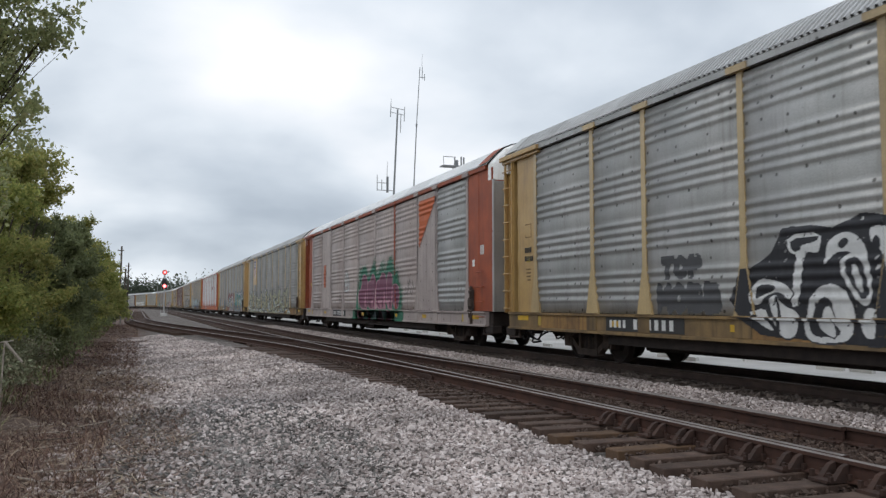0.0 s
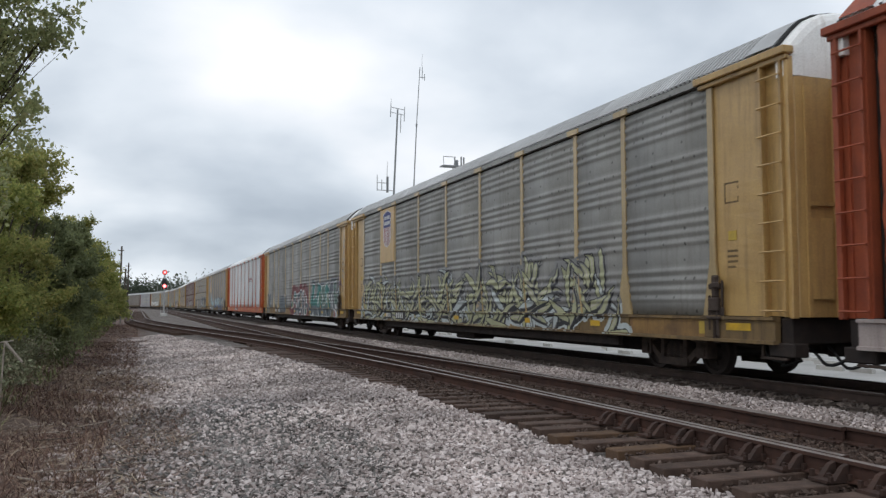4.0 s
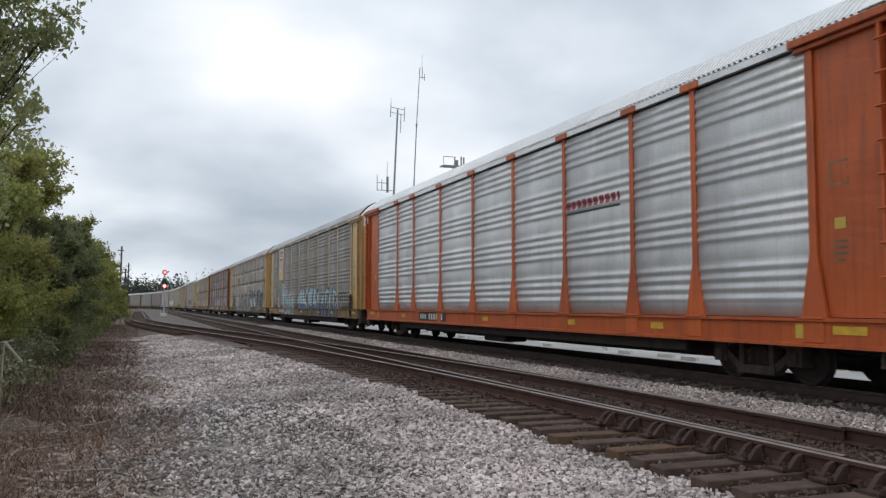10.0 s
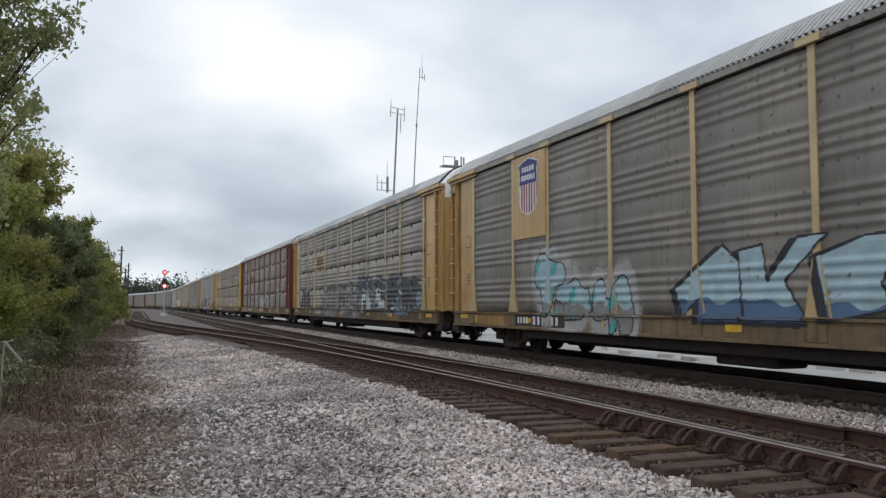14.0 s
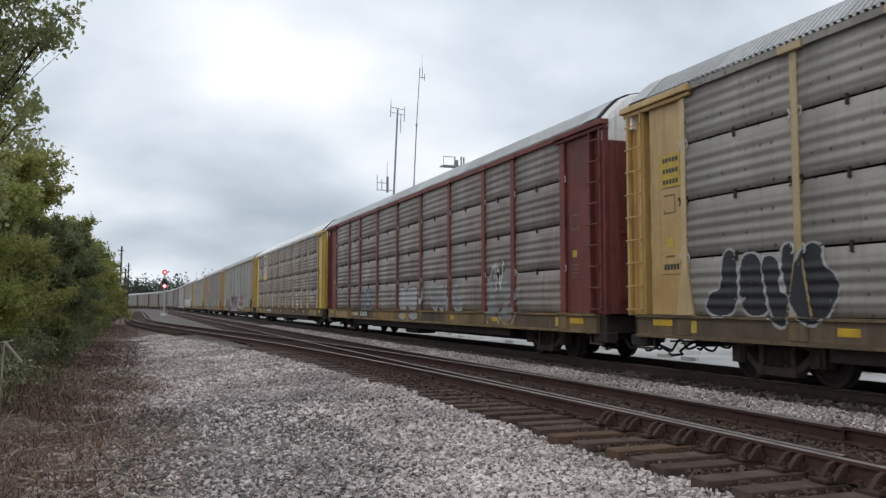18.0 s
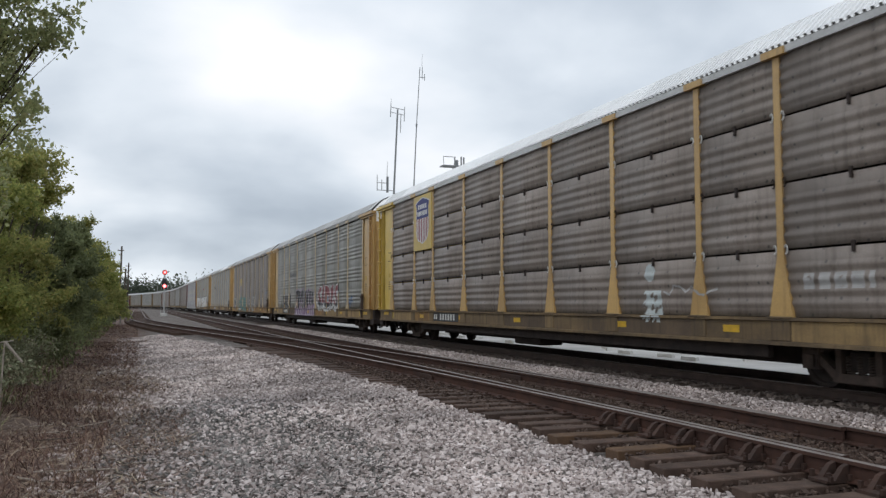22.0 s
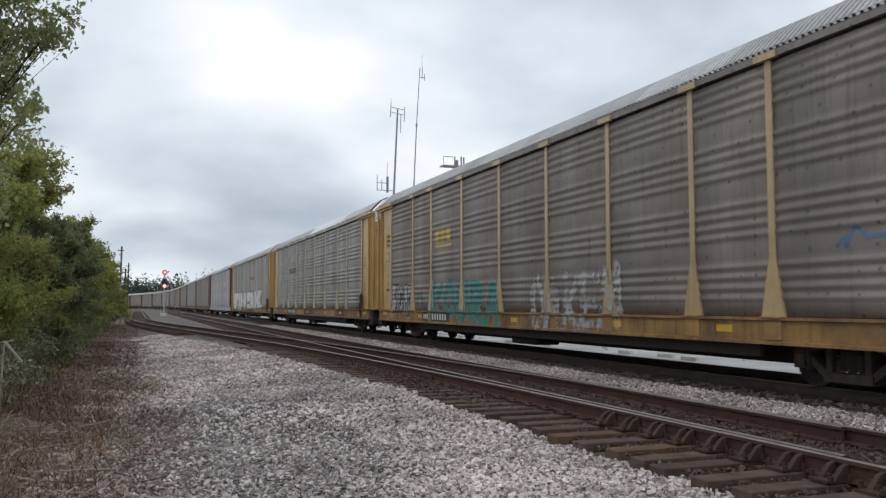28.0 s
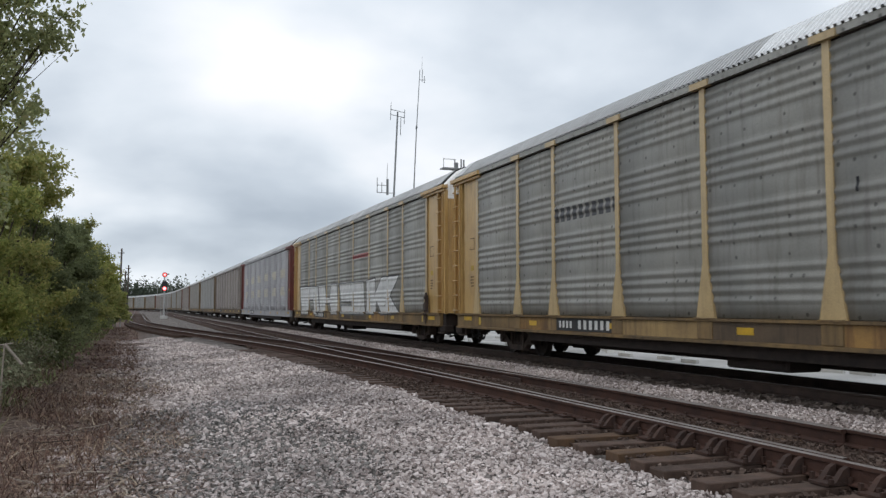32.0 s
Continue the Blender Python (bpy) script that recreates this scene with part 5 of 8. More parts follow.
def build_signal():
    x, y = 3.4, 119.0
    s = tagged(new("railway_signal"), "silver railway signal mast showing two red lamps", "railway signal")
    s.matrix_basis = pose(x, y, 0, 0, 0, 0)
    part("mast", tubes("mast", [((0, 0, 0.2), (0, 0, 6.0), 0.13, 0.10)], 10), SIGNAL_GREY, s)
    part("base", boxes("base", [(-0.45, 0.45, -0.45, 0.45, -0.2, 0.35)], 0.05), CONCRETE, s, "pale concrete foot")
    part("ladder", boxes("ladder", [(-0.42, -0.38, 0.28, 0.32, 0.3, 4.2), (0.38, 0.42, 0.28, 0.32, 0.3, 4.2)] + [(-0.4, 0.4, 0.285, 0.315, 0.5 + 0.4 * k, 0.53 + 0.4 * k) for k in range(10)]), SIGNAL_GREY, s)
    part("platform", boxes("platform", [(-0.9, 0.9, -0.1, 0.4, 2.95, 3.0), (-0.9, -0.86, -0.1, 0.4, 3.0, 4.1), (0.86, 0.9, -0.1, 0.4, 3.0, 4.1)]), SIGNAL_GREY, s)
    for z, tall in ((5.85, 0.0), (4.0, 1.0)):
        h = part("signal_head", boxes("signal_head", [(-0.33, 0.33, -0.30, -0.15, z - 0.36, z + 0.36 + 0.6 * tall)], 0.08) if tall else lathe_y("signal_head", z), SIGNAL_BLACK if tall else RED_RING, s, "black signal head")
        part("red_lamp", disc_y("red_lamp", z, 0.22 if tall else 0.15), RED_LAMP, h, "glowing red lamp")


def disc_y(name, z, r):
    n = 16
    v = [(r * math.cos(2 * math.pi * i / n), yy, z + r * math.sin(2 * math.pi * i / n)) for yy in (-0.36, -0.31) for i in range(n)]
    q = [tuple(range(n)), tuple(range(2 * n - 1, n - 1, -1))] + [(i, (i + 1) % n, n + (i + 1) % n, n + i) for i in range(n)]
    return mesh_of(name, v, q)


RED_RING = surf("red_reflective_rim", (0.62, 0.05, 0.05), (0.5, 0.04, 0.04), 3.0, 0.5, bump=0.02)


def lathe_y(name, z):
    n = 20
    prof = [(-0.15, 0.32), (-0.30, 0.34), (-0.32, 0.30), (-0.30, 0.15)]
    v = [(r * math.cos(2 * math.pi * i / n), yy, z + r * math.sin(2 * math.pi * i / n)) for yy, r in prof for i in range(n)]
    q = [(k * n + i, k * n + (i + 1) % n, (k + 1) * n + (i + 1) % n, (k + 1) * n + i) for k in range(3) for i in range(n)]
    q += [tuple(range(n)), tuple(3 * n + i for i in range(n))]
    return mesh_of(name, v, q)


def build_poles():
    for x, y, h in ((-2.45, 130.0, 10.0), (-1.85, 170.0, 9.5), (-2.1, 150.0, 7.6)):
        p = tagged(new("utility_pole"), "weathered wooden utility pole behind the shrubs", "utility pole", "utility poles along the line")
        p.matrix_basis = pose(x, y, 0)
        part("pole", tubes("pole", [((0, 0, -0.3), (0.15, 0, h), 0.17, 0.12)], 8), POLE_WOOD, p)
        part("crossarm", boxes("crossarm", [(-0.4, 0.5, -0.06, 0.06, h - 0.7, h - 0.58)], 0.01), POLE_WOOD, p)
        for dx in (-0.35, 0.05, 0.4):
            part("insulator", boxes("insulator", [(dx - 0.04, dx + 0.04, -0.04, 0.04, h - 0.55, h - 0.4)], 0.01), WHITE_PLASTIC, p)


def build_masts():
    a = tagged(new("antenna_mast"), "grey steel mast with folded dipole aerials", "antenna mast", "antenna masts beyond the tracks")
    a.matrix_basis = pose(22.45, 75, 0)
    part("mast", tubes("mast", [((-0.5, 0, -0.3), (0.05, 0, 12.4), 0.10, 0.095), ((0.05, 0, 12.4), (0.38, 0, 20.0), 0.095, 0.08)], 8), GALV_POLE, a)
    part("crossbar", tubes("crossbar", [((-0.35, 0, 20.2), (1.05, 0, 20.0), 0.03, 0.03), ((-0.35, 0, 19.7), (1.05, 0, 19.5), 0.028, 0.028)], 6), GALV_POLE, a)
    for x, z0, z1 in ((-0.33, 19.2, 20.6), (1.03, 18.9, 20.3), (0.66, 17.8, 19.6)):
        part("dipole", tubes("dipole", [((x, 0, z0), (x + 0.05, 0, z1), 0.032, 0.032)], 6), GALV_POLE, a)
    part("whip", tubes("whip", [((-0.28, 0, 20.6), (-0.25, 0, 21.0), 0.02, 0.01)], 5), GALV_POLE, a)
    part("aerial_frame", tubes("aerial_frame", [((-1.6, 0, 12.2), (-0.1, 0, 12.2), 0.032, 0.032), ((-1.6, 0, 12.2), (-1.6, 0, 13.6), 0.04, 0.03), ((-1.15, 0, 12.2), (-1.15, 0, 13.2), 0.04, 0.03),
                                                ((-0.6, 0, 12.0), (-0.6, 0, 13.5), 0.11, 0.11), ((-0.65, 0, 13.5), (-0.6, 0, 15.0), 0.03, 0.015), ((-1.6, 0, 12.9), (-0.6, 0, 12.9), 0.03, 0.03)], 6), GALV_POLE, a)
    b = tagged(new("antenna_mast"), "tall slim grey mast with a small aerial on top", "antenna mast", "antenna masts beyond the tracks")
    b.matrix_basis = pose(25.63, 78, 0)
    part("mast", tubes("mast", [((-0.8, 0, -0.3), (-0.15, 0, 14.0), 0.07, 0.065), ((-0.15, 0, 14.0), (0.08, 0, 19.3), 0.06, 0.055), ((0.08, 0, 19.3), (0.42, 0, 25.2), 0.045, 0.035)], 8), GALV_POLE, b)
    part("joint_collar", tubes("joint_collar", [((0.07, 0, 19.2), (0.09, 0, 19.45), 0.10, 0.10)], 8), GALV_POLE, b)
    part("aerial", tubes("aerial", [((0.65, 0, 24.0), (0.68, 0, 25.3), 0.032, 0.032), ((0.4, 0, 24.2), (1.0, 0, 24.2), 0.028, 0.028), ((0.9, 0, 23.9), (0.9, 0, 24.6), 0.032, 0.032)], 6), GALV_POLE, b)
    part("whip", tubes("whip", [((0.62, 0, 25.3), (0.68, 0, 26.6), 0.02, 0.01)], 5), GALV_POLE, b)
    c = tagged(new("antenna_mast"), "short mast with a railed aerial platform", "antenna mast", "antenna masts beyond the tracks")
    c.matrix_basis = pose(26.35, 70, 0)
    part("mast", tubes("mast", [((0.2, 0, -0.3), (0.2, 0, 14.0), 0.07, 0.05)], 8), GALV_POLE, c)
    part("platform", boxes("platform", [(-0.9, 0.8, -0.5, 0.5, 13.9, 14.0), (-0.9, -0.86, -0.5, -0.46, 14.0, 14.8), (-0.9, 0.3, -0.5, -0.46, 14.72, 14.77), (0.15, 0.25, -0.5, -0.4, 14.0, 14.7)]), GALV_POLE, c)
    for x, r, h in ((0.55, 0.15, 0.55), (1.0, 0.07, 0.9), (1.25, 0.07, 0.85)):
        part("panel_aerial", tubes("panel_aerial", [((x, 0, 14.0), (x, 0, 14.0 + h), r, r)], 6), GALV_POLE, c)


def build_distance():
    # a wood on the horizon
    rng = random.Random(11)
    blobs = []
    for i in range(170):
        x = -60 + 230 * i / 170 + rng.uniform(-2, 2)
        big = 0.95 + 0.16 * math.sin(i * 0.7) + rng.uniform(-0.12, 0.12)
        blobs.append((x, 530 + rng.uniform(-12, 12) - 0.1 * max(0, x), 6.0 * big, 4.0, 4.5, 6.4 * big))
    tagged(new("far_wood", leaves("far_wood", blobs, 100000, 1.3, 3, LEAF_FAR, 0.3, 24, 0.40)), "dark band of distant trees", "trees", kind="stuff")
    bar = extrude_profile("concrete_barrier", [(-0.3, 0.0), (0.3, 0.0), (0.3, 0.12), (0.13, 0.38), (0.09, 0.8), (-0.09, 0.8), (-0.13, 0.38), (-0.3, 0.12)], -1.45, 1.45)
    block = extrude_profile("wheel_stop", [(-0.07, 0.0), (0.07, 0.0), (0.055, 0.12), (-0.055, 0.12)], -0.38, 0.38)
    rng = random.Random(17)
    for i in range(48):
        x, y = 16.0 + rng.uniform(0, 4.5), 8 + i * 1.0 + rng.uniform(-0.6, 0.6)
        tagged(part("wheel_stop", block, CONCRETE, None, "", pose(x, y, ground_z(x, y) - 0.005, 0, 0, rng.choice((-4, 3, 88, 12, 0)))), "low pale concrete kerb block on the lot", "kerb block", "kerb blocks on the lot")
    rng = random.Random(12)
    for i in range(22):
        if i % 7 == 3:
            continue
        ob = part("concrete_barrier", bar, CONCRETE, None, "", pose(25.5 + 0.12 * i + rng.uniform(-0.2, 0.2), 6 + i * 3.15, ground_z(26, 20), 0, 0, rng.uniform(-3, 3) - 2))
        tagged(ob, "pale concrete barrier standing on the lot", "concrete barrier", "concrete barriers on the lot")


# ---- painted marks on the wagons ----
def spray(name, c):
    return surf("spray_" + name, c, tuple(v * 0.78 for v in c), 2.5, 0.6, bump=0.03, rnd=0.02, fine=60.0, streak=tuple(0.5 * v + 0.05 for v in c), streak_amt=0.25)


INK = {"black": spray("black", (0.03, 0.03, 0.035)), "white": spray("white", (0.70, 0.70, 0.69)), "grey": spray("grey", (0.26, 0.255, 0.25)), "dark": spray("dark_grey", (0.085, 0.085, 0.09)),
       "olive": spray("olive", (0.42, 0.42, 0.20)), "teal": spray("teal", (0.05, 0.22, 0.20)), "aqua": spray("turquoise", (0.10, 0.42, 0.42)), "ice": spray("pale_blue", (0.38, 0.52, 0.58)),
       "blue": spray("blue", (0.10, 0.17, 0.30)), "purple": spray("purple", (0.17, 0.10, 0.22)), "plum": spray("plum", (0.20, 0.06, 0.11)), "pink": spray("pink", (0.50, 0.23, 0.29)),
       "red": spray("red", (0.32, 0.045, 0.05)), "green": spray("green", (0.03, 0.17, 0.10)), "orange": spray("orange", (0.55, 0.12, 0.03)), "slate": spray("slate", (0.12, 0.145, 0.165)),
       "mist": spray("misty_white", (0.55, 0.60, 0.60)), "steel": spray("steel_blue", (0.20, 0.28, 0.34)), "oxblood": spray("oxblood", (0.25, 0.065, 0.075)), "mauve": spray("mauve", (0.26, 0.16, 0.28)), "chalk": spray("chalk", (0.42, 0.41, 0.40)), "yellow": spray("sign_yellow", (0.46, 0.33, 0.14)), "gold": spray("gold", (0.60, 0.43, 0.09)), "navy": spray("sign_blue", (0.05, 0.06, 0.20)), "brick": spray("sign_red", (0.30, 0.05, 0.06)),
       "night": spray("night_blue", (0.04, 0.046, 0.065)), "moss": spray("grey_green", (0.12, 0.19, 0.165)), "oxide": spray("dull_plum", (0.15, 0.055, 0.085)), "red_haze": spray("red_haze", (0.20, 0.05, 0.055)), "sage": spray("pale_olive", (0.47, 0.47, 0.29)), "rose": spray("dull_rose", (0.33, 0.17, 0.16)), "brown": spray("sign_brown", (0.10, 0.065, 0.045)), "cream": spray("cream", (0.56, 0.52, 0.42))}
INKS = list(INK)

STROKES = {
    "A": [[(0, 0), (0.42, 1), (0.58, 1), (1, 0)], [(0.2, 0.38), (0.8, 0.38)]], "B": [[(0.1, 0), (0.1, 1), (0.75, 0.9), (0.8, 0.62), (0.2, 0.52), (0.9, 0.4), (0.85, 0.1), (0.1, 0)]],
    "D": [[(0.1, 0), (0.1, 1), (0.65, 0.9), (0.95, 0.5), (0.65, 0.1), (0.1, 0)]], "E": [[(0.95, 1), (0.1, 1), (0.1, 0), (0.95, 0)], [(0.1, 0.5), (0.75, 0.5)]],
    "I": [[(0.5, 0), (0.5, 1)], [(0.1, 1), (0.9, 1)], [(0.1, 0), (0.9, 0)]], "J": [[(0.1, 0.25), (0.4, 0), (0.75, 0.2), (0.75, 1)]], "K": [[(0.1, 0), (0.1, 1)], [(0.95, 1), (0.15, 0.45), (1, 0)]],
    "L": [[(0.15, 1), (0.1, 0.05), (0.95, 0.1)]], "M": [[(0, 0), (0.1, 1), (0.5, 0.35), (0.9, 1), (1, 0)]], "N": [[(0.05, 0), (0.1, 1), (0.9, 0), (0.95, 1)]],
    "O": [[(0.5, 1), (0.1, 0.75), (0.1, 0.25), (0.5, 0), (0.9, 0.25), (0.9, 0.75), (0.5, 1)]], "P": [[(0.1, 0), (0.1, 1), (0.8, 0.95), (0.9, 0.65), (0.15, 0.45)]],
    "R": [[(0.1, 0), (0.1, 1), (0.8, 0.95), (0.85, 0.65), (0.2, 0.48), (1, 0)]], "S": [[(0.95, 0.85), (0.5, 1), (0.1, 0.75), (0.5, 0.5), (0.9, 0.25), (0.5, 0), (0.0, 0.15)]],
    "T": [[(0, 1), (1, 1)], [(0.5, 1), (0.5, 0)]], "U": [[(0.1, 1), (0.1, 0.2), (0.5, 0), (0.9, 0.2), (0.9, 1)]], "V": [[(0, 1), (0.5, 0), (1, 1)]], "W": [[(0, 1), (0.25, 0), (0.5, 0.7), (0.75, 0), (1, 1)]],
}


def seg_dist(u, v, segs, taper=False):
    best = np.full(u.shape, 9.0)
    for (ax, ay), (bx, by) in segs:
        dx, dy = bx - ax, by - ay
        t = np.clip(((u - ax) * dx + (v - ay) * dy) / (dx * dx + dy * dy + 1e-9), 0, 1)
        d = np.hypot(u - ax - t * dx, v - ay - t * dy)
        if taper:
            d = d + 0.09 * t
        best = np.minimum(best, d)
    return best


def letter_segs(word, W, z0, z1, slant=0.0, wob=None):
    """Strokes of a row of letters over the width W."""
    out = []
    n = len(word)
    for i, ch in enumerate(word):
        x0, w = W * i / n, W / n * 0.78
        up = (wob.uniform(-0.08, 0.08) if wob else 0) * (z1 - z0)
        for line in STROKES.get(ch, STROKES["O"]):
            pts = [(x0 + 0.1 * w + p * w + slant * q, z0 + up + q * (z1 - z0)) for p, q in line]
            if wob:
                pts = [(a + wob.uniform(-0.05, 0.05) * w, b + wob.uniform(-0.04, 0.04) * (z1 - z0)) for a, b in pts]
            out += list(zip(pts[:-1], pts[1:]))
    return out


def surface_depth(style, y, z):
    """How far the wagon's side stands out from the sheet plane at (y, z)."""
    zz = z - SILL_Z
    web = np.where((zz > -0.38) & (zz < -0.055), 0.055, 0.10)
    d = np.where(zz < 0.0, web, np.where(np.abs(y) > 12.02, 0.0, rib_depth(style, np.clip(zz, 0, None))))
    for p in POST_Y:
        d = np.where((np.abs(y - p) < 0.23) & (zz > -0.37) & (zz < -0.05), 0.076, np.where((np.abs(y - p) < 0.25) & (np.abs(zz) < 0.022), 0.116, d))
        half = np.where(zz < 0.8, 0.24 - 0.16 * np.clip(zz, 0, 0.8) / 0.8, 0.08)
        d = np.where((np.abs(y - p) < half) & (zz >= 0), np.maximum(0.032, 0.053 - 0.021 * np.clip(zz, 0, 0.85)), d)
    return d


def paint(thing, style, y_front, y_back, z0, z1, colour, name="graffiti", label="", cell=0.025, wear=0.0):
    """Lays paint on the side: colour(u, z) gives an ink's number per cell, u metres from the back end on, or -1."""
    nu, nv = int((y_back - y_front) / cell), int((z1 - z0) / cell)
    uc, vc = np.meshgrid((np.arange(nu) + 0.5) * cell, z0 + (np.arange(nv) + 0.5) * cell)
    ink = colour(uc, vc)
    if wear:
        # flaked and overspray-thin paint
        rub = 0.5 + 0.32 * lumpy(uc, vc, y_front, 0.07) + 0.25 * lumpy(uc + 0.3 * vc, vc, y_back, 0.17) + 0.25 * lumpy(uc, vc, y_back, 0.6)
        ink = np.where(rub + np.random.default_rng(int(abs(y_front) * 100)).uniform(-0.10, 0.10, uc.shape) < wear, -1, ink)
    gu, gv = np.meshgrid(np.arange(nu + 1) * cell, z0 + np.arange(nv + 1) * cell)
    Y = y_back - gu
    X = -(SIDE_X + surface_depth(style, Y, gv) + 0.006)
    v = np.stack([X, Y, gv], 2).reshape(-1, 3)
    j, i = np.nonzero(ink >= 0)
    if not len(j):
        return None
    a = j * (nu + 1) + i
    f = np.stack([a, a + 1, a + nu + 2, a + nu + 1], 1)
    used, inv = np.unique(f, return_inverse=True)
    ids = np.unique(ink[j, i])
    me = quick_mesh(name, v[used], inv.reshape(f.shape), INK[INKS[ids[0]]])
    for k in ids[1:]:
        me.materials.append(INK[INKS[k]])
    me.polygons.foreach_set("material_index", np.searchsorted(ids, ink[j, i]).astype(np.int32))
    ob = new(name, me)
    ob.parent = thing
    if label:
        ob["label"] = label
    return ob


def num(c):
    return INKS.index(c)


def lumpy(u, v, seed, s=0.5):
    return (np.sin(u * 2.1 / s + seed) + np.sin(v * 3.3 / s + seed * 1.7 + u) + np.sin((u * 1.3 - v) * 3.1 / s + seed * 0.6)) / 3


def word_piece(word, fill, outline, back=None, w=0.13, o=0.055, halo=0.13, shadow=None, split=None, low=None, z0=0.9, z1=2.1, seed=1, slant=0.0, W=1.0, rim=None):
    """Sprayed lettering: filled letters with an outline, a cast edge and a cloud behind."""
    segs = letter_segs(word, W, z0, z1, slant, random.Random(seed))

    def colour(u, v):
        jig = 0.03 * lumpy(u, v, seed, 0.25)
        d = seg_dist(u, v, segs) + jig
        c = np.full(u.shape, -1)
        if back:
            edge = halo + 0.16 + 0.16 * lumpy(u, v, seed + 2)
            c = np.where(d < edge, num(back), c)
        if shadow:
            ds = seg_dist(u - 0.10, v + 0.13, segs) + jig
            c = np.where(ds < w + o, num(shadow), c)
        if rim:
            c = np.where(d < w + o + 0.035, num(rim), c)
        c = np.where(d < w + o, num(outline), c)
        body = np.full(u.shape, num(fill))
        if low:
            body = np.where(v < z0 * 0.68 + z1 * 0.32 + 0.15 * lumpy(u, v, seed + 4), num(low), body)
        if split:
            body = np.where((d > w * 0.35) & (d < w * 0.6), num(split), body)
        c = np.where(d < w, body, c)
        return c

    return colour


def wild_piece(W, z0, z1, light, mid, line, accent, seed, n=34, spark="cream", fat=1.0):
    """A sprawling piece of hooked blades that run out to points, with dark shading under each."""
    rng = random.Random(seed)
    blades_ = []
    for k in range(n):
        x = 0.3 + (W - 0.6) * rng.random()
        y = z0 + (z1 - z0) * rng.uniform(0.0, 0.6)
        a, L = rng.choice((0.5, 0.9, 1.3, 1.8, 2.3, 2.7, -0.25, 3.3)) + rng.uniform(-0.2, 0.2), rng.uniform(0.8, 1.9)
        bend = rng.uniform(-1.3, 1.3)
        p, seg = (x, y), []
        for i in range(6):
            qn = (min(W - 0.05, max(0.05, p[0] + math.cos(a) * L / 6)), max(z0 + 0.02, p[1] + math.sin(a) * L / 6 * (0.8 if p[1] < z1 - 0.35 else 0.25)))
            seg.append((p, qn))
            p, a = qn, a + bend / 5
        blades_.append((seg, rng.uniform(0.10, 0.20) * fat, 0 if k % 6 == 0 else 1 + k % 2))

    def edge_dist(uu, vv, seg, w):
        e = np.full(uu.shape, 9.0)
        for i, ((ax, ay), (bx, by)) in enumerate(seg):
            dx, dy = bx - ax, by - ay
            t = np.clip(((uu - ax) * dx + (vv - ay) * dy) / (dx * dx + dy * dy + 1e-9), 0, 1)
            along = (i + t) / 6
            e = np.minimum(e, np.hypot(uu - ax - t * dx, vv - ay - t * dy) - w * (1 - np.abs(1.7 * along - 0.7) ** 1.6))
        return e

    def colour(u, v):
        c = np.full(u.shape, -1)
        near = np.full(u.shape, 9.0)
        us = u[0]
        for seg, w, kind in blades_:
            xs = [p[0] for sg in seg for p in sg]
            i0, i1 = np.searchsorted(us, min(xs) - 0.4), np.searchsorted(us, max(xs) + 0.4)
            if i1 <= i0:
                continue
            uu, vv = u[:, i0:i1], v[:, i0:i1]
            e = edge_dist(uu, vv, seg, w)
            near[:, i0:i1] = np.minimum(near[:, i0:i1], e)
            b = c[:, i0:i1]
            b = np.where(edge_dist(uu - 0.07, vv + 0.08, seg, w) < 0.0, num(line), b)
            b = np.where(e < 0.026, num(line), b)
            b = np.where(e < 0, num((accent, light, light)[kind]), b)
            b = np.where((e < 0) & (e > -0.3 * w) & (lumpy(uu, vv, seed, 0.4) > 0.15), num(mid), b)
            if kind == 1:
                b = np.where(e < -0.72 * w, num(spark), b)
            c[:, i0:i1] = b
        low = v < z0 + 0.5 + 0.2 * lumpy(u, v, seed)
        return np.where((c < 0) & (near < 0.14), np.where(low, num(accent), num(mid)), c)

    return colour


def rounded(pts, times):
    """Cuts the corners of a closed outline."""
    for _ in range(times):
        pts = [p for (ax, ay), (bx, by) in zip(pts, pts[1:] + pts[:1]) for p in ((0.75 * ax + 0.25 * bx, 0.75 * ay + 0.25 * by), (0.25 * ax + 0.75 * bx, 0.25 * ay + 0.75 * by))]
    return pts


def glyph(fill, soft, left, foot, w, h, corners):
    """A sprayed shape: its ink, how often its corners are softened, its place and size, its corners on a square of 20."""
    return fill, rounded([(left + w * a / 20, foot + h * b / 20) for a, b in corners], soft)


def inside(u, v, pts):
    hit = np.zeros(u.shape, bool)
    for (ax, ay), (bx, by) in zip(pts, pts[1:] + pts[:1]):
        if ay != by:
            hit ^= ((ay > v) != (by > v)) & (u < (bx - ax) * (v - ay) / (by - ay) + ax)
    return hit


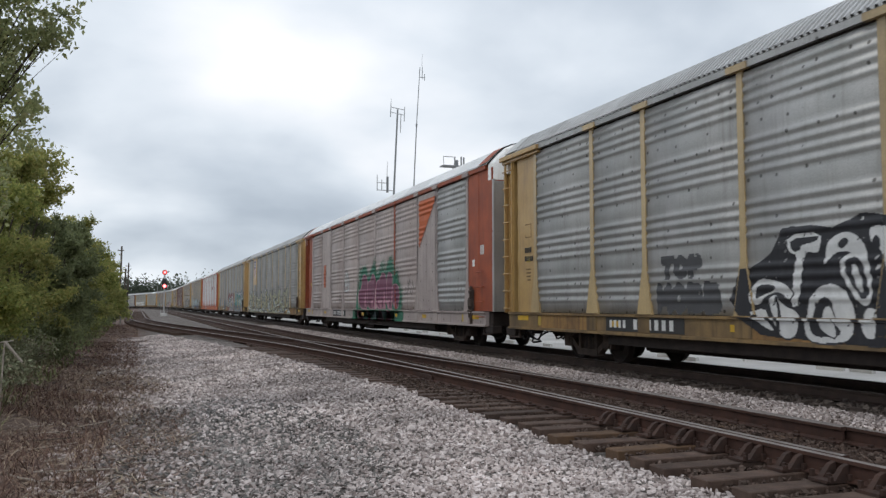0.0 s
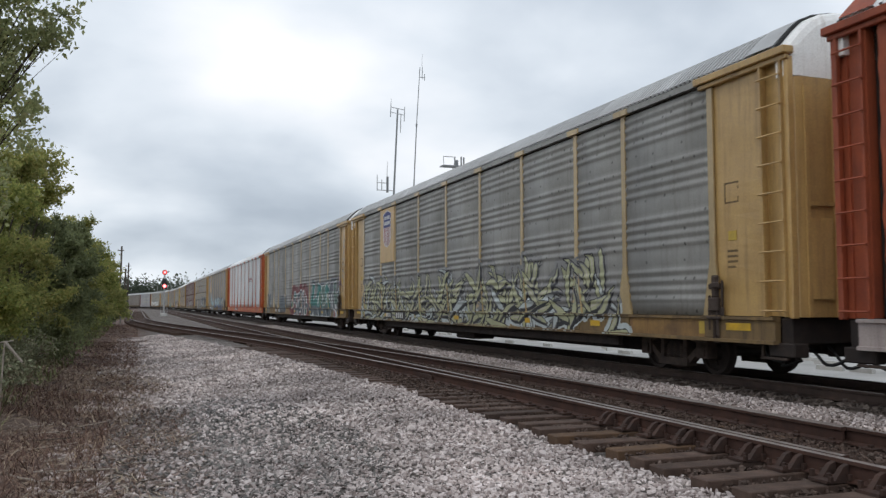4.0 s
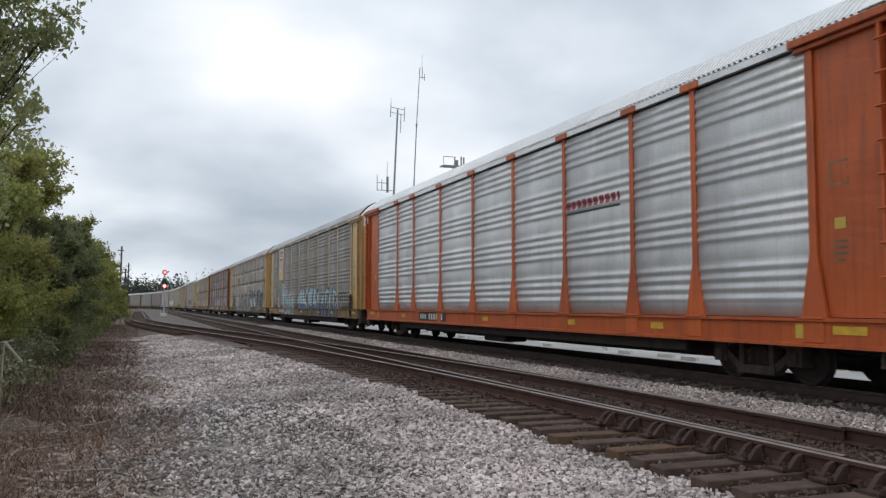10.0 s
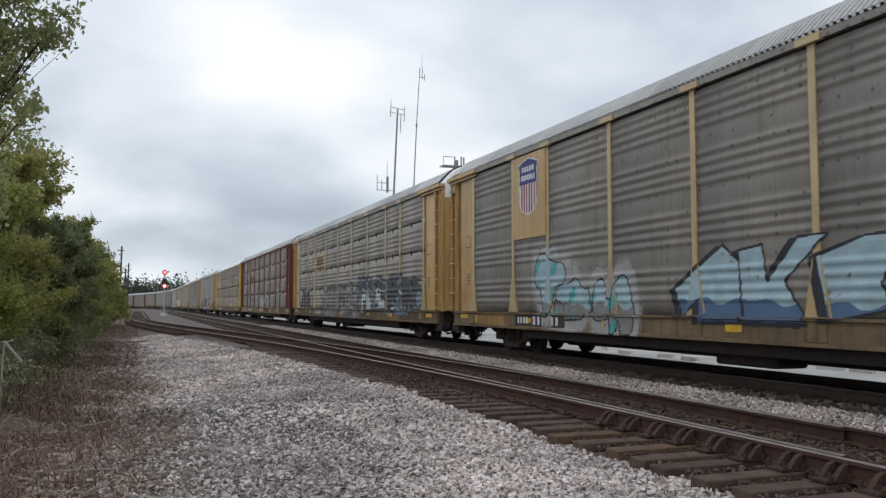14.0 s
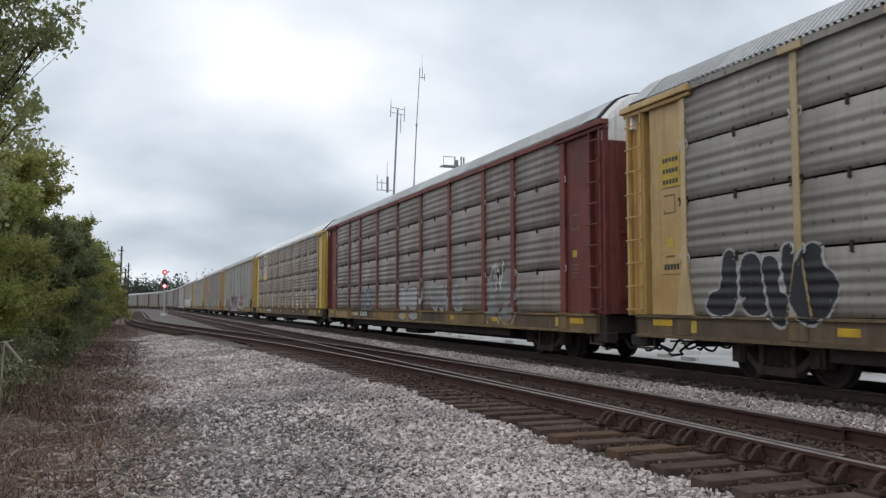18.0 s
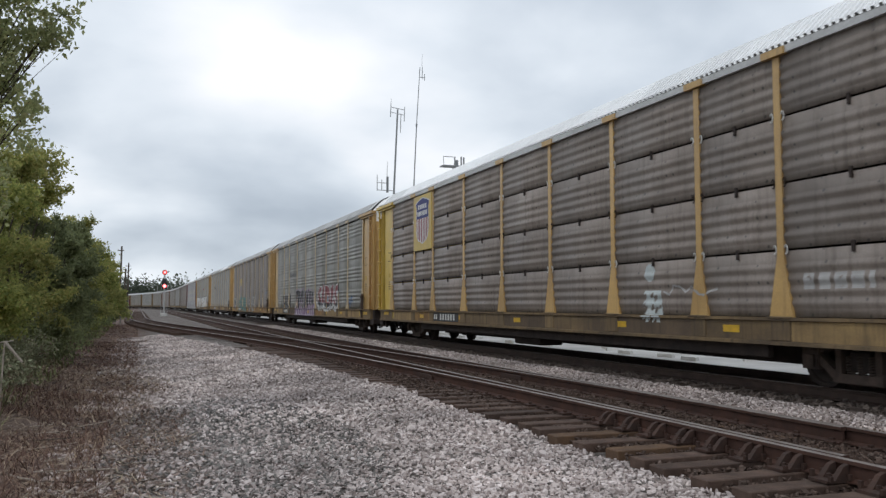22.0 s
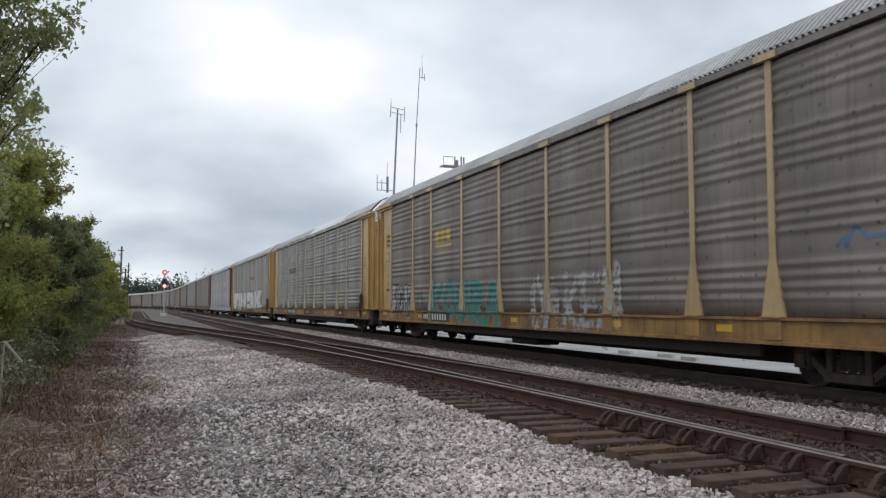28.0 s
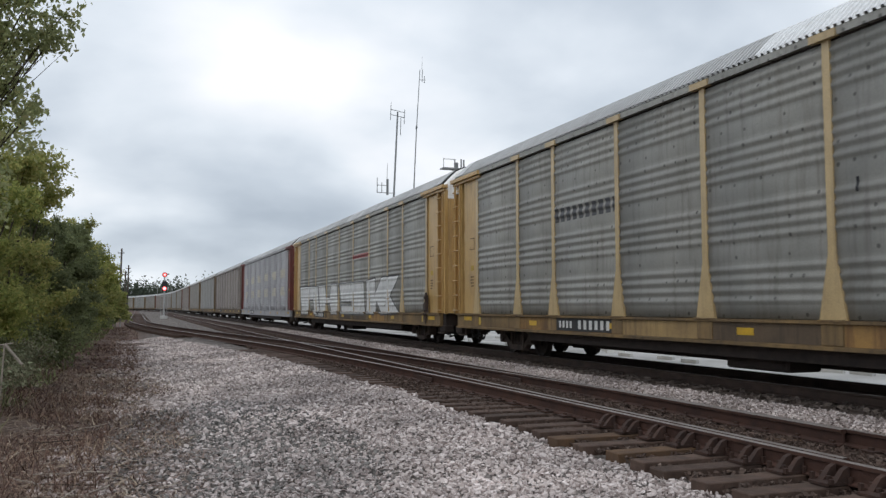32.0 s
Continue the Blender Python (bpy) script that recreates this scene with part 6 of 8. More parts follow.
def sprayed(shapes, line="white", o=0.035, low=None, low_z=1.3, back=None, halo=0.25, cast=None, by=(-0.12, -0.05), seed=1, rim=None, pad=0.6, mottle=None):
    """Shapes laid one over the other, each filled and edged, over a cloud and a cast edge."""
    shapes = [(f, [(a + pad, b) for a, b in p]) for f, p in shapes]

    def colour(u, v):
        wob = 0.008 * lumpy(u, v, seed, 0.3)
        mist = np.random.default_rng(seed).uniform(-1, 1, u.shape)
        c = np.full(u.shape, -1)
        us = u[0]
        for stage in ("back", "cast", "rim", "body"):
            if stage != "body" and not {"back": back, "cast": cast, "rim": rim}[stage]:
                continue
            for fill, pts in shapes:
                if stage == "cast":
                    pts = [(a + by[0], b + by[1]) for a, b in pts]
                reach = halo + 0.4 if stage == "back" else 0.15
                i0, i1 = np.searchsorted(us, min(p[0] for p in pts) - reach), np.searchsorted(us, max(p[0] for p in pts) + reach)
                if i1 <= i0:
                    continue
                uu, vv = u[:, i0:i1], v[:, i0:i1]
                b = c[:, i0:i1]
                d = seg_dist(uu, vv, list(zip(pts, pts[1:] + pts[:1]))) + wob[:, i0:i1]
                hit = inside(uu, vv, pts)
                if stage == "back":
                    b = np.where(hit | (d + 0.45 * halo * mist[:, i0:i1] < halo * (1 + 0.6 * lumpy(uu, vv, seed + 2, 0.8))), num(back), b)
                elif stage == "cast":
                    b = np.where(hit | (d < o), num(cast), b)
                elif stage == "rim":
                    b = np.where(d < o + 0.035, num(rim), b)
                else:
                    body = np.full(uu.shape, num(fill))
                    if low and fill not in ("white", "black", "red"):
                        body = np.where(vv < low_z + 0.14 * lumpy(uu, vv, seed + 4), num(low), body)
                    if mottle and fill not in ("white", "black"):
                        body = np.where(lumpy(uu, vv, seed + 9, 0.3) > 0.35, num(mottle), body)
                    b = np.where(hit, body, b)
                    if fill not in ("white", "pink", "rose", "black") or line != "white":
                        b = np.where(d < o, num(line), b)
                c[:, i0:i1] = b
        return c

    return colour


def stroke_piece(lines, ink, w=0.02):
    """Loose sprayed lines: each a run of points."""
    segs = [sg for ln in lines for sg in zip(ln[:-1], ln[1:])]
    return lambda u, v: np.where(seg_dist(u, v, segs) + 0.006 * lumpy(u, v, 3, 0.15) < w, num(ink), -1)


TEAL_PIECE = [
    glyph("teal", 0, 0.00, 0.66, 2.83, 1.84, [(5,20), (10,19), (7,10), (13,12), (15,8), (20,0), (4,0), (0,4), (1,8), (4,14)]),
    glyph("white", 0, 0.82, 0.66, 0.50, 0.25, [(13,20), (20,0), (0,0)]),
    glyph("teal", 0, 1.87, 0.66, 1.78, 1.86, [(4,20), (14,18), (15,9), (20,4), (19,0), (11,0), (2,9), (0,12)]),
    glyph("white", 0, 2.19, 1.30, 0.39, 0.57, [(12,20), (20,8), (9,0), (0,8)]),
    glyph("moss", 0, 3.11, 0.66, 1.75, 1.75, [(2,19), (8,19), (12,20), (11,16), (11,13), (14,12), (14,9), (17,5), (20,0), (6,0), (6,4), (1,10), (0,16)]),
    glyph("white", 0, 3.40, 1.50, 0.28, 0.41, [(9,20), (20,8), (6,0), (0,16)]),
    glyph("white", 0, 3.59, 1.23, 0.37, 0.20, [(20,20), (18,0), (0,0)]),
    glyph("teal", 0, 3.99, 0.66, 1.69, 1.80, [(3,19), (10,20), (10,18), (15,16), (10,12), (14,10), (20,5), (20,0), (11,0), (6,4), (3,10), (1,13), (0,16)]),
    glyph("white", 1, 4.35, 1.31, 0.55, 0.65, [(0,20), (8,17), (20,2), (16,0), (2,10)]),
    glyph("slate", 0, 4.73, 1.11, 1.31, 1.37, [(4,16), (11,19), (20,20), (20,11), (16,11), (19,0), (15,3), (9,6), (9,10), (0,9), (7,15)]),
    glyph("white", 0, 5.59, 1.11, 0.40, 0.72, [(0,20), (8,20), (20,0), (9,6)]),
    glyph("moss", 0, 6.06, 1.03, 1.09, 1.48, [(0,18), (13,20), (11,11), (20,12), (20,4), (15,3), (14,0), (5,4), (4,10), (0,14)]),
    glyph("white", 0, 6.34, 0.66, 0.95, 0.67, [(0,18), (6,20), (20,0), (15,0)]),
    glyph("red", 0, 6.40, 0.66, 0.48, 0.38, [(2,20), (9,19), (20,0), (8,0), (0,9)]),
    glyph("slate", 1, 7.14, 1.24, 0.45, 0.85, [(0,20), (13,20), (20,14), (16,6), (5,3), (8,0), (0,1)]),
    glyph("red", 1, 7.25, 1.15, 0.53, 0.30, [(3,20), (20,14), (14,0), (5,0), (0,9)]),
]

SLATE_PIECE = [
    glyph("teal", 0, 0.00, 1.04, 0.72, 0.63, [(11,20), (20,10), (16,0), (0,5)]),
    glyph("slate", 0, 0.77, 1.16, 1.28, 1.01, [(2,18), (12,20), (13,16), (18,16), (19,11), (12,11), (20,2), (12,2), (6,7), (1,0), (0,13)]),
    glyph("teal", 0, 1.07, 1.73, 0.73, 0.41, [(0,19), (12,20), (13,11), (20,1), (2,0)]),
    glyph("slate", 0, 1.98, 1.50, 1.67, 0.72, [(0,13), (8,14), (17,20), (20,18), (19,6), (13,3), (11,8), (6,2), (1,0), (3,7)]),
    glyph("slate", 0, 1.27, 0.66, 2.36, 0.97, [(1,8), (9,17), (19,20), (20,14), (18,8), (20,4), (16,4), (17,0), (11,0), (9,6), (6,0), (0,0)]),
    glyph("white", 0, 1.52, 1.07, 0.45, 0.27, [(0,16), (20,20), (8,0)]),
    glyph("white", 0, 2.21, 1.05, 0.34, 0.39, [(3,17), (20,20), (0,0)]),
    glyph("slate", 0, 3.44, 0.66, 1.40, 1.53, [(3,18), (13,20), (13,18), (9,12), (15,14), (20,18), (19,14), (12,9), (17,5), (19,0), (14,0), (8,6), (9,0), (3,0), (0,4), (5,9)]),
    glyph("moss", 0, 3.75, 1.71, 0.53, 0.42, [(0,13), (20,20), (10,10), (2,0)]),
    glyph("slate", 0, 4.50, 0.67, 1.06, 1.19, [(7,18), (11,20), (16,14), (10,13), (20,11), (20,8), (16,1), (8,0), (4,3), (4,8), (0,10), (6,14)]),
    glyph("teal", 0, 5.04, 1.46, 0.23, 0.24, [(1,20), (20,4), (0,0)]),
    glyph("moss", 0, 4.73, 0.70, 0.71, 0.40, [(1,17), (20,20), (17,2), (6,0), (0,7)]),
]

ICE_PIECE = [
    glyph("ice", 0, 0.00, 0.98, 1.79, 1.33, [(0,9), (15,20), (20,15), (20,0), (8,0), (8,6), (2,1)]),
    glyph("ice", 0, 1.74, 0.98, 1.92, 1.34, [(0,18), (6,19), (7,10), (14,20), (20,20), (11,10), (16,0), (1,0)]),
    glyph("ice", 0, 3.44, 1.04, 1.54, 1.21, [(0,16), (12,20), (20,20), (15,9), (17,3), (3,0)]),
    glyph("ice", 0, 4.90, 1.03, 1.15, 1.23, [(1,8), (6,20), (16,18), (12,10), (20,8), (17,0), (6,0), (0,5)]),
    glyph("ice", 0, 6.23, 0.66, 0.51, 1.61, [(1,15), (15,20), (18,4), (20,0), (0,0)]),
    glyph("ice", 0, 6.74, 0.66, 1.16, 1.49, [(0,6), (9,11), (10,19), (13,20), (13,14), (20,17), (19,0), (13,0), (14,9), (1,4)]),
    glyph("ice", 0, 8.21, 0.66, 0.41, 1.60, [(3,17), (20,20), (16,5), (16,0), (0,0)]),
    glyph("ice", 0, 8.62, 1.87, 0.66, 0.26, [(0,20), (20,19), (20,1), (0,0)]),
    glyph("ice", 0, 8.56, 1.05, 0.67, 0.48, [(0,9), (20,20), (20,13), (0,0)]),
    glyph("ice", 0, 9.24, 0.67, 0.37, 1.58, [(4,20), (20,18), (17,0), (0,0)]),
    glyph("ice", 0, 10.01, 0.69, 0.41, 1.58, [(2,17), (20,20), (17,0), (0,0)]),
    glyph("ice", 0, 10.43, 1.51, 0.58, 0.60, [(0,20), (20,12), (19,3), (12,0), (13,7), (0,11)]),
    glyph("ice", 0, 10.40, 1.06, 0.67, 0.54, [(0,7), (20,20), (20,9), (0,0)]),
    glyph("ice", 0, 10.98, 0.71, 0.34, 1.11, [(5,17), (20,20), (17,0), (0,0)]),
]

AQUA_PIECE = [
    glyph("ice", 2, 0.00, 0.99, 1.68, 1.63, [(1,17), (6,20), (12,16), (19,16), (20,10), (13,9), (11,0), (5,0), (5,8), (0,10)]),
    glyph("ice", 1, 1.09, 0.91, 1.74, 1.02, [(1,16), (9,17), (12,20), (16,14), (19,15), (20,1), (0,0)]),
    glyph("grey", 1, 1.04, 0.94, 0.50, 0.47, [(1,20), (19,17), (20,0), (0,0)]),
    glyph("ice", 2, 2.83, 0.91, 0.99, 0.98, [(1,16), (9,20), (13,15), (11,11), (20,9), (17,1), (0,0)]),
    glyph("ice", 1, 3.62, 0.66, 0.97, 1.29, [(1,15), (9,20), (15,17), (20,0), (8,0), (7,6), (5,0), (0,0)]),
]

PLUM_PIECE = [
    glyph("plum", 2, 0.00, 1.11, 1.76, 1.52, [(0,9), (8,13), (8,18), (13,20), (18,18), (19,13), (20,12), (20,0), (4,0)]),
    glyph("plum", 2, 1.67, 1.12, 1.33, 1.45, [(0,16), (8,16), (10,20), (17,20), (20,16), (20,7), (19,0), (1,0), (0,8)]),
    glyph("plum", 2, 3.02, 1.13, 1.64, 1.44, [(0,16), (7,16), (10,20), (16,20), (19,16), (20,7), (15,0), (0,0)]),
    glyph("plum", 2, 4.63, 1.13, 0.90, 1.46, [(0,17), (6,20), (15,19), (17,15), (17,6), (20,0), (2,0), (0,8)]),
    glyph("plum", 2, 5.40, 1.15, 0.98, 0.93, [(0,20), (13,20), (18,16), (20,11), (16,1), (11,0), (3,5), (0,12)]),
    glyph("pink", 0, 1.08, 1.11, 0.38, 0.75, [(0,0), (12,20), (20,0)]),
    glyph("pink", 0, 2.22, 1.12, 0.47, 0.38, [(0,16), (20,20), (8,0)]),
    glyph("pink", 0, 2.85, 1.13, 0.33, 0.62, [(0,0), (10,20), (20,0)]),
    glyph("pink", 0, 3.37, 1.14, 0.59, 0.33, [(0,20), (20,20), (13,0)]),
    glyph("pink", 0, 4.11, 1.14, 0.32, 0.68, [(0,0), (11,20), (20,0)]),
    glyph("pink", 0, 4.53, 1.13, 0.53, 0.34, [(0,19), (20,20), (11,0)]),
    glyph("pink", 0, 5.21, 1.12, 0.28, 0.71, [(0,0), (10,20), (20,0)]),
    glyph("pink", 0, 5.64, 1.15, 0.32, 0.23, [(0,16), (20,20), (19,0)]),
    glyph("rose", 0, 0.06, 0.66, 1.30, 0.35, [(0,19), (12,20), (20,0), (4,0)]),
    glyph("rose", 0, 1.66, 0.66, 0.80, 0.37, [(0,20), (8,20), (20,0), (13,0)]),
    glyph("rose", 0, 3.58, 0.66, 0.86, 0.37, [(3,20), (9,20), (20,0), (0,0)]),
    glyph("rose", 0, 4.76, 0.66, 0.89, 0.39, [(3,20), (7,20), (20,0), (0,0)]),
]

JET_PIECE = [
    glyph("black", 2, 0.00, 1.08, 0.91, 1.18, [(0,0), (2,7), (10,8), (10,17), (14,20), (19,18), (20,0)]),
    glyph("black", 2, 0.90, 1.09, 0.71, 1.07, [(0,18), (8,20), (15,18), (17,7), (20,0), (0,0)]),
    glyph("black", 2, 1.39, 0.90, 0.71, 1.20, [(0,19), (9,20), (14,16), (12,10), (20,9), (19,0), (8,1), (4,9)]),
    glyph("black", 2, 1.84, 0.94, 1.21, 1.30, [(0,20), (6,20), (5,14), (9,20), (15,19), (14,15), (20,11), (19,6), (13,0), (8,1), (4,5), (1,10)]),
]

RED_PIECE = [
    glyph("oxblood", 1, 0.00, 1.11, 1.43, 1.21, [(8,16), (15,20), (20,19), (19,15), (13,14), (13,11), (19,9), (20,5), (14,0), (7,4), (1,7), (0,11), (7,6), (10,8), (6,12)]),
    glyph("oxblood", 1, 1.38, 1.12, 0.99, 1.33, [(1,5), (7,18), (14,20), (15,16), (12,7), (20,4), (17,0), (11,5), (3,0), (0,2)]),
    glyph("oxblood", 1, 2.08, 1.14, 1.45, 1.20, [(1,15), (5,20), (14,19), (19,14), (20,5), (18,0), (5,0), (0,4), (4,6), (4,13)]),
    glyph("steel", 1, 2.80, 1.39, 0.44, 0.40, [(1,20), (17,19), (20,6), (0,0)]),
    glyph("oxblood", 1, 3.53, 1.15, 0.90, 1.29, [(0,14), (15,20), (17,16), (20,10), (13,8), (13,3), (4,0), (1,3), (6,10), (3,12)]),
    glyph("oxblood", 1, 4.08, 1.16, 1.37, 1.19, [(6,12), (12,19), (19,20), (20,17), (19,13), (14,14), (12,11), (18,9), (20,4), (16,0), (10,0), (0,7), (6,7), (11,4), (13,6), (7,10)]),
]

MINK_PIECE = [
    glyph("black", 0, 0.00, 1.04, 1.50, 1.18, [(0,19), (9,20), (20,18), (11,0), (6,0), (9,14), (4,7)]),
    glyph("black", 0, 1.00, 1.07, 1.46, 1.20, [(0,0), (9,17), (17,20), (20,17), (18,5), (13,6), (14,11), (7,6)]),
    glyph("black", 0, 2.57, 1.09, 1.53, 1.09, [(0,2), (6,18), (12,19), (8,6), (14,18), (20,20), (16,2), (11,0), (12,6), (6,0)]),
    glyph("black", 0, 4.06, 1.11, 0.86, 1.01, [(0,19), (20,20), (11,5), (15,0), (3,6), (6,14)]),
    glyph("black", 0, 4.84, 1.28, 0.80, 0.80, [(2,20), (20,18), (9,10), (19,5), (12,0), (0,3)]),
]

CHALK_PIECE = [
    glyph("chalk", 1, 0.00, 1.08, 1.03, 0.90, [(0,15), (6,20), (17,18), (20,10), (19,0), (2,0), (1,6)]),
    glyph("chalk", 1, 0.95, 1.09, 1.38, 0.85, [(0,19), (13,20), (20,19), (18,10), (19,0), (1,0)]),
    glyph("chalk", 1, 2.33, 1.27, 0.60, 0.68, [(0,17), (13,20), (20,16), (16,2), (13,0), (3,1)]),
    glyph("chalk", 1, 0.05, 0.71, 1.03, 0.30, [(0,19), (20,20), (18,1), (5,0)]),
    glyph("chalk", 1, 1.24, 0.73, 1.31, 0.30, [(0,19), (20,20), (18,1), (3,0)]),
]

MIST_PIECE = [
    glyph("grey", 1, 0.00, 1.12, 0.98, 0.87, [(0,15), (2,18), (13,20), (20,16), (18,0), (7,0), (4,11)]),
    glyph("grey", 1, 0.96, 1.12, 0.60, 0.83, [(0,17), (11,20), (20,16), (17,0), (0,0)]),
    glyph("grey", 1, 1.56, 1.13, 0.41, 0.83, [(0,17), (12,20), (20,17), (17,0), (4,0)]),
    glyph("grey", 1, 2.27, 1.11, 0.86, 0.85, [(0,18), (7,20), (12,16), (11,9), (17,8), (20,5), (18,0), (2,0)]),
]

BLOCK_PIECE = [
    glyph("chalk", 0, 0.00, 0.98, 0.60, 1.08, [(3,20), (20,20), (18,15), (14,13), (19,8), (16,0), (0,0)]),
    glyph("chalk", 0, 0.56, 1.01, 0.24, 1.04, [(7,20), (20,20), (14,0), (0,0)]),
    glyph("chalk", 1, 0.84, 1.03, 0.61, 1.00, [(1,16), (11,20), (20,16), (18,3), (8,0), (0,3)]),
    glyph("dark", 1, 1.02, 1.28, 0.19, 0.47, [(0,20), (20,20), (16,0), (0,0)]),
    glyph("chalk", 0, 1.46, 1.02, 0.53, 1.03, [(0,0), (7,19), (16,20), (20,12), (18,0), (12,0), (11,7), (6,0)]),
    glyph("chalk", 0, 1.96, 0.87, 0.51, 1.12, [(3,20), (20,20), (17,15), (10,15), (15,11), (9,7), (16,0), (0,0)]),
]

WHITE_WORD = [
    glyph("white", 0, 0.00, 0.88, 5.88, 1.64, [(0,20), (18,19), (20,0), (15,0), (14,10), (10,10), (10,0), (2,0)]),
    glyph("white", 0, 5.53, 0.92, 4.78, 1.55, [(0,20), (7,20), (8,12), (12,11), (13,20), (19,20), (20,0), (14,0), (12,7), (8,7), (7,0), (2,0)]),
    glyph("white", 0, 10.49, 0.95, 5.04, 1.49, [(0,20), (19,20), (20,0), (2,0), (2,6), (11,6), (11,8), (2,8)]),
    glyph("white", 0, 15.72, 0.97, 4.93, 1.55, [(0,19), (6,20), (6,12), (10,20), (20,20), (15,10), (20,1), (10,0), (7,7), (6,0), (1,0)]),
]

INK_BACK = [
    glyph("black", 0, 0.00, 0.78, 4.89, 1.71, [(0,7), (1,12), (2,12), (4,15), (5,19), (7,19), (9,18), (11,20), (15,18), (19,18), (20,1), (12,0), (3,1), (1,4)]),
]

INK_PIECE = [
    glyph("white", 1, 0.89, 1.22, 0.73, 1.14, [(0,20), (20,20), (19,15), (16,14), (13,15), (10,14), (7,1), (1,0), (4,10), (6,14), (1,15)]),
    glyph("black", 1, 0.97, 2.10, 0.57, 0.20, [(0,18), (20,20), (19,12), (7,8), (8,1), (2,0)]),
    glyph("white", 2, 0.04, 1.28, 1.00, 0.44, [(0,9), (4,20), (12,18), (18,14), (20,7), (18,2), (14,9), (8,7), (5,0), (1,0)]),
    glyph("black", 2, 0.19, 1.36, 0.54, 0.26, [(0,9), (5,20), (20,15), (5,6), (1,0)]),
    glyph("white", 2, 1.65, 1.26, 0.86, 1.09, [(0,14), (2,18), (10,20), (16,17), (18,14), (20,3), (18,0), (14,0), (6,9), (7,13), (12,14), (4,14), (0,10)]),
    glyph("black", 2, 1.89, 2.08, 0.23, 0.16, [(0,8), (12,20), (20,12), (8,0)]),
    glyph("black", 2, 1.97, 1.35, 0.46, 0.61, [(0,16), (8,20), (15,18), (20,4), (17,0), (12,2)]),
    glyph("white", 1, 2.10, 1.42, 0.26, 0.45, [(0,19), (10,20), (20,3), (12,0)]),
    glyph("white", 1, 0.00, 0.85, 0.70, 0.41, [(0,14), (11,20), (14,9), (20,0), (14,2)]),
    glyph("white", 2, 0.44, 0.71, 0.73, 0.77, [(0,17), (6,20), (9,15), (19,12), (20,4), (13,0), (6,5)]),
    glyph("black", 0, 0.64, 0.87, 0.12, 0.53, [(0,20), (7,20), (20,0), (11,0)]),
    glyph("white", 2, 1.25, 0.71, 0.96, 0.90, [(0,8), (2,16), (8,20), (15,19), (19,13), (20,1), (7,0), (1,1)]),
    glyph("black", 2, 1.38, 0.81, 0.64, 0.58, [(0,12), (6,20), (12,19), (11,9), (20,2), (7,0), (0,2)]),
    glyph("white", 2, 1.52, 0.75, 0.41, 0.57, [(3,16), (8,20), (13,15), (20,0), (0,6)]),
    glyph("white", 2, 2.29, 0.78, 0.31, 0.49, [(0,18), (14,20), (20,15), (18,0), (2,2)]),
    glyph("black", 2, 2.48, 1.08, 0.08, 0.12, [(0,20), (20,14), (9,0)]),
    glyph("white", 1, 2.42, 1.61, 0.53, 0.77, [(0,19), (9,20), (20,17), (18,9), (20,0), (13,1), (9,10), (3,12)]),
    glyph("black", 1, 2.50, 2.02, 0.14, 0.21, [(9,20), (20,13), (14,0), (0,11)]),
    glyph("white", 2, 2.90, 0.80, 0.70, 0.86, [(0,13), (9,20), (19,18), (20,4), (10,0), (0,0)]),
    glyph("black", 2, 3.05, 0.96, 0.40, 0.51, [(0,10), (10,20), (20,15), (18,3), (3,0)]),
    glyph("white", 1, 3.73, 0.82, 0.36, 1.41, [(0,20), (20,20), (15,0), (0,0), (4,13)]),
]

NAVY_PIECE = [
    glyph("night", 0, 0.00, 1.76, 1.31, 0.66, [(2,20), (5,14), (13,19), (18,14), (20,11), (19,2), (11,8), (10,0), (3,0), (0,3), (2,9)]),
    glyph("mist", 1, 0.49, 0.92, 0.90, 0.86, [(0,17), (6,19), (20,20), (20,15), (4,13), (5,5), (12,2), (5,0), (0,3)]),
    glyph("night", 1, 0.64, 1.30, 0.66, 0.26, [(0,13), (20,20), (19,6), (3,0)]),
    glyph("night", 0, 1.48, 1.80, 0.84, 0.62, [(0,13), (5,20), (9,15), (16,19), (18,13), (20,1), (8,0), (5,7), (1,0)]),
    glyph("mist", 0, 1.40, 1.08, 0.68, 0.76, [(3,2), (0,11), (7,20), (12,13), (20,8), (15,1), (10,0)]),
    glyph("night", 0, 2.10, 1.14, 0.45, 0.66, [(6,19), (20,20), (17,9), (15,0), (0,0), (9,10)]),
    glyph("night", 1, 2.73, 1.80, 1.77, 0.62, [(2,15), (5,20), (8,14), (11,17), (13,11), (17,15), (20,8), (20,1), (10,1), (5,7), (0,0), (0,8)]),
    glyph("mist", 1, 2.71, 1.43, 0.87, 0.55, [(3,4), (4,12), (7,20), (11,19), (11,9), (19,13), (20,3), (0,0)]),
    glyph("night", 0, 2.71, 1.16, 0.58, 0.23, [(0,20), (20,20), (20,0), (1,0)]),
    glyph("mist", 0, 3.31, 1.17, 1.00, 0.32, [(0,20), (20,17), (20,1), (1,0)]),
]


def swirl_piece(cu, cv, r):
    """A round tag: white loops edged in black."""
    def colour(u, v):
        d = np.hypot(u - cu, (v - cv)) + 0.05 * np.sin(3 * np.arctan2(v - cv, u - cu))
        turn = np.sin(d / r * 9.5 + np.arctan2(v - cv, u - cu))
        c = np.where((d < r) & (turn > 0.15), num("white"), -1)
        c = np.where((d < r) & (np.abs(turn) < 0.28), num("dark"), c)
        return np.where((d >= r) & (d < r + 0.03), num("black"), c)

    return colour


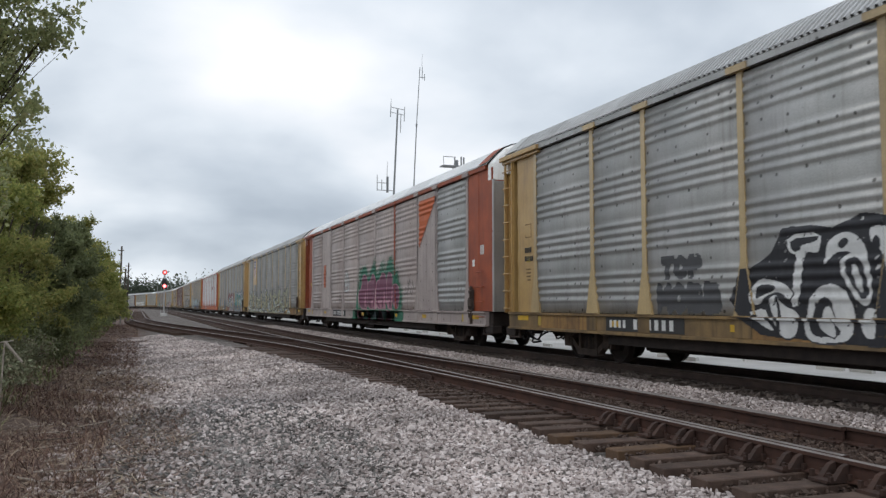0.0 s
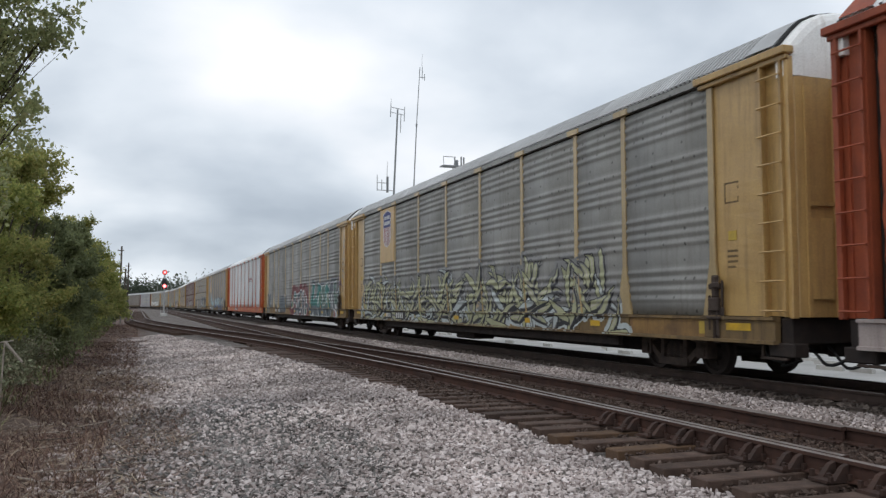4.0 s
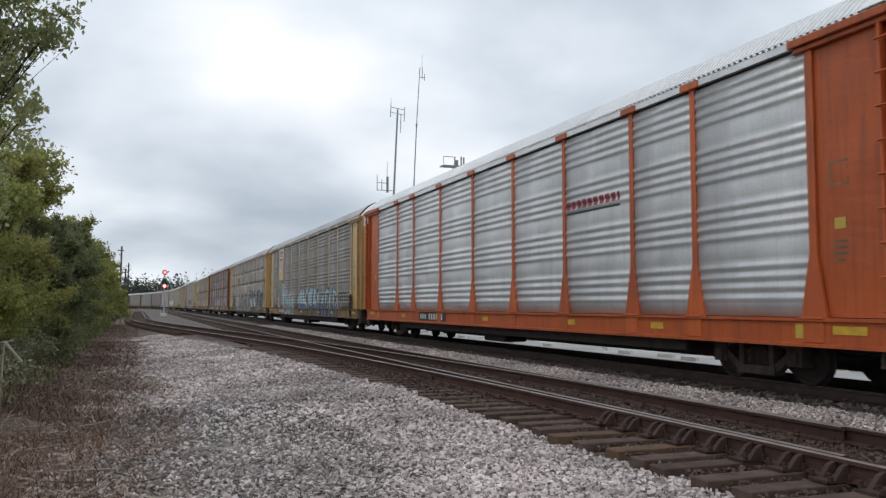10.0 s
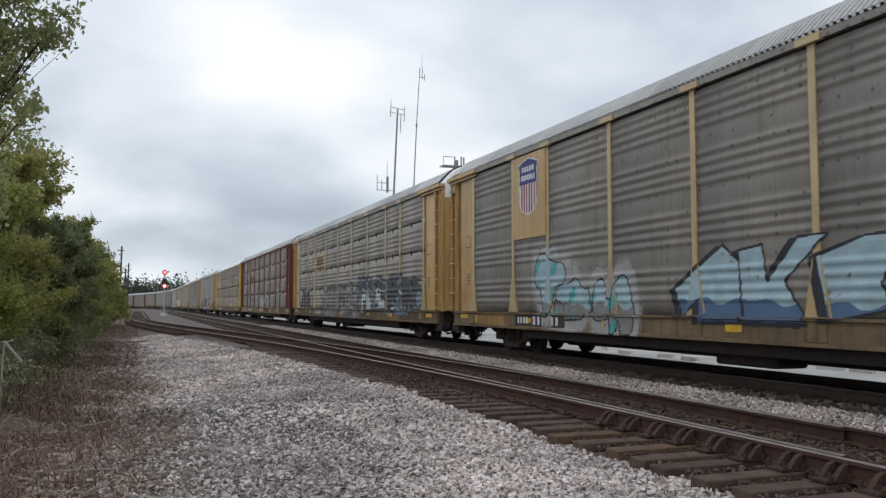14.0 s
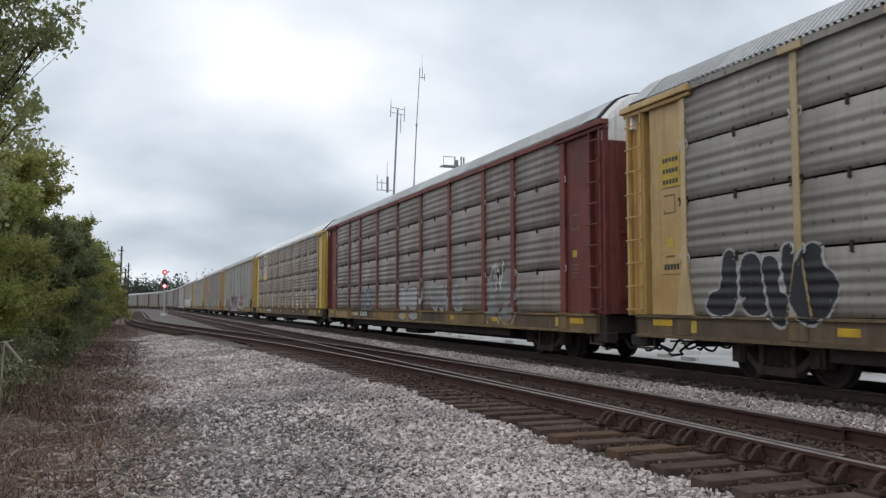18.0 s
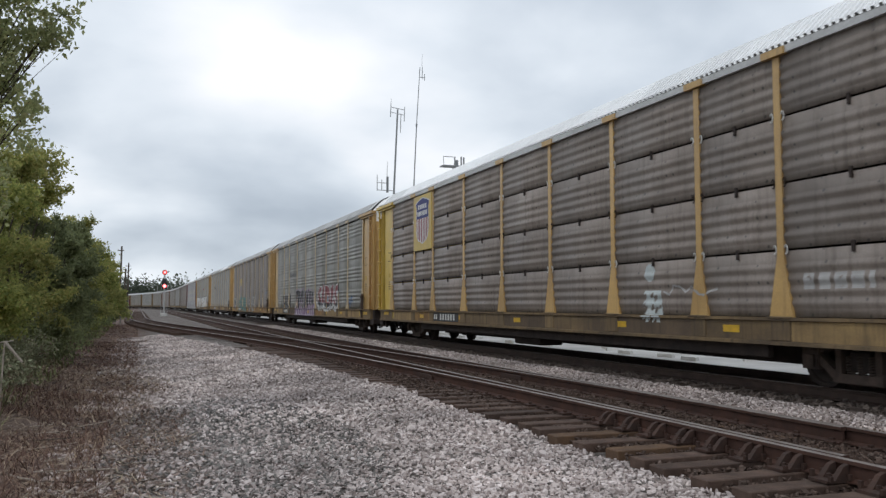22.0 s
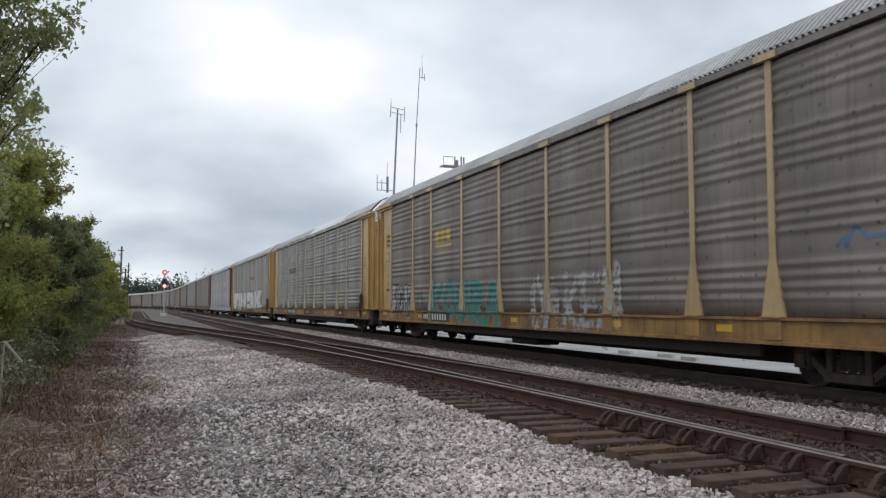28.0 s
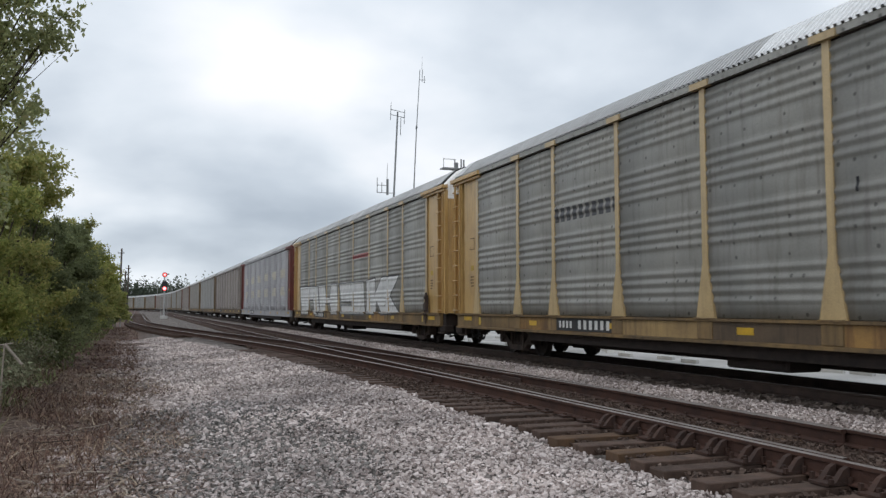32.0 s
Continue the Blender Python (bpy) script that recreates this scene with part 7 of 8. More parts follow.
def outline_piece(word, line, W, z0, z1, w=0.09, o=0.035, seed=1, fill=None):
    segs = letter_segs(word, W, z0, z1, 0.0, random.Random(seed))

    def colour(u, v):
        d = seg_dist(u, v, segs) + 0.02 * lumpy(u, v, seed, 0.3)
        c = np.where((d < w + o) & (d > w), num(line), -1)
        if fill:
            c = np.where((d <= w) & (lumpy(u, v, seed + 3, 0.35) > -0.15) & (v > z0 - 0.05), num(fill), c)
        return c

    return colour


def tag_piece(W, z0, z1, ink, seed, n=10, w=0.02):
    """A quick hand-drawn scrawl that spells nothing."""
    rng = random.Random(seed)
    segs, p = [], (0.05, z0 + 0.2 * (z1 - z0))
    for k in range(n):
        qn = (W * (k + 1) / (n + 1) + rng.uniform(-0.08, 0.08), rng.uniform(z0, z1))
        segs.append((p, qn))
        p = qn

    return lambda u, v: np.where(seg_dist(u, v, segs) + 0.006 * lumpy(u, v, seed, 0.15) < w, num(ink), -1)


def block_word(word, ink, W, z0, z1, w=0.05):
    segs = letter_segs(word, W, z0, z1)
    return lambda u, v: np.where(np.minimum(seg_dist(u, v, segs), 9) < w, num(ink), -1)


def shield_plate(thing, style):
    """A flat plate in one bay with a striped shield on it."""
    a, b = POST_Y[7] + 0.06, POST_Y[8] - 0.06
    W, z0, z1 = b - a, 3.2 if style == "rows" else 2.98, 5.15
    plate = part("sign_plate", cached(("shieldplate", style), lambda: boxes("sign_plate", [(-0.055, 0.0, -W / 2, W / 2, z0, z1)], 0.006)), BRIGHT_YELLOW if style == "rows" else YELLOW, thing, "flat yellow sign plate", pose(-SIDE_X, (a + b) / 2, 0))
    cx, top, bot = W / 2, z1 - 0.12, 3.45 if style == "rows" else 3.6
    # right half of the shield's edge: height and half width
    edge_t = [0.0, 0.03, 0.07, 0.15, 0.3, 0.5, 0.66, 0.78, 0.86, 0.9, 0.95, 1.0]
    size = 1.2 if style == "rows" else 0.92
    edge_w = [size * e for e in (0.0, 0.13, 0.34, 0.48, 0.55, 0.555, 0.53, 0.52, 0.57, 0.60, 0.36, 0.0)]

    def colour(u, v):
        x = u - cx
        t = (v - bot) / (top - bot)
        out = np.abs(x) < np.interp((t + 0.02) / 1.04, edge_t, edge_w) + 0.03
        c = np.where(out & (t > -0.02) & (t < 1.02), num("white"), -1)
        inner = (np.abs(x) < np.interp(t, edge_t, edge_w)) & (t > 0) & (t < 1)
        stripes = np.where(np.floor((x + 62.5 * 0.08 * size) / (0.08 * size)).astype(int) % 2 == 0, num("white"), num("brick"))
        c = np.where(inner & (t <= 0.55), stripes, c)
        c = np.where(inner & (t > 0.55), num("navy"), c)
        for zb, wd, n in ((0.815, 0.40 * size, 5), (0.665, 0.45 * size, 7)):
            bar = (np.abs(t - zb) < 0.052) & (np.abs(x) < wd) & (((x + wd) / (2 * wd) * n) % 1.0 < 0.74)
            c = np.where(inner & bar, num("white"), c)
        return c

    nu, nv, cell = int(W / 0.02), int((z1 - z0) / 0.02), 0.02
    uc, vc = np.meshgrid((np.arange(nu) + 0.5) * cell, z0 + (np.arange(nv) + 0.5) * cell)
    ink = colour(uc, vc)
    gu, gv = np.meshgrid(np.arange(nu + 1) * cell, z0 + np.arange(nv + 1) * cell)
    v = np.stack([np.full(gu.shape, -SIDE_X - 0.059), b - gu, gv], 2).reshape(-1, 3)
    j, i = np.nonzero(ink >= 0)
    k = j * (nu + 1) + i
    f = np.stack([k, k + 1, k + nu + 2, k + nu + 1], 1)
    ids = np.unique(ink[j, i])
    used, inv = np.unique(f, return_inverse=True)
    me = quick_mesh("shield_sign", v[used], inv.reshape(f.shape), INK[INKS[ids[0]]])
    for q in ids[1:]:
        me.materials.append(INK[INKS[q]])
    me.polygons.foreach_set("material_index", np.searchsorted(ids, ink[j, i]).astype(np.int32))
    ob = new("shield_sign", me)
    ob.parent = thing
    ob["label"] = "blue shield with red and white stripes"


def bars(ink, W, z0, z1, n, frac=0.72):
    """Letter-sized plain bars in a row."""
    return lambda u, v: np.where((v > z0) & (v < z1) & ((u / W * n) % 1.0 < frac), num(ink), -1)


def decorate():
    T = [t for t, w in TRAIN]
    S = [c.get("style", "tall") for c in CARS]

    def put(k, y0, y1, z0, z1, colour, name="graffiti", label="", cell=0.016, wear=0.04):
        return paint(T[k], S[k], y0, y1, z0, z1, colour, name, label, cell, wear if name == "graffiti" else 0.0)

    def spread(k, y_back, shapes, label, wear=0.03, front=0.7, top=0.35, **style):
        u1, z1 = max(p[0] for f, q in shapes for p in q), max(p[1] for f, q in shapes for p in q)
        return put(k, y_back - u1 - front, y_back + 0.6, 0.66, z1 + top, sprayed(shapes, **style), label=label, wear=wear)

    # wagon 0
    spread(0, 4.57, INK_BACK, "black sprayed ground of a graffiti piece", line="black", seed=5, wear=0.05, o=0.07)
    spread(0, 4.21, INK_PIECE, "black and white graffiti of looping letters", line="black", o=0.010, seed=7).location.x -= 0.004
    put(0, -9.0, -1.0, 0.66, 2.6, wild_piece(7.8, 0.66, 2.4, "white", "dark", "black", "dark", 7, 52, "white", 1.1), label="black and white graffiti piece")
    put(0, 4.75, 6.6, 1.72, 2.2, block_word("TOP", "dark", 1.25, 1.82, 2.12, 0.085), "graffiti", "black stencil-like graffiti word", 0.03)
    put(0, 4.6, 6.75, 1.1, 1.72, block_word("MOBB", "dark", 1.9, 1.2, 1.6, 0.10), "graffiti", "black stencil-like graffiti word", 0.03)
    # wagon 1
    spread(1, 1.42, PLUM_PIECE, "plum and pink bubble graffiti on green", line="pink", o=0.026, back="green", halo=0.40, low="oxide", low_z=1.2, seed=3, top=0.85)
    put(1, -5.6, 2.2, 0.66, 1.06, lambda u, v: np.where(np.abs(u - 3.9 + 0.4 * lumpy(u, v, 2)) < 3.2 - 0.4 * (1.0 - v), num("slate"), num("green")), label="dark sprayed paint on the sill", wear=0.05)
    put(1, 3.05, 4.2, 1.75, 2.95, swirl_piece(0.57, 2.36, 0.5), label="white and black swirling graffiti tag")
    put(1, 4.5, 5.1, 1.1, 2.0, tag_piece(0.5, 1.2, 1.9, "dark", 6, 12, 0.012), label="thin black scrawl")
    put(1, -6.9, -5.5, 1.5, 2.4, tag_piece(1.3, 1.6, 2.3, "dark", 7, 16, 0.014), label="thin black scrawl")
    put(1, 8.1, 8.75, 2.2, 3.4, lambda u, v: np.where((u > 0.1) & (u < 0.55), num("orange"), -1), "paint_patch", "fresh orange paint patch").location.x -= 0.036
    put(1, -9.1, -7.3, 3.3, 4.95, lambda u, v: np.where((v > 3.3 + (u - 0.1) * 0.9) & (u > 0.1), num("orange"), -1), "paint_patch", "torn triangle of orange paint").location.x -= 0.036
    # wagon 2
    put(2, -9.5, 12.3, 0.68, 2.75, wild_piece(21.6, 0.68, 2.55, "sage", "grey", "black", "mist", 12, 230, "cream", 0.62), label="long olive-green spiky graffiti piece")
    # wagon 3
    spread(3, -4.40, TEAL_PIECE, "teal graffiti letters edged in white", low="slate", low_z=1.22, back="slate", halo=0.14, seed=14, o=0.026)
    put(3, -12.25, -9.0, 2.0, 3.0, lambda u, v: np.where(v < 2.55 + 0.25 * lumpy(u, v, 4), num("purple"), -1), label="purple haze of sprayed paint", wear=0.72)
    put(3, -12.95, -12.1, 2.2, 4.75, stroke_piece([[(0.5 + 0.26 * math.sin(1.9 * k) * (1 - 0.2 * math.cos(k)), 4.6 - 0.105 * k + 0.14 * math.cos(2.3 * k)) for k in range(22)]], "chalk", 0.02), label="looping white scrawl on the end sheet", wear=0.0)
    spread(3, 1.79, SLATE_PIECE, "slate graffiti letters on a red ground", back="red_haze", halo=0.42, seed=15, o=0.028)
    put(3, 3.6, 6.4, 0.8, 2.0, word_piece("WNN", "slate", "grey", None, 0.2, 0.05, 0.2, None, None, None, 1.0, 1.75, 16, 0, 2.6), label="faded slate graffiti letters")
    put(3, 10.6, 12.2, 0.7, 2.1, word_piece("W", "slate", "chalk", None, 0.28, 0.04, 0.2, None, None, None, 0.9, 1.95, 17, 0, 1.4), label="slate-blue graffiti with a pale edge")
    put(3, 1.6, 3.5, 1.35, 2.0, outline_piece("OMVE", "chalk", 1.7, 1.45, 1.85, 0.03, 0.03, 18), label="small chalky graffiti tag")
    put(3, -5.2, -3.4, 2.5, 3.1, outline_piece("IJIOL", "chalk", 1.6, 2.6, 2.95, 0.03, 0.035, 19), label="small chalky graffiti tag")
    # wagon 4: red script without letters
    put(4, -6.7, -4.4, 3.35, 3.75, bars("brick", 2.2, 3.46, 3.66, 9), "painted_script", "row of faded red bars")
    put(4, -6.7, -4.4, 3.3, 3.42, lambda u, v: np.where((v > 3.34) & (v < 3.40), num("dark"), -1), "painted_line", "dark underline")
    # wagon 5
    spread(5, 2.04, ICE_PIECE, "pale blue graffiti letters with black cast edges", line="black", o=0.022, cast="black", by=(-0.15, -0.03), low="blue", low_z=1.32, seed=24)
    spread(5, 7.92, AQUA_PIECE, "ice-blue bubble graffiti on a chalky cloud", line="black", o=0.02, back="chalk", halo=0.26, low="grey", low_z=1.3, seed=25, wear=0.08, mottle="aqua")
    put(5, -11.8, -9.4, 1.2, 2.1, tag_piece(2.2, 1.4, 2.0, "dark", 26, 26, 0.035), label="dark smeared graffiti scrawl")
    # wagon 6
    put(6, -3.0, 4.9, 0.68, 2.5, wild_piece(7.7, 0.68, 2.2, "grey", "dark", "dark", "grey", 31, 60, "chalk", 1.3), label="faded grey graffiti piece", wear=0.2)
    spread(6, -2.83, NAVY_PIECE, "slate and white graffiti letters", line="mist", o=0.022, back="night", halo=0.16, seed=33, wear=0.05)
    put(6, -11.8, -7.2, 0.9, 2.5, wild_piece(4.4, 1.0, 2.3, "night", "dark", "dark", "steel", 34, 34, "mist", 1.2), label="slate graffiti piece")
    spread(6, 11.40, JET_PIECE, "black bubble graffiti with a chalk edge", line="chalk", o=0.02, seed=32)
    put(6, 4.36, 7.04, 3.1, 4.05, lambda u, v: np.where(v < 4.02, num("yellow"), -1), "sign_patch", "yellow painted sign patch")
    put(6, 4.36, 7.04, 3.1, 4.05, lambda u, v: np.where(((v > 3.42) & (v < 3.88) & (u > 0.5) & (u < 2.2) & (((u - 0.5) / 0.567) % 1 < 0.8)) | ((v > 3.2) & (v < 3.32) & (u > 0.5) & (u < 2.25)), num("brown"), -1), "sign_lettering", "brown bars on a yellow patch").location.x -= 0.004
    # wagon 7
    spread(7, 1.23, CHALK_PIECE, "chalky bubble graffiti with dark edges", line="dark", o=0.022, seed=41, wear=0.03)
    spread(7, -2.31, MIST_PIECE, "grey bubble graffiti with chalk edges", line="chalk", o=0.022, seed=42, wear=0.05)
    put(7, -9.6, -7.4, 0.75, 2.3, outline_piece("OS", "chalk", 2.0, 0.95, 1.95, 0.3, 0.04, 47, "grey"), label="chalk outlined graffiti letters")
    put(7, 4.5, 7.0, 1.05, 2.25, word_piece("CEP", "slate", "chalk", None, 0.10, 0.035, 0.2, None, None, None, 1.2, 1.95, 43, 0, 2.3), label="dark blue graffiti with a chalk edge")
    put(7, 5.2, 6.5, 2.35, 3.0, tag_piece(1.2, 2.4, 2.95, "white", 44, 9, 0.02), label="small white graffiti tag")
    put(7, 1.6, 4.0, 1.2, 1.8, tag_piece(2.2, 1.25, 1.7, "chalk", 45, 11, 0.022), label="chalky graffiti scrawl")
    put(7, -9.2, -7.6, 1.5, 2.6, tag_piece(1.0, 1.6, 2.5, "white", 46, 10, 0.03), label="white graffiti tag")
    put(7, 4.4, 7.1, 3.3, 3.8, bars("brown", 2.6, 3.42, 3.7, 9), "faded_lettering", "row of faded brown bars")
    # wagon 8
    put(8, -8.0, -6.0, 1.4, 1.9, tag_piece(1.8, 1.45, 1.85, "chalk", 52, 10, 0.02), label="chalky graffiti scrawl")
    put(8, -6.34, -5.04, 0.95, 2.2, lambda u, v: np.where((np.abs(u - 0.65) < 0.32 - 0.12 * np.abs(v - 1.2)) & (v < 1.55) & (lumpy(u, v, 5, 0.12) > -0.35), num("mist"), np.where(np.hypot(u - 0.55, v - 1.9) < 0.17, num("mist"), -1)), label="pale painted graffiti figure", wear=0.12)
    put(8, -10.9, -9.6, 1.45, 1.85, bars("chalk", 1.2, 1.52, 1.76, 4), label="row of small chalky bars")
    # wagon 9
    spread(9, -1.77, RED_PIECE, "red graffiti letters edged in white", low="black", low_z=1.42, cast="white", by=(0.02, -0.2), rim="black", seed=61, o=0.026)
    put(9, -1.5, 4.7, 0.66, 1.45, lambda u, v: np.where(v < 1.25 + 0.2 * lumpy(u, v, 8), np.where(np.abs((u * 1.7 - v * 0.8) % 1 - 0.5) < 0.09, num("white"), num("mauve")), -1), label="purple underlay streaked with white", wear=0.12)
    spread(9, 4.50, MINK_PIECE, "black slanting graffiti letters edged in white", line="chalk", o=0.018, back="mauve", halo=0.06, seed=62).location.x -= 0.004
    put(9, 6.2, 9.4, 1.0, 2.1, word_piece("SAOLO", "black", "chalk", None, 0.10, 0.035, 0.2, None, None, None, 1.15, 1.85, 63, 0, 3.0), label="black graffiti letters with a chalk edge")
    put(9, -10.9, -8.6, 1.0, 2.2, lambda u, v: np.where(np.abs(v - 1.6 + 0.2 * np.sin(u * 2)) < 0.32 * np.clip((2.3 - u) / 1.2, 0, 1) * (0.7 + 0.3 * lumpy(u, v, 3)), num("blue"), -1), label="blue spray smear", wear=0.62)
    put(9, 4.4, 7.0, 3.0, 3.4, bars("dark", 2.5, 3.08, 3.32, 9, 0.55), "faded_lettering", "row of faded dark bars")
    # wagon 10
    put(10, 0.9, 7.1, 0.68, 2.3, word_piece("KOURA", "teal", "grey", None, 0.16, 0.045, 0.2, None, None, None, 0.85, 1.9, 71, 0, 5.8), label="turquoise graffiti letters", wear=0.2)
    put(10, 7.75, 8.65, 1.1, 1.95, tag_piece(0.75, 1.2, 1.8, "teal", 75, 9, 0.07), label="small turquoise graffiti scrawl", wear=0.3)
    put(10, -5.2, -0.5, 0.68, 2.3, word_piece("HAKEM", "chalk", "grey", None, 0.10, 0.05, 0.2, None, None, None, 0.8, 1.95, 72, 0, 4.3), label="chalky white graffiti letters", wear=0.42)
    spread(10, 11.77, BLOCK_PIECE, "chalky block graffiti with dark edges", line="black", o=0.03, back="chalk", halo=0.05, seed=73, mottle="dark", wear=0.12)
    put(10, 4.9, 6.9, 3.1, 3.95, lambda u, v: np.where(((v > 3.35) & (v < 3.78) & (u > 0.2) & (u < 1.75) & (((u - 0.2) / 0.517) % 1 < 0.75)) | ((v > 3.18) & (v < 3.26) & (u > 0.2) & (u < 1.75)), num("gold"), -1), "sign_lettering", "yellow sign bars")
    put(10, -11.9, -10.4, 2.0, 2.5, tag_piece(1.3, 2.05, 2.45, "blue", 74, 9, 0.03), label="small blue scrawl")
    # wagon 11
    put(11, 4.36, 7.05, 3.2, 3.75, bars("dark", 2.6, 3.3, 3.62, 9, 0.62), "painted_lettering", "row of dark bars")
    put(11, -4.2, -1.6, 2.3, 3.3, lambda u, v: np.where((v > 2.5 + 0.4 * np.abs(np.sin(u * 5))) & (v < 3.1) & (np.abs((u * 1.6) % 1 - 0.5) < 0.05), num("black"), -1), "drip", "black paint drips")
    # wagon 12
    spread(12, 11.9, WHITE_WORD, "white block graffiti letters", line="dark", o=0.03, seed=81, wear=0.1)
    put(12, -4.2, -1.5, 3.4, 3.75, bars("red", 2.5, 3.5, 3.68, 9), "painted_script", "row of faded red bars")
    # wagon 13
    for z in (2.1, 3.3):
        for y in range(-10, 11, 4):
            put(13, y - 0.9, y + 0.9, z, z + 0.6, lambda u, v: np.where(lumpy(u, v, z + y) > -0.5, num("cream"), -1), "paint_patch", "white paint patch")
    for k in (2, 5, 8):
        shield_plate(T[k], S[k])
    part("hand_brake", cached("handbrake", hand_brake_mesh), FRAME_GRIME, T[1], "grimy hand brake gear", pose(-SIDE_X - 0.05, -12.35, 1.2))
    part("round_mark", boxes("round_mark", [(-0.004, 0.0, -0.09, 0.09, 0.0, 0.2)], 0.0019), END_WHITE, T[1], "small white round mark", pose(-SIDE_X - 0.012, -12.42, 2.42))
    part("stencil_bar", boxes("stencil_bar", [(-0.004, 0.0, -0.16, -0.04, 0, 0.27), (-0.004, 0.0, 0.0, 0.10, 0, 0.27)]), LETTER_WHITE, T[1], "white stencilled bars", pose(-SIDE_X - 0.012, -13.05, 2.75))
    # notices on the end sheets
    for k, y, z0, w, h in ((6, 12.38, 3.50, 0.62, 0.62), (6, 12.38, 1.86, 0.60, 0.26), (10, 12.40, 3.55, 0.56, 0.55), (10, 12.40, 1.75, 0.56, 0.24)):
        board = part("notice_plate", boxes("notice_plate", [(-0.012, 0.0, -w / 2, w / 2, 0, h)]), DULL_PLATE if h > 0.4 else YELLOW, T[k], "yellow notice plate with dark lettering bars", pose(-SIDE_X + 0.012, y, z0))
        rows = 3 if h > 0.4 else 1
        for r in range(rows):
            part("lettering_bar", boxes("lettering_bar", [(-0.016, -0.012, -w * 0.4 + c * w * 0.16, -w * 0.4 + c * w * 0.16 + w * 0.11, h * (r + 0.3) / rows, h * (r + 0.72) / rows) for c in range(5)]), SILL_BLACK, board)
    for z, n in ((2.62, 4), (2.40, 5)):
        part("stencil_bar", boxes("stencil_bar", [(-0.004, 0.0, -0.1 * c - 0.07, -0.1 * c, 0, 0.13) for c in range(n)]), SILL_BLACK, T[0], "dark stencilled bars", pose(-SIDE_X + 0.012, 12.62, z))


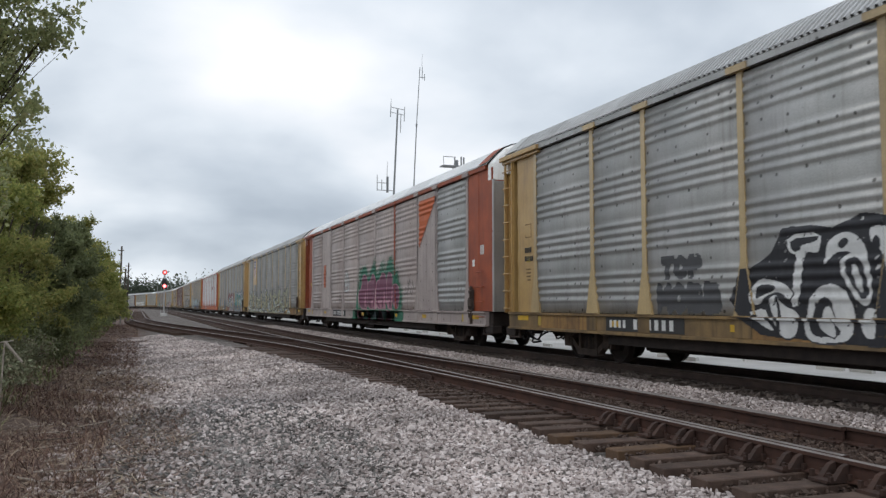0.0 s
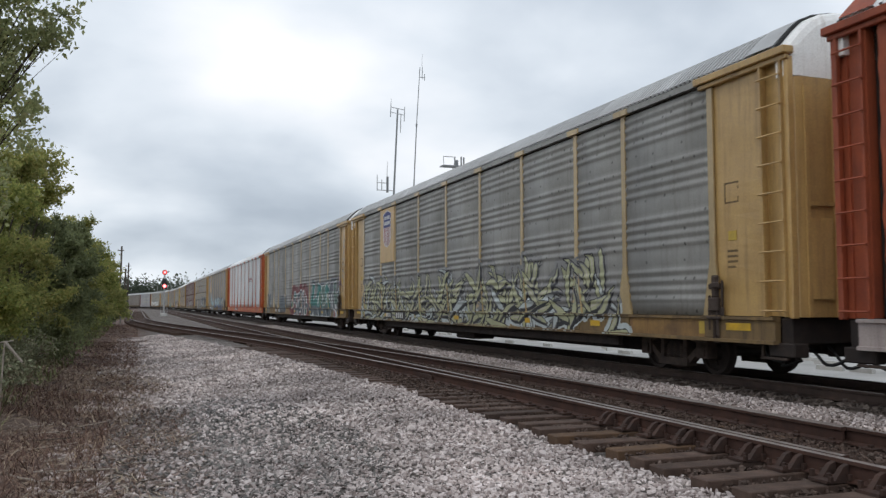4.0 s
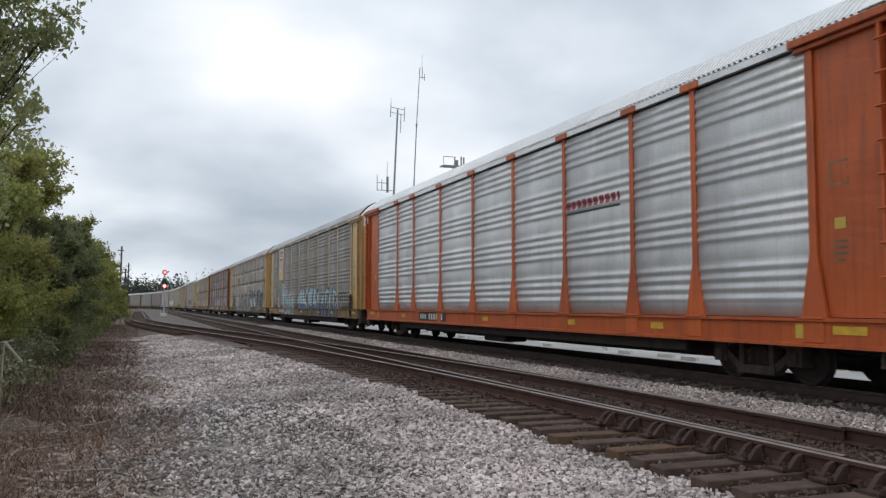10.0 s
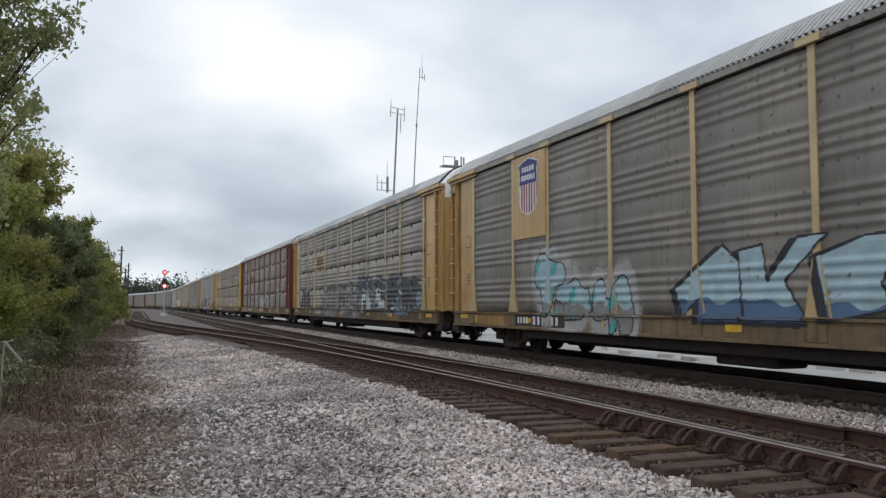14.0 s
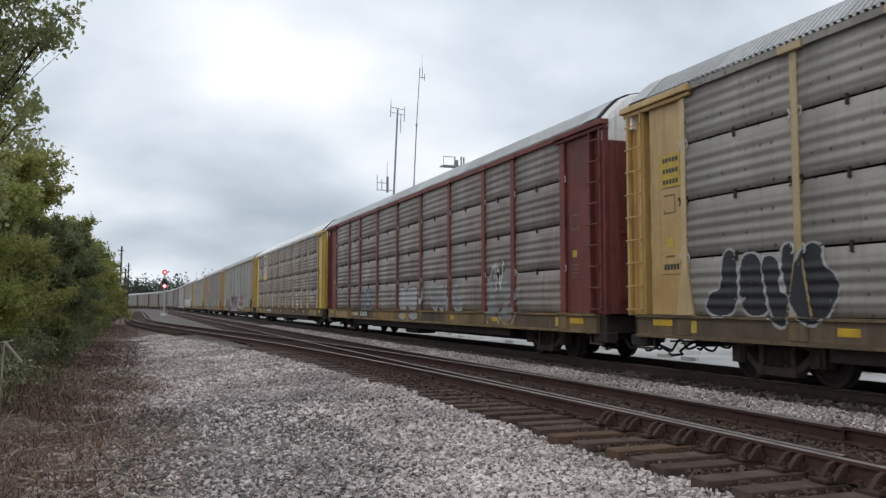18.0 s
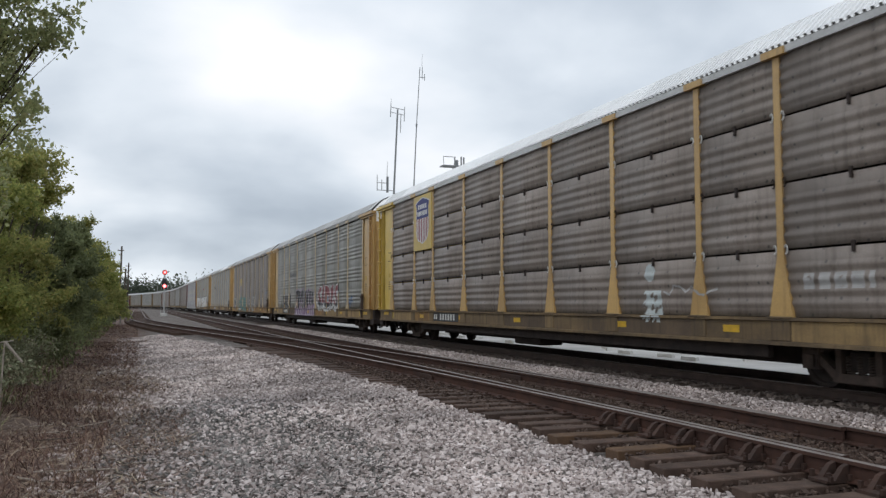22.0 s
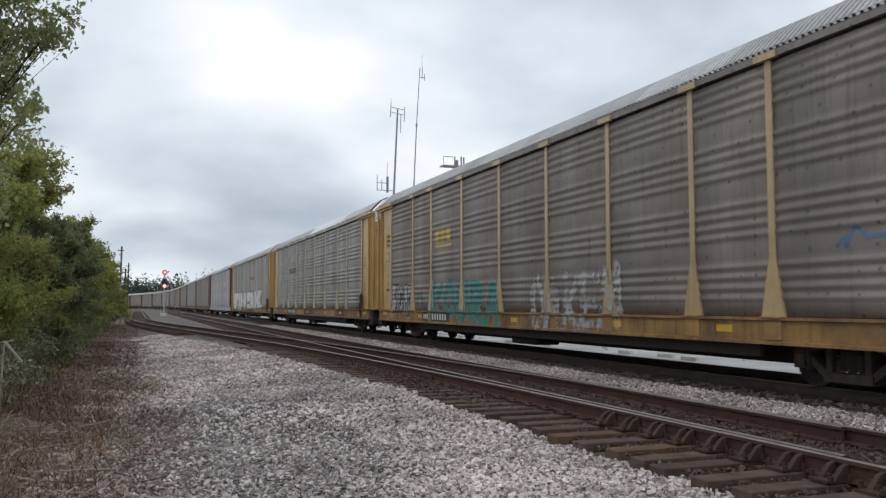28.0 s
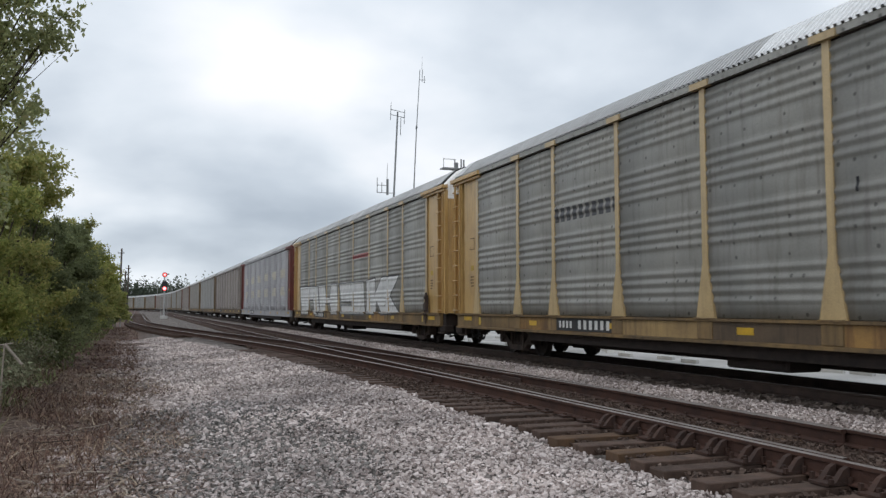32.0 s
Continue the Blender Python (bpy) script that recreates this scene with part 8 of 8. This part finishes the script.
CARS = [
    dict(label="yellow framed wagon with silver ribbed sides and black graffiti", paint=YELLOW, sheet=GALV, number_y=7.2),
    dict(label="rust-red ended wagon with faded pinkish grey ribbed sides", paint=PINK_GREY, end=RED_OXIDE, sheet=PINK_GREY, sill=PINK_GREY, rail=RED_OXIDE, roof=ROOF_WHITE, number_y=5.0, flat=(1, 7), bay_sheet={0: GALV}, guard=GALV, plain_end=True, hood=RED_OXIDE, odd_post={3: RED_OXIDE}),
    dict(label="yellow framed wagon with dark grey sides and green graffiti", paint=YELLOW, sheet=DARK_GREY, number_y=7.0),
    dict(label="yellow framed wagon with dark grey sides and red graffiti", paint=YELLOW, sheet=DARK_GREY, number_y=7.0),
    dict(label="orange framed wagon with bright silver ribbed sides", paint=ORANGE, sheet=SILVER, sill=ORANGE, roof=ROOF_WHITE, number_y=5.0),
    dict(label="yellow framed wagon with brown-grey sides and blue graffiti", paint=YELLOW, sheet=GREY_BROWN, number_y=7.6, cap_text="EXCEED HE", sill=DIRTY_SILL),
    dict(label="yellow framed wagon with sooty panels in four rows", paint=YELLOW, sheet=WARM_GREY, style="rows", number_y=6.2, sill=DIRTY_SILL),
    dict(label="maroon framed wagon with sooty brown panels in four rows", paint=MAROON, sheet=RUST_BROWN, style="rows", plain_posts=True, rail=MAROON, number_y=6.8),
    dict(label="bright yellow framed wagon with sooty panels and white roof", paint=BRIGHT_YELLOW, post=YELLOW, sheet=RUST_BROWN, style="rows", roof=ROOF_WHITE, number_y=6.0, sill=DIRTY_SILL, rail=ROOF_GREY),
    dict(label="yellow framed wagon with greenish grey sides and red graffiti", paint=YELLOW, sheet=GREEN_GREY, number_y=8.0, sill=DIRTY_SILL),
    dict(label="yellow framed wagon with brown-grey sides and turquoise graffiti", paint=YELLOW, sheet=PINK_BROWN, number_y=6.6, sill=SILL_RUSTY),
    dict(label="yellow framed wagon with grey sides and a white patched roof", paint=YELLOW, sheet=GREEN_GREY, number_y=5.6, roof2=ROOF_WHITE, roof2_at=(2, 3, 4), cap_text="EXCEED HE"),
    dict(label="yellow framed wagon with grey sides and white graffiti", paint=YELLOW, sheet=GREEN_GREY, number_y=6.0),
    dict(label="pale lilac-grey wagon with white marks on its side", paint=LILAC_GREY, sheet=LILAC_GREY, sill=LILAC_GREY, end=MAROON, number_y=6.0),
    dict(label="dull brown wagon with ribbed pinkish brown sides", paint=RUST_BROWN, sheet=PINK_BROWN, sill=DIRTY_SILL, number_y=6.0),
]
_more = [dict(label="yellow framed wagon with grey ribbed sides", paint=TAN_YELLOW, sill=DIRTY_SILL, post=DARK_GREY, sheet=DARK_GREY), dict(label="dull yellow framed wagon with brown-grey ribbed sides", paint=TAN_YELLOW, sill=DIRTY_SILL, post=GREY_BROWN, sheet=GREY_BROWN),
         dict(label="maroon ended wagon with sooty brown ribbed sides", paint=RUST_BROWN, end=MAROON, sill=RUST_BROWN, sheet=RUST_BROWN), dict(label="dull wagon with weathered brown-grey posts and sides", paint=TAN_YELLOW, sill=DIRTY_SILL, post=GREY_BROWN, sheet=GREY_BROWN)]
for _k in range(14):
    CARS.append(_more[_k % 4])

TRAIN = []


def build_train():
    for k, spec in enumerate(CARS):
        TRAIN.append(car(spec, near=k < 14))


def run(t):
    """How far the train has rolled at t seconds: it slows a little."""
    return 10.045 * t - 0.0115 * t * t


def wagon_pose(k, t):
    s = 6.92 + CAR_L * k - run(t)
    a, _ = train_line(s - 10.15)
    b, _ = train_line(s + 10.15)
    d = b - a
    mid = (a + b) / 2
    return Matrix.Translation((mid.x, mid.y, RAIL_TOP)) @ Matrix.Rotation(math.atan2(-d.x, d.y), 4, "Z")


def motions():
    times = [0.5 * i for i in range(65)]
    spins = [(i / 15.0, run(i / 15.0) / 0.412) for i in range(481)]
    for k, (thing, wheels) in enumerate(TRAIN):
        walk(thing, [(t, wagon_pose(k, t)) for t in times])
        for w in wheels:
            y = w.matrix_basis.translation.y
            walk(w, [(t, Matrix.Translation((0, y, 0.412)) @ Matrix.Rotation(a, 4, "X")) for t, a in spins])


build_ground()
build_train()
decorate()
build_trees()
build_signal()
build_poles()
build_masts()
build_distance()
build_verge()
build_tracks()
build_gravel()
motions()
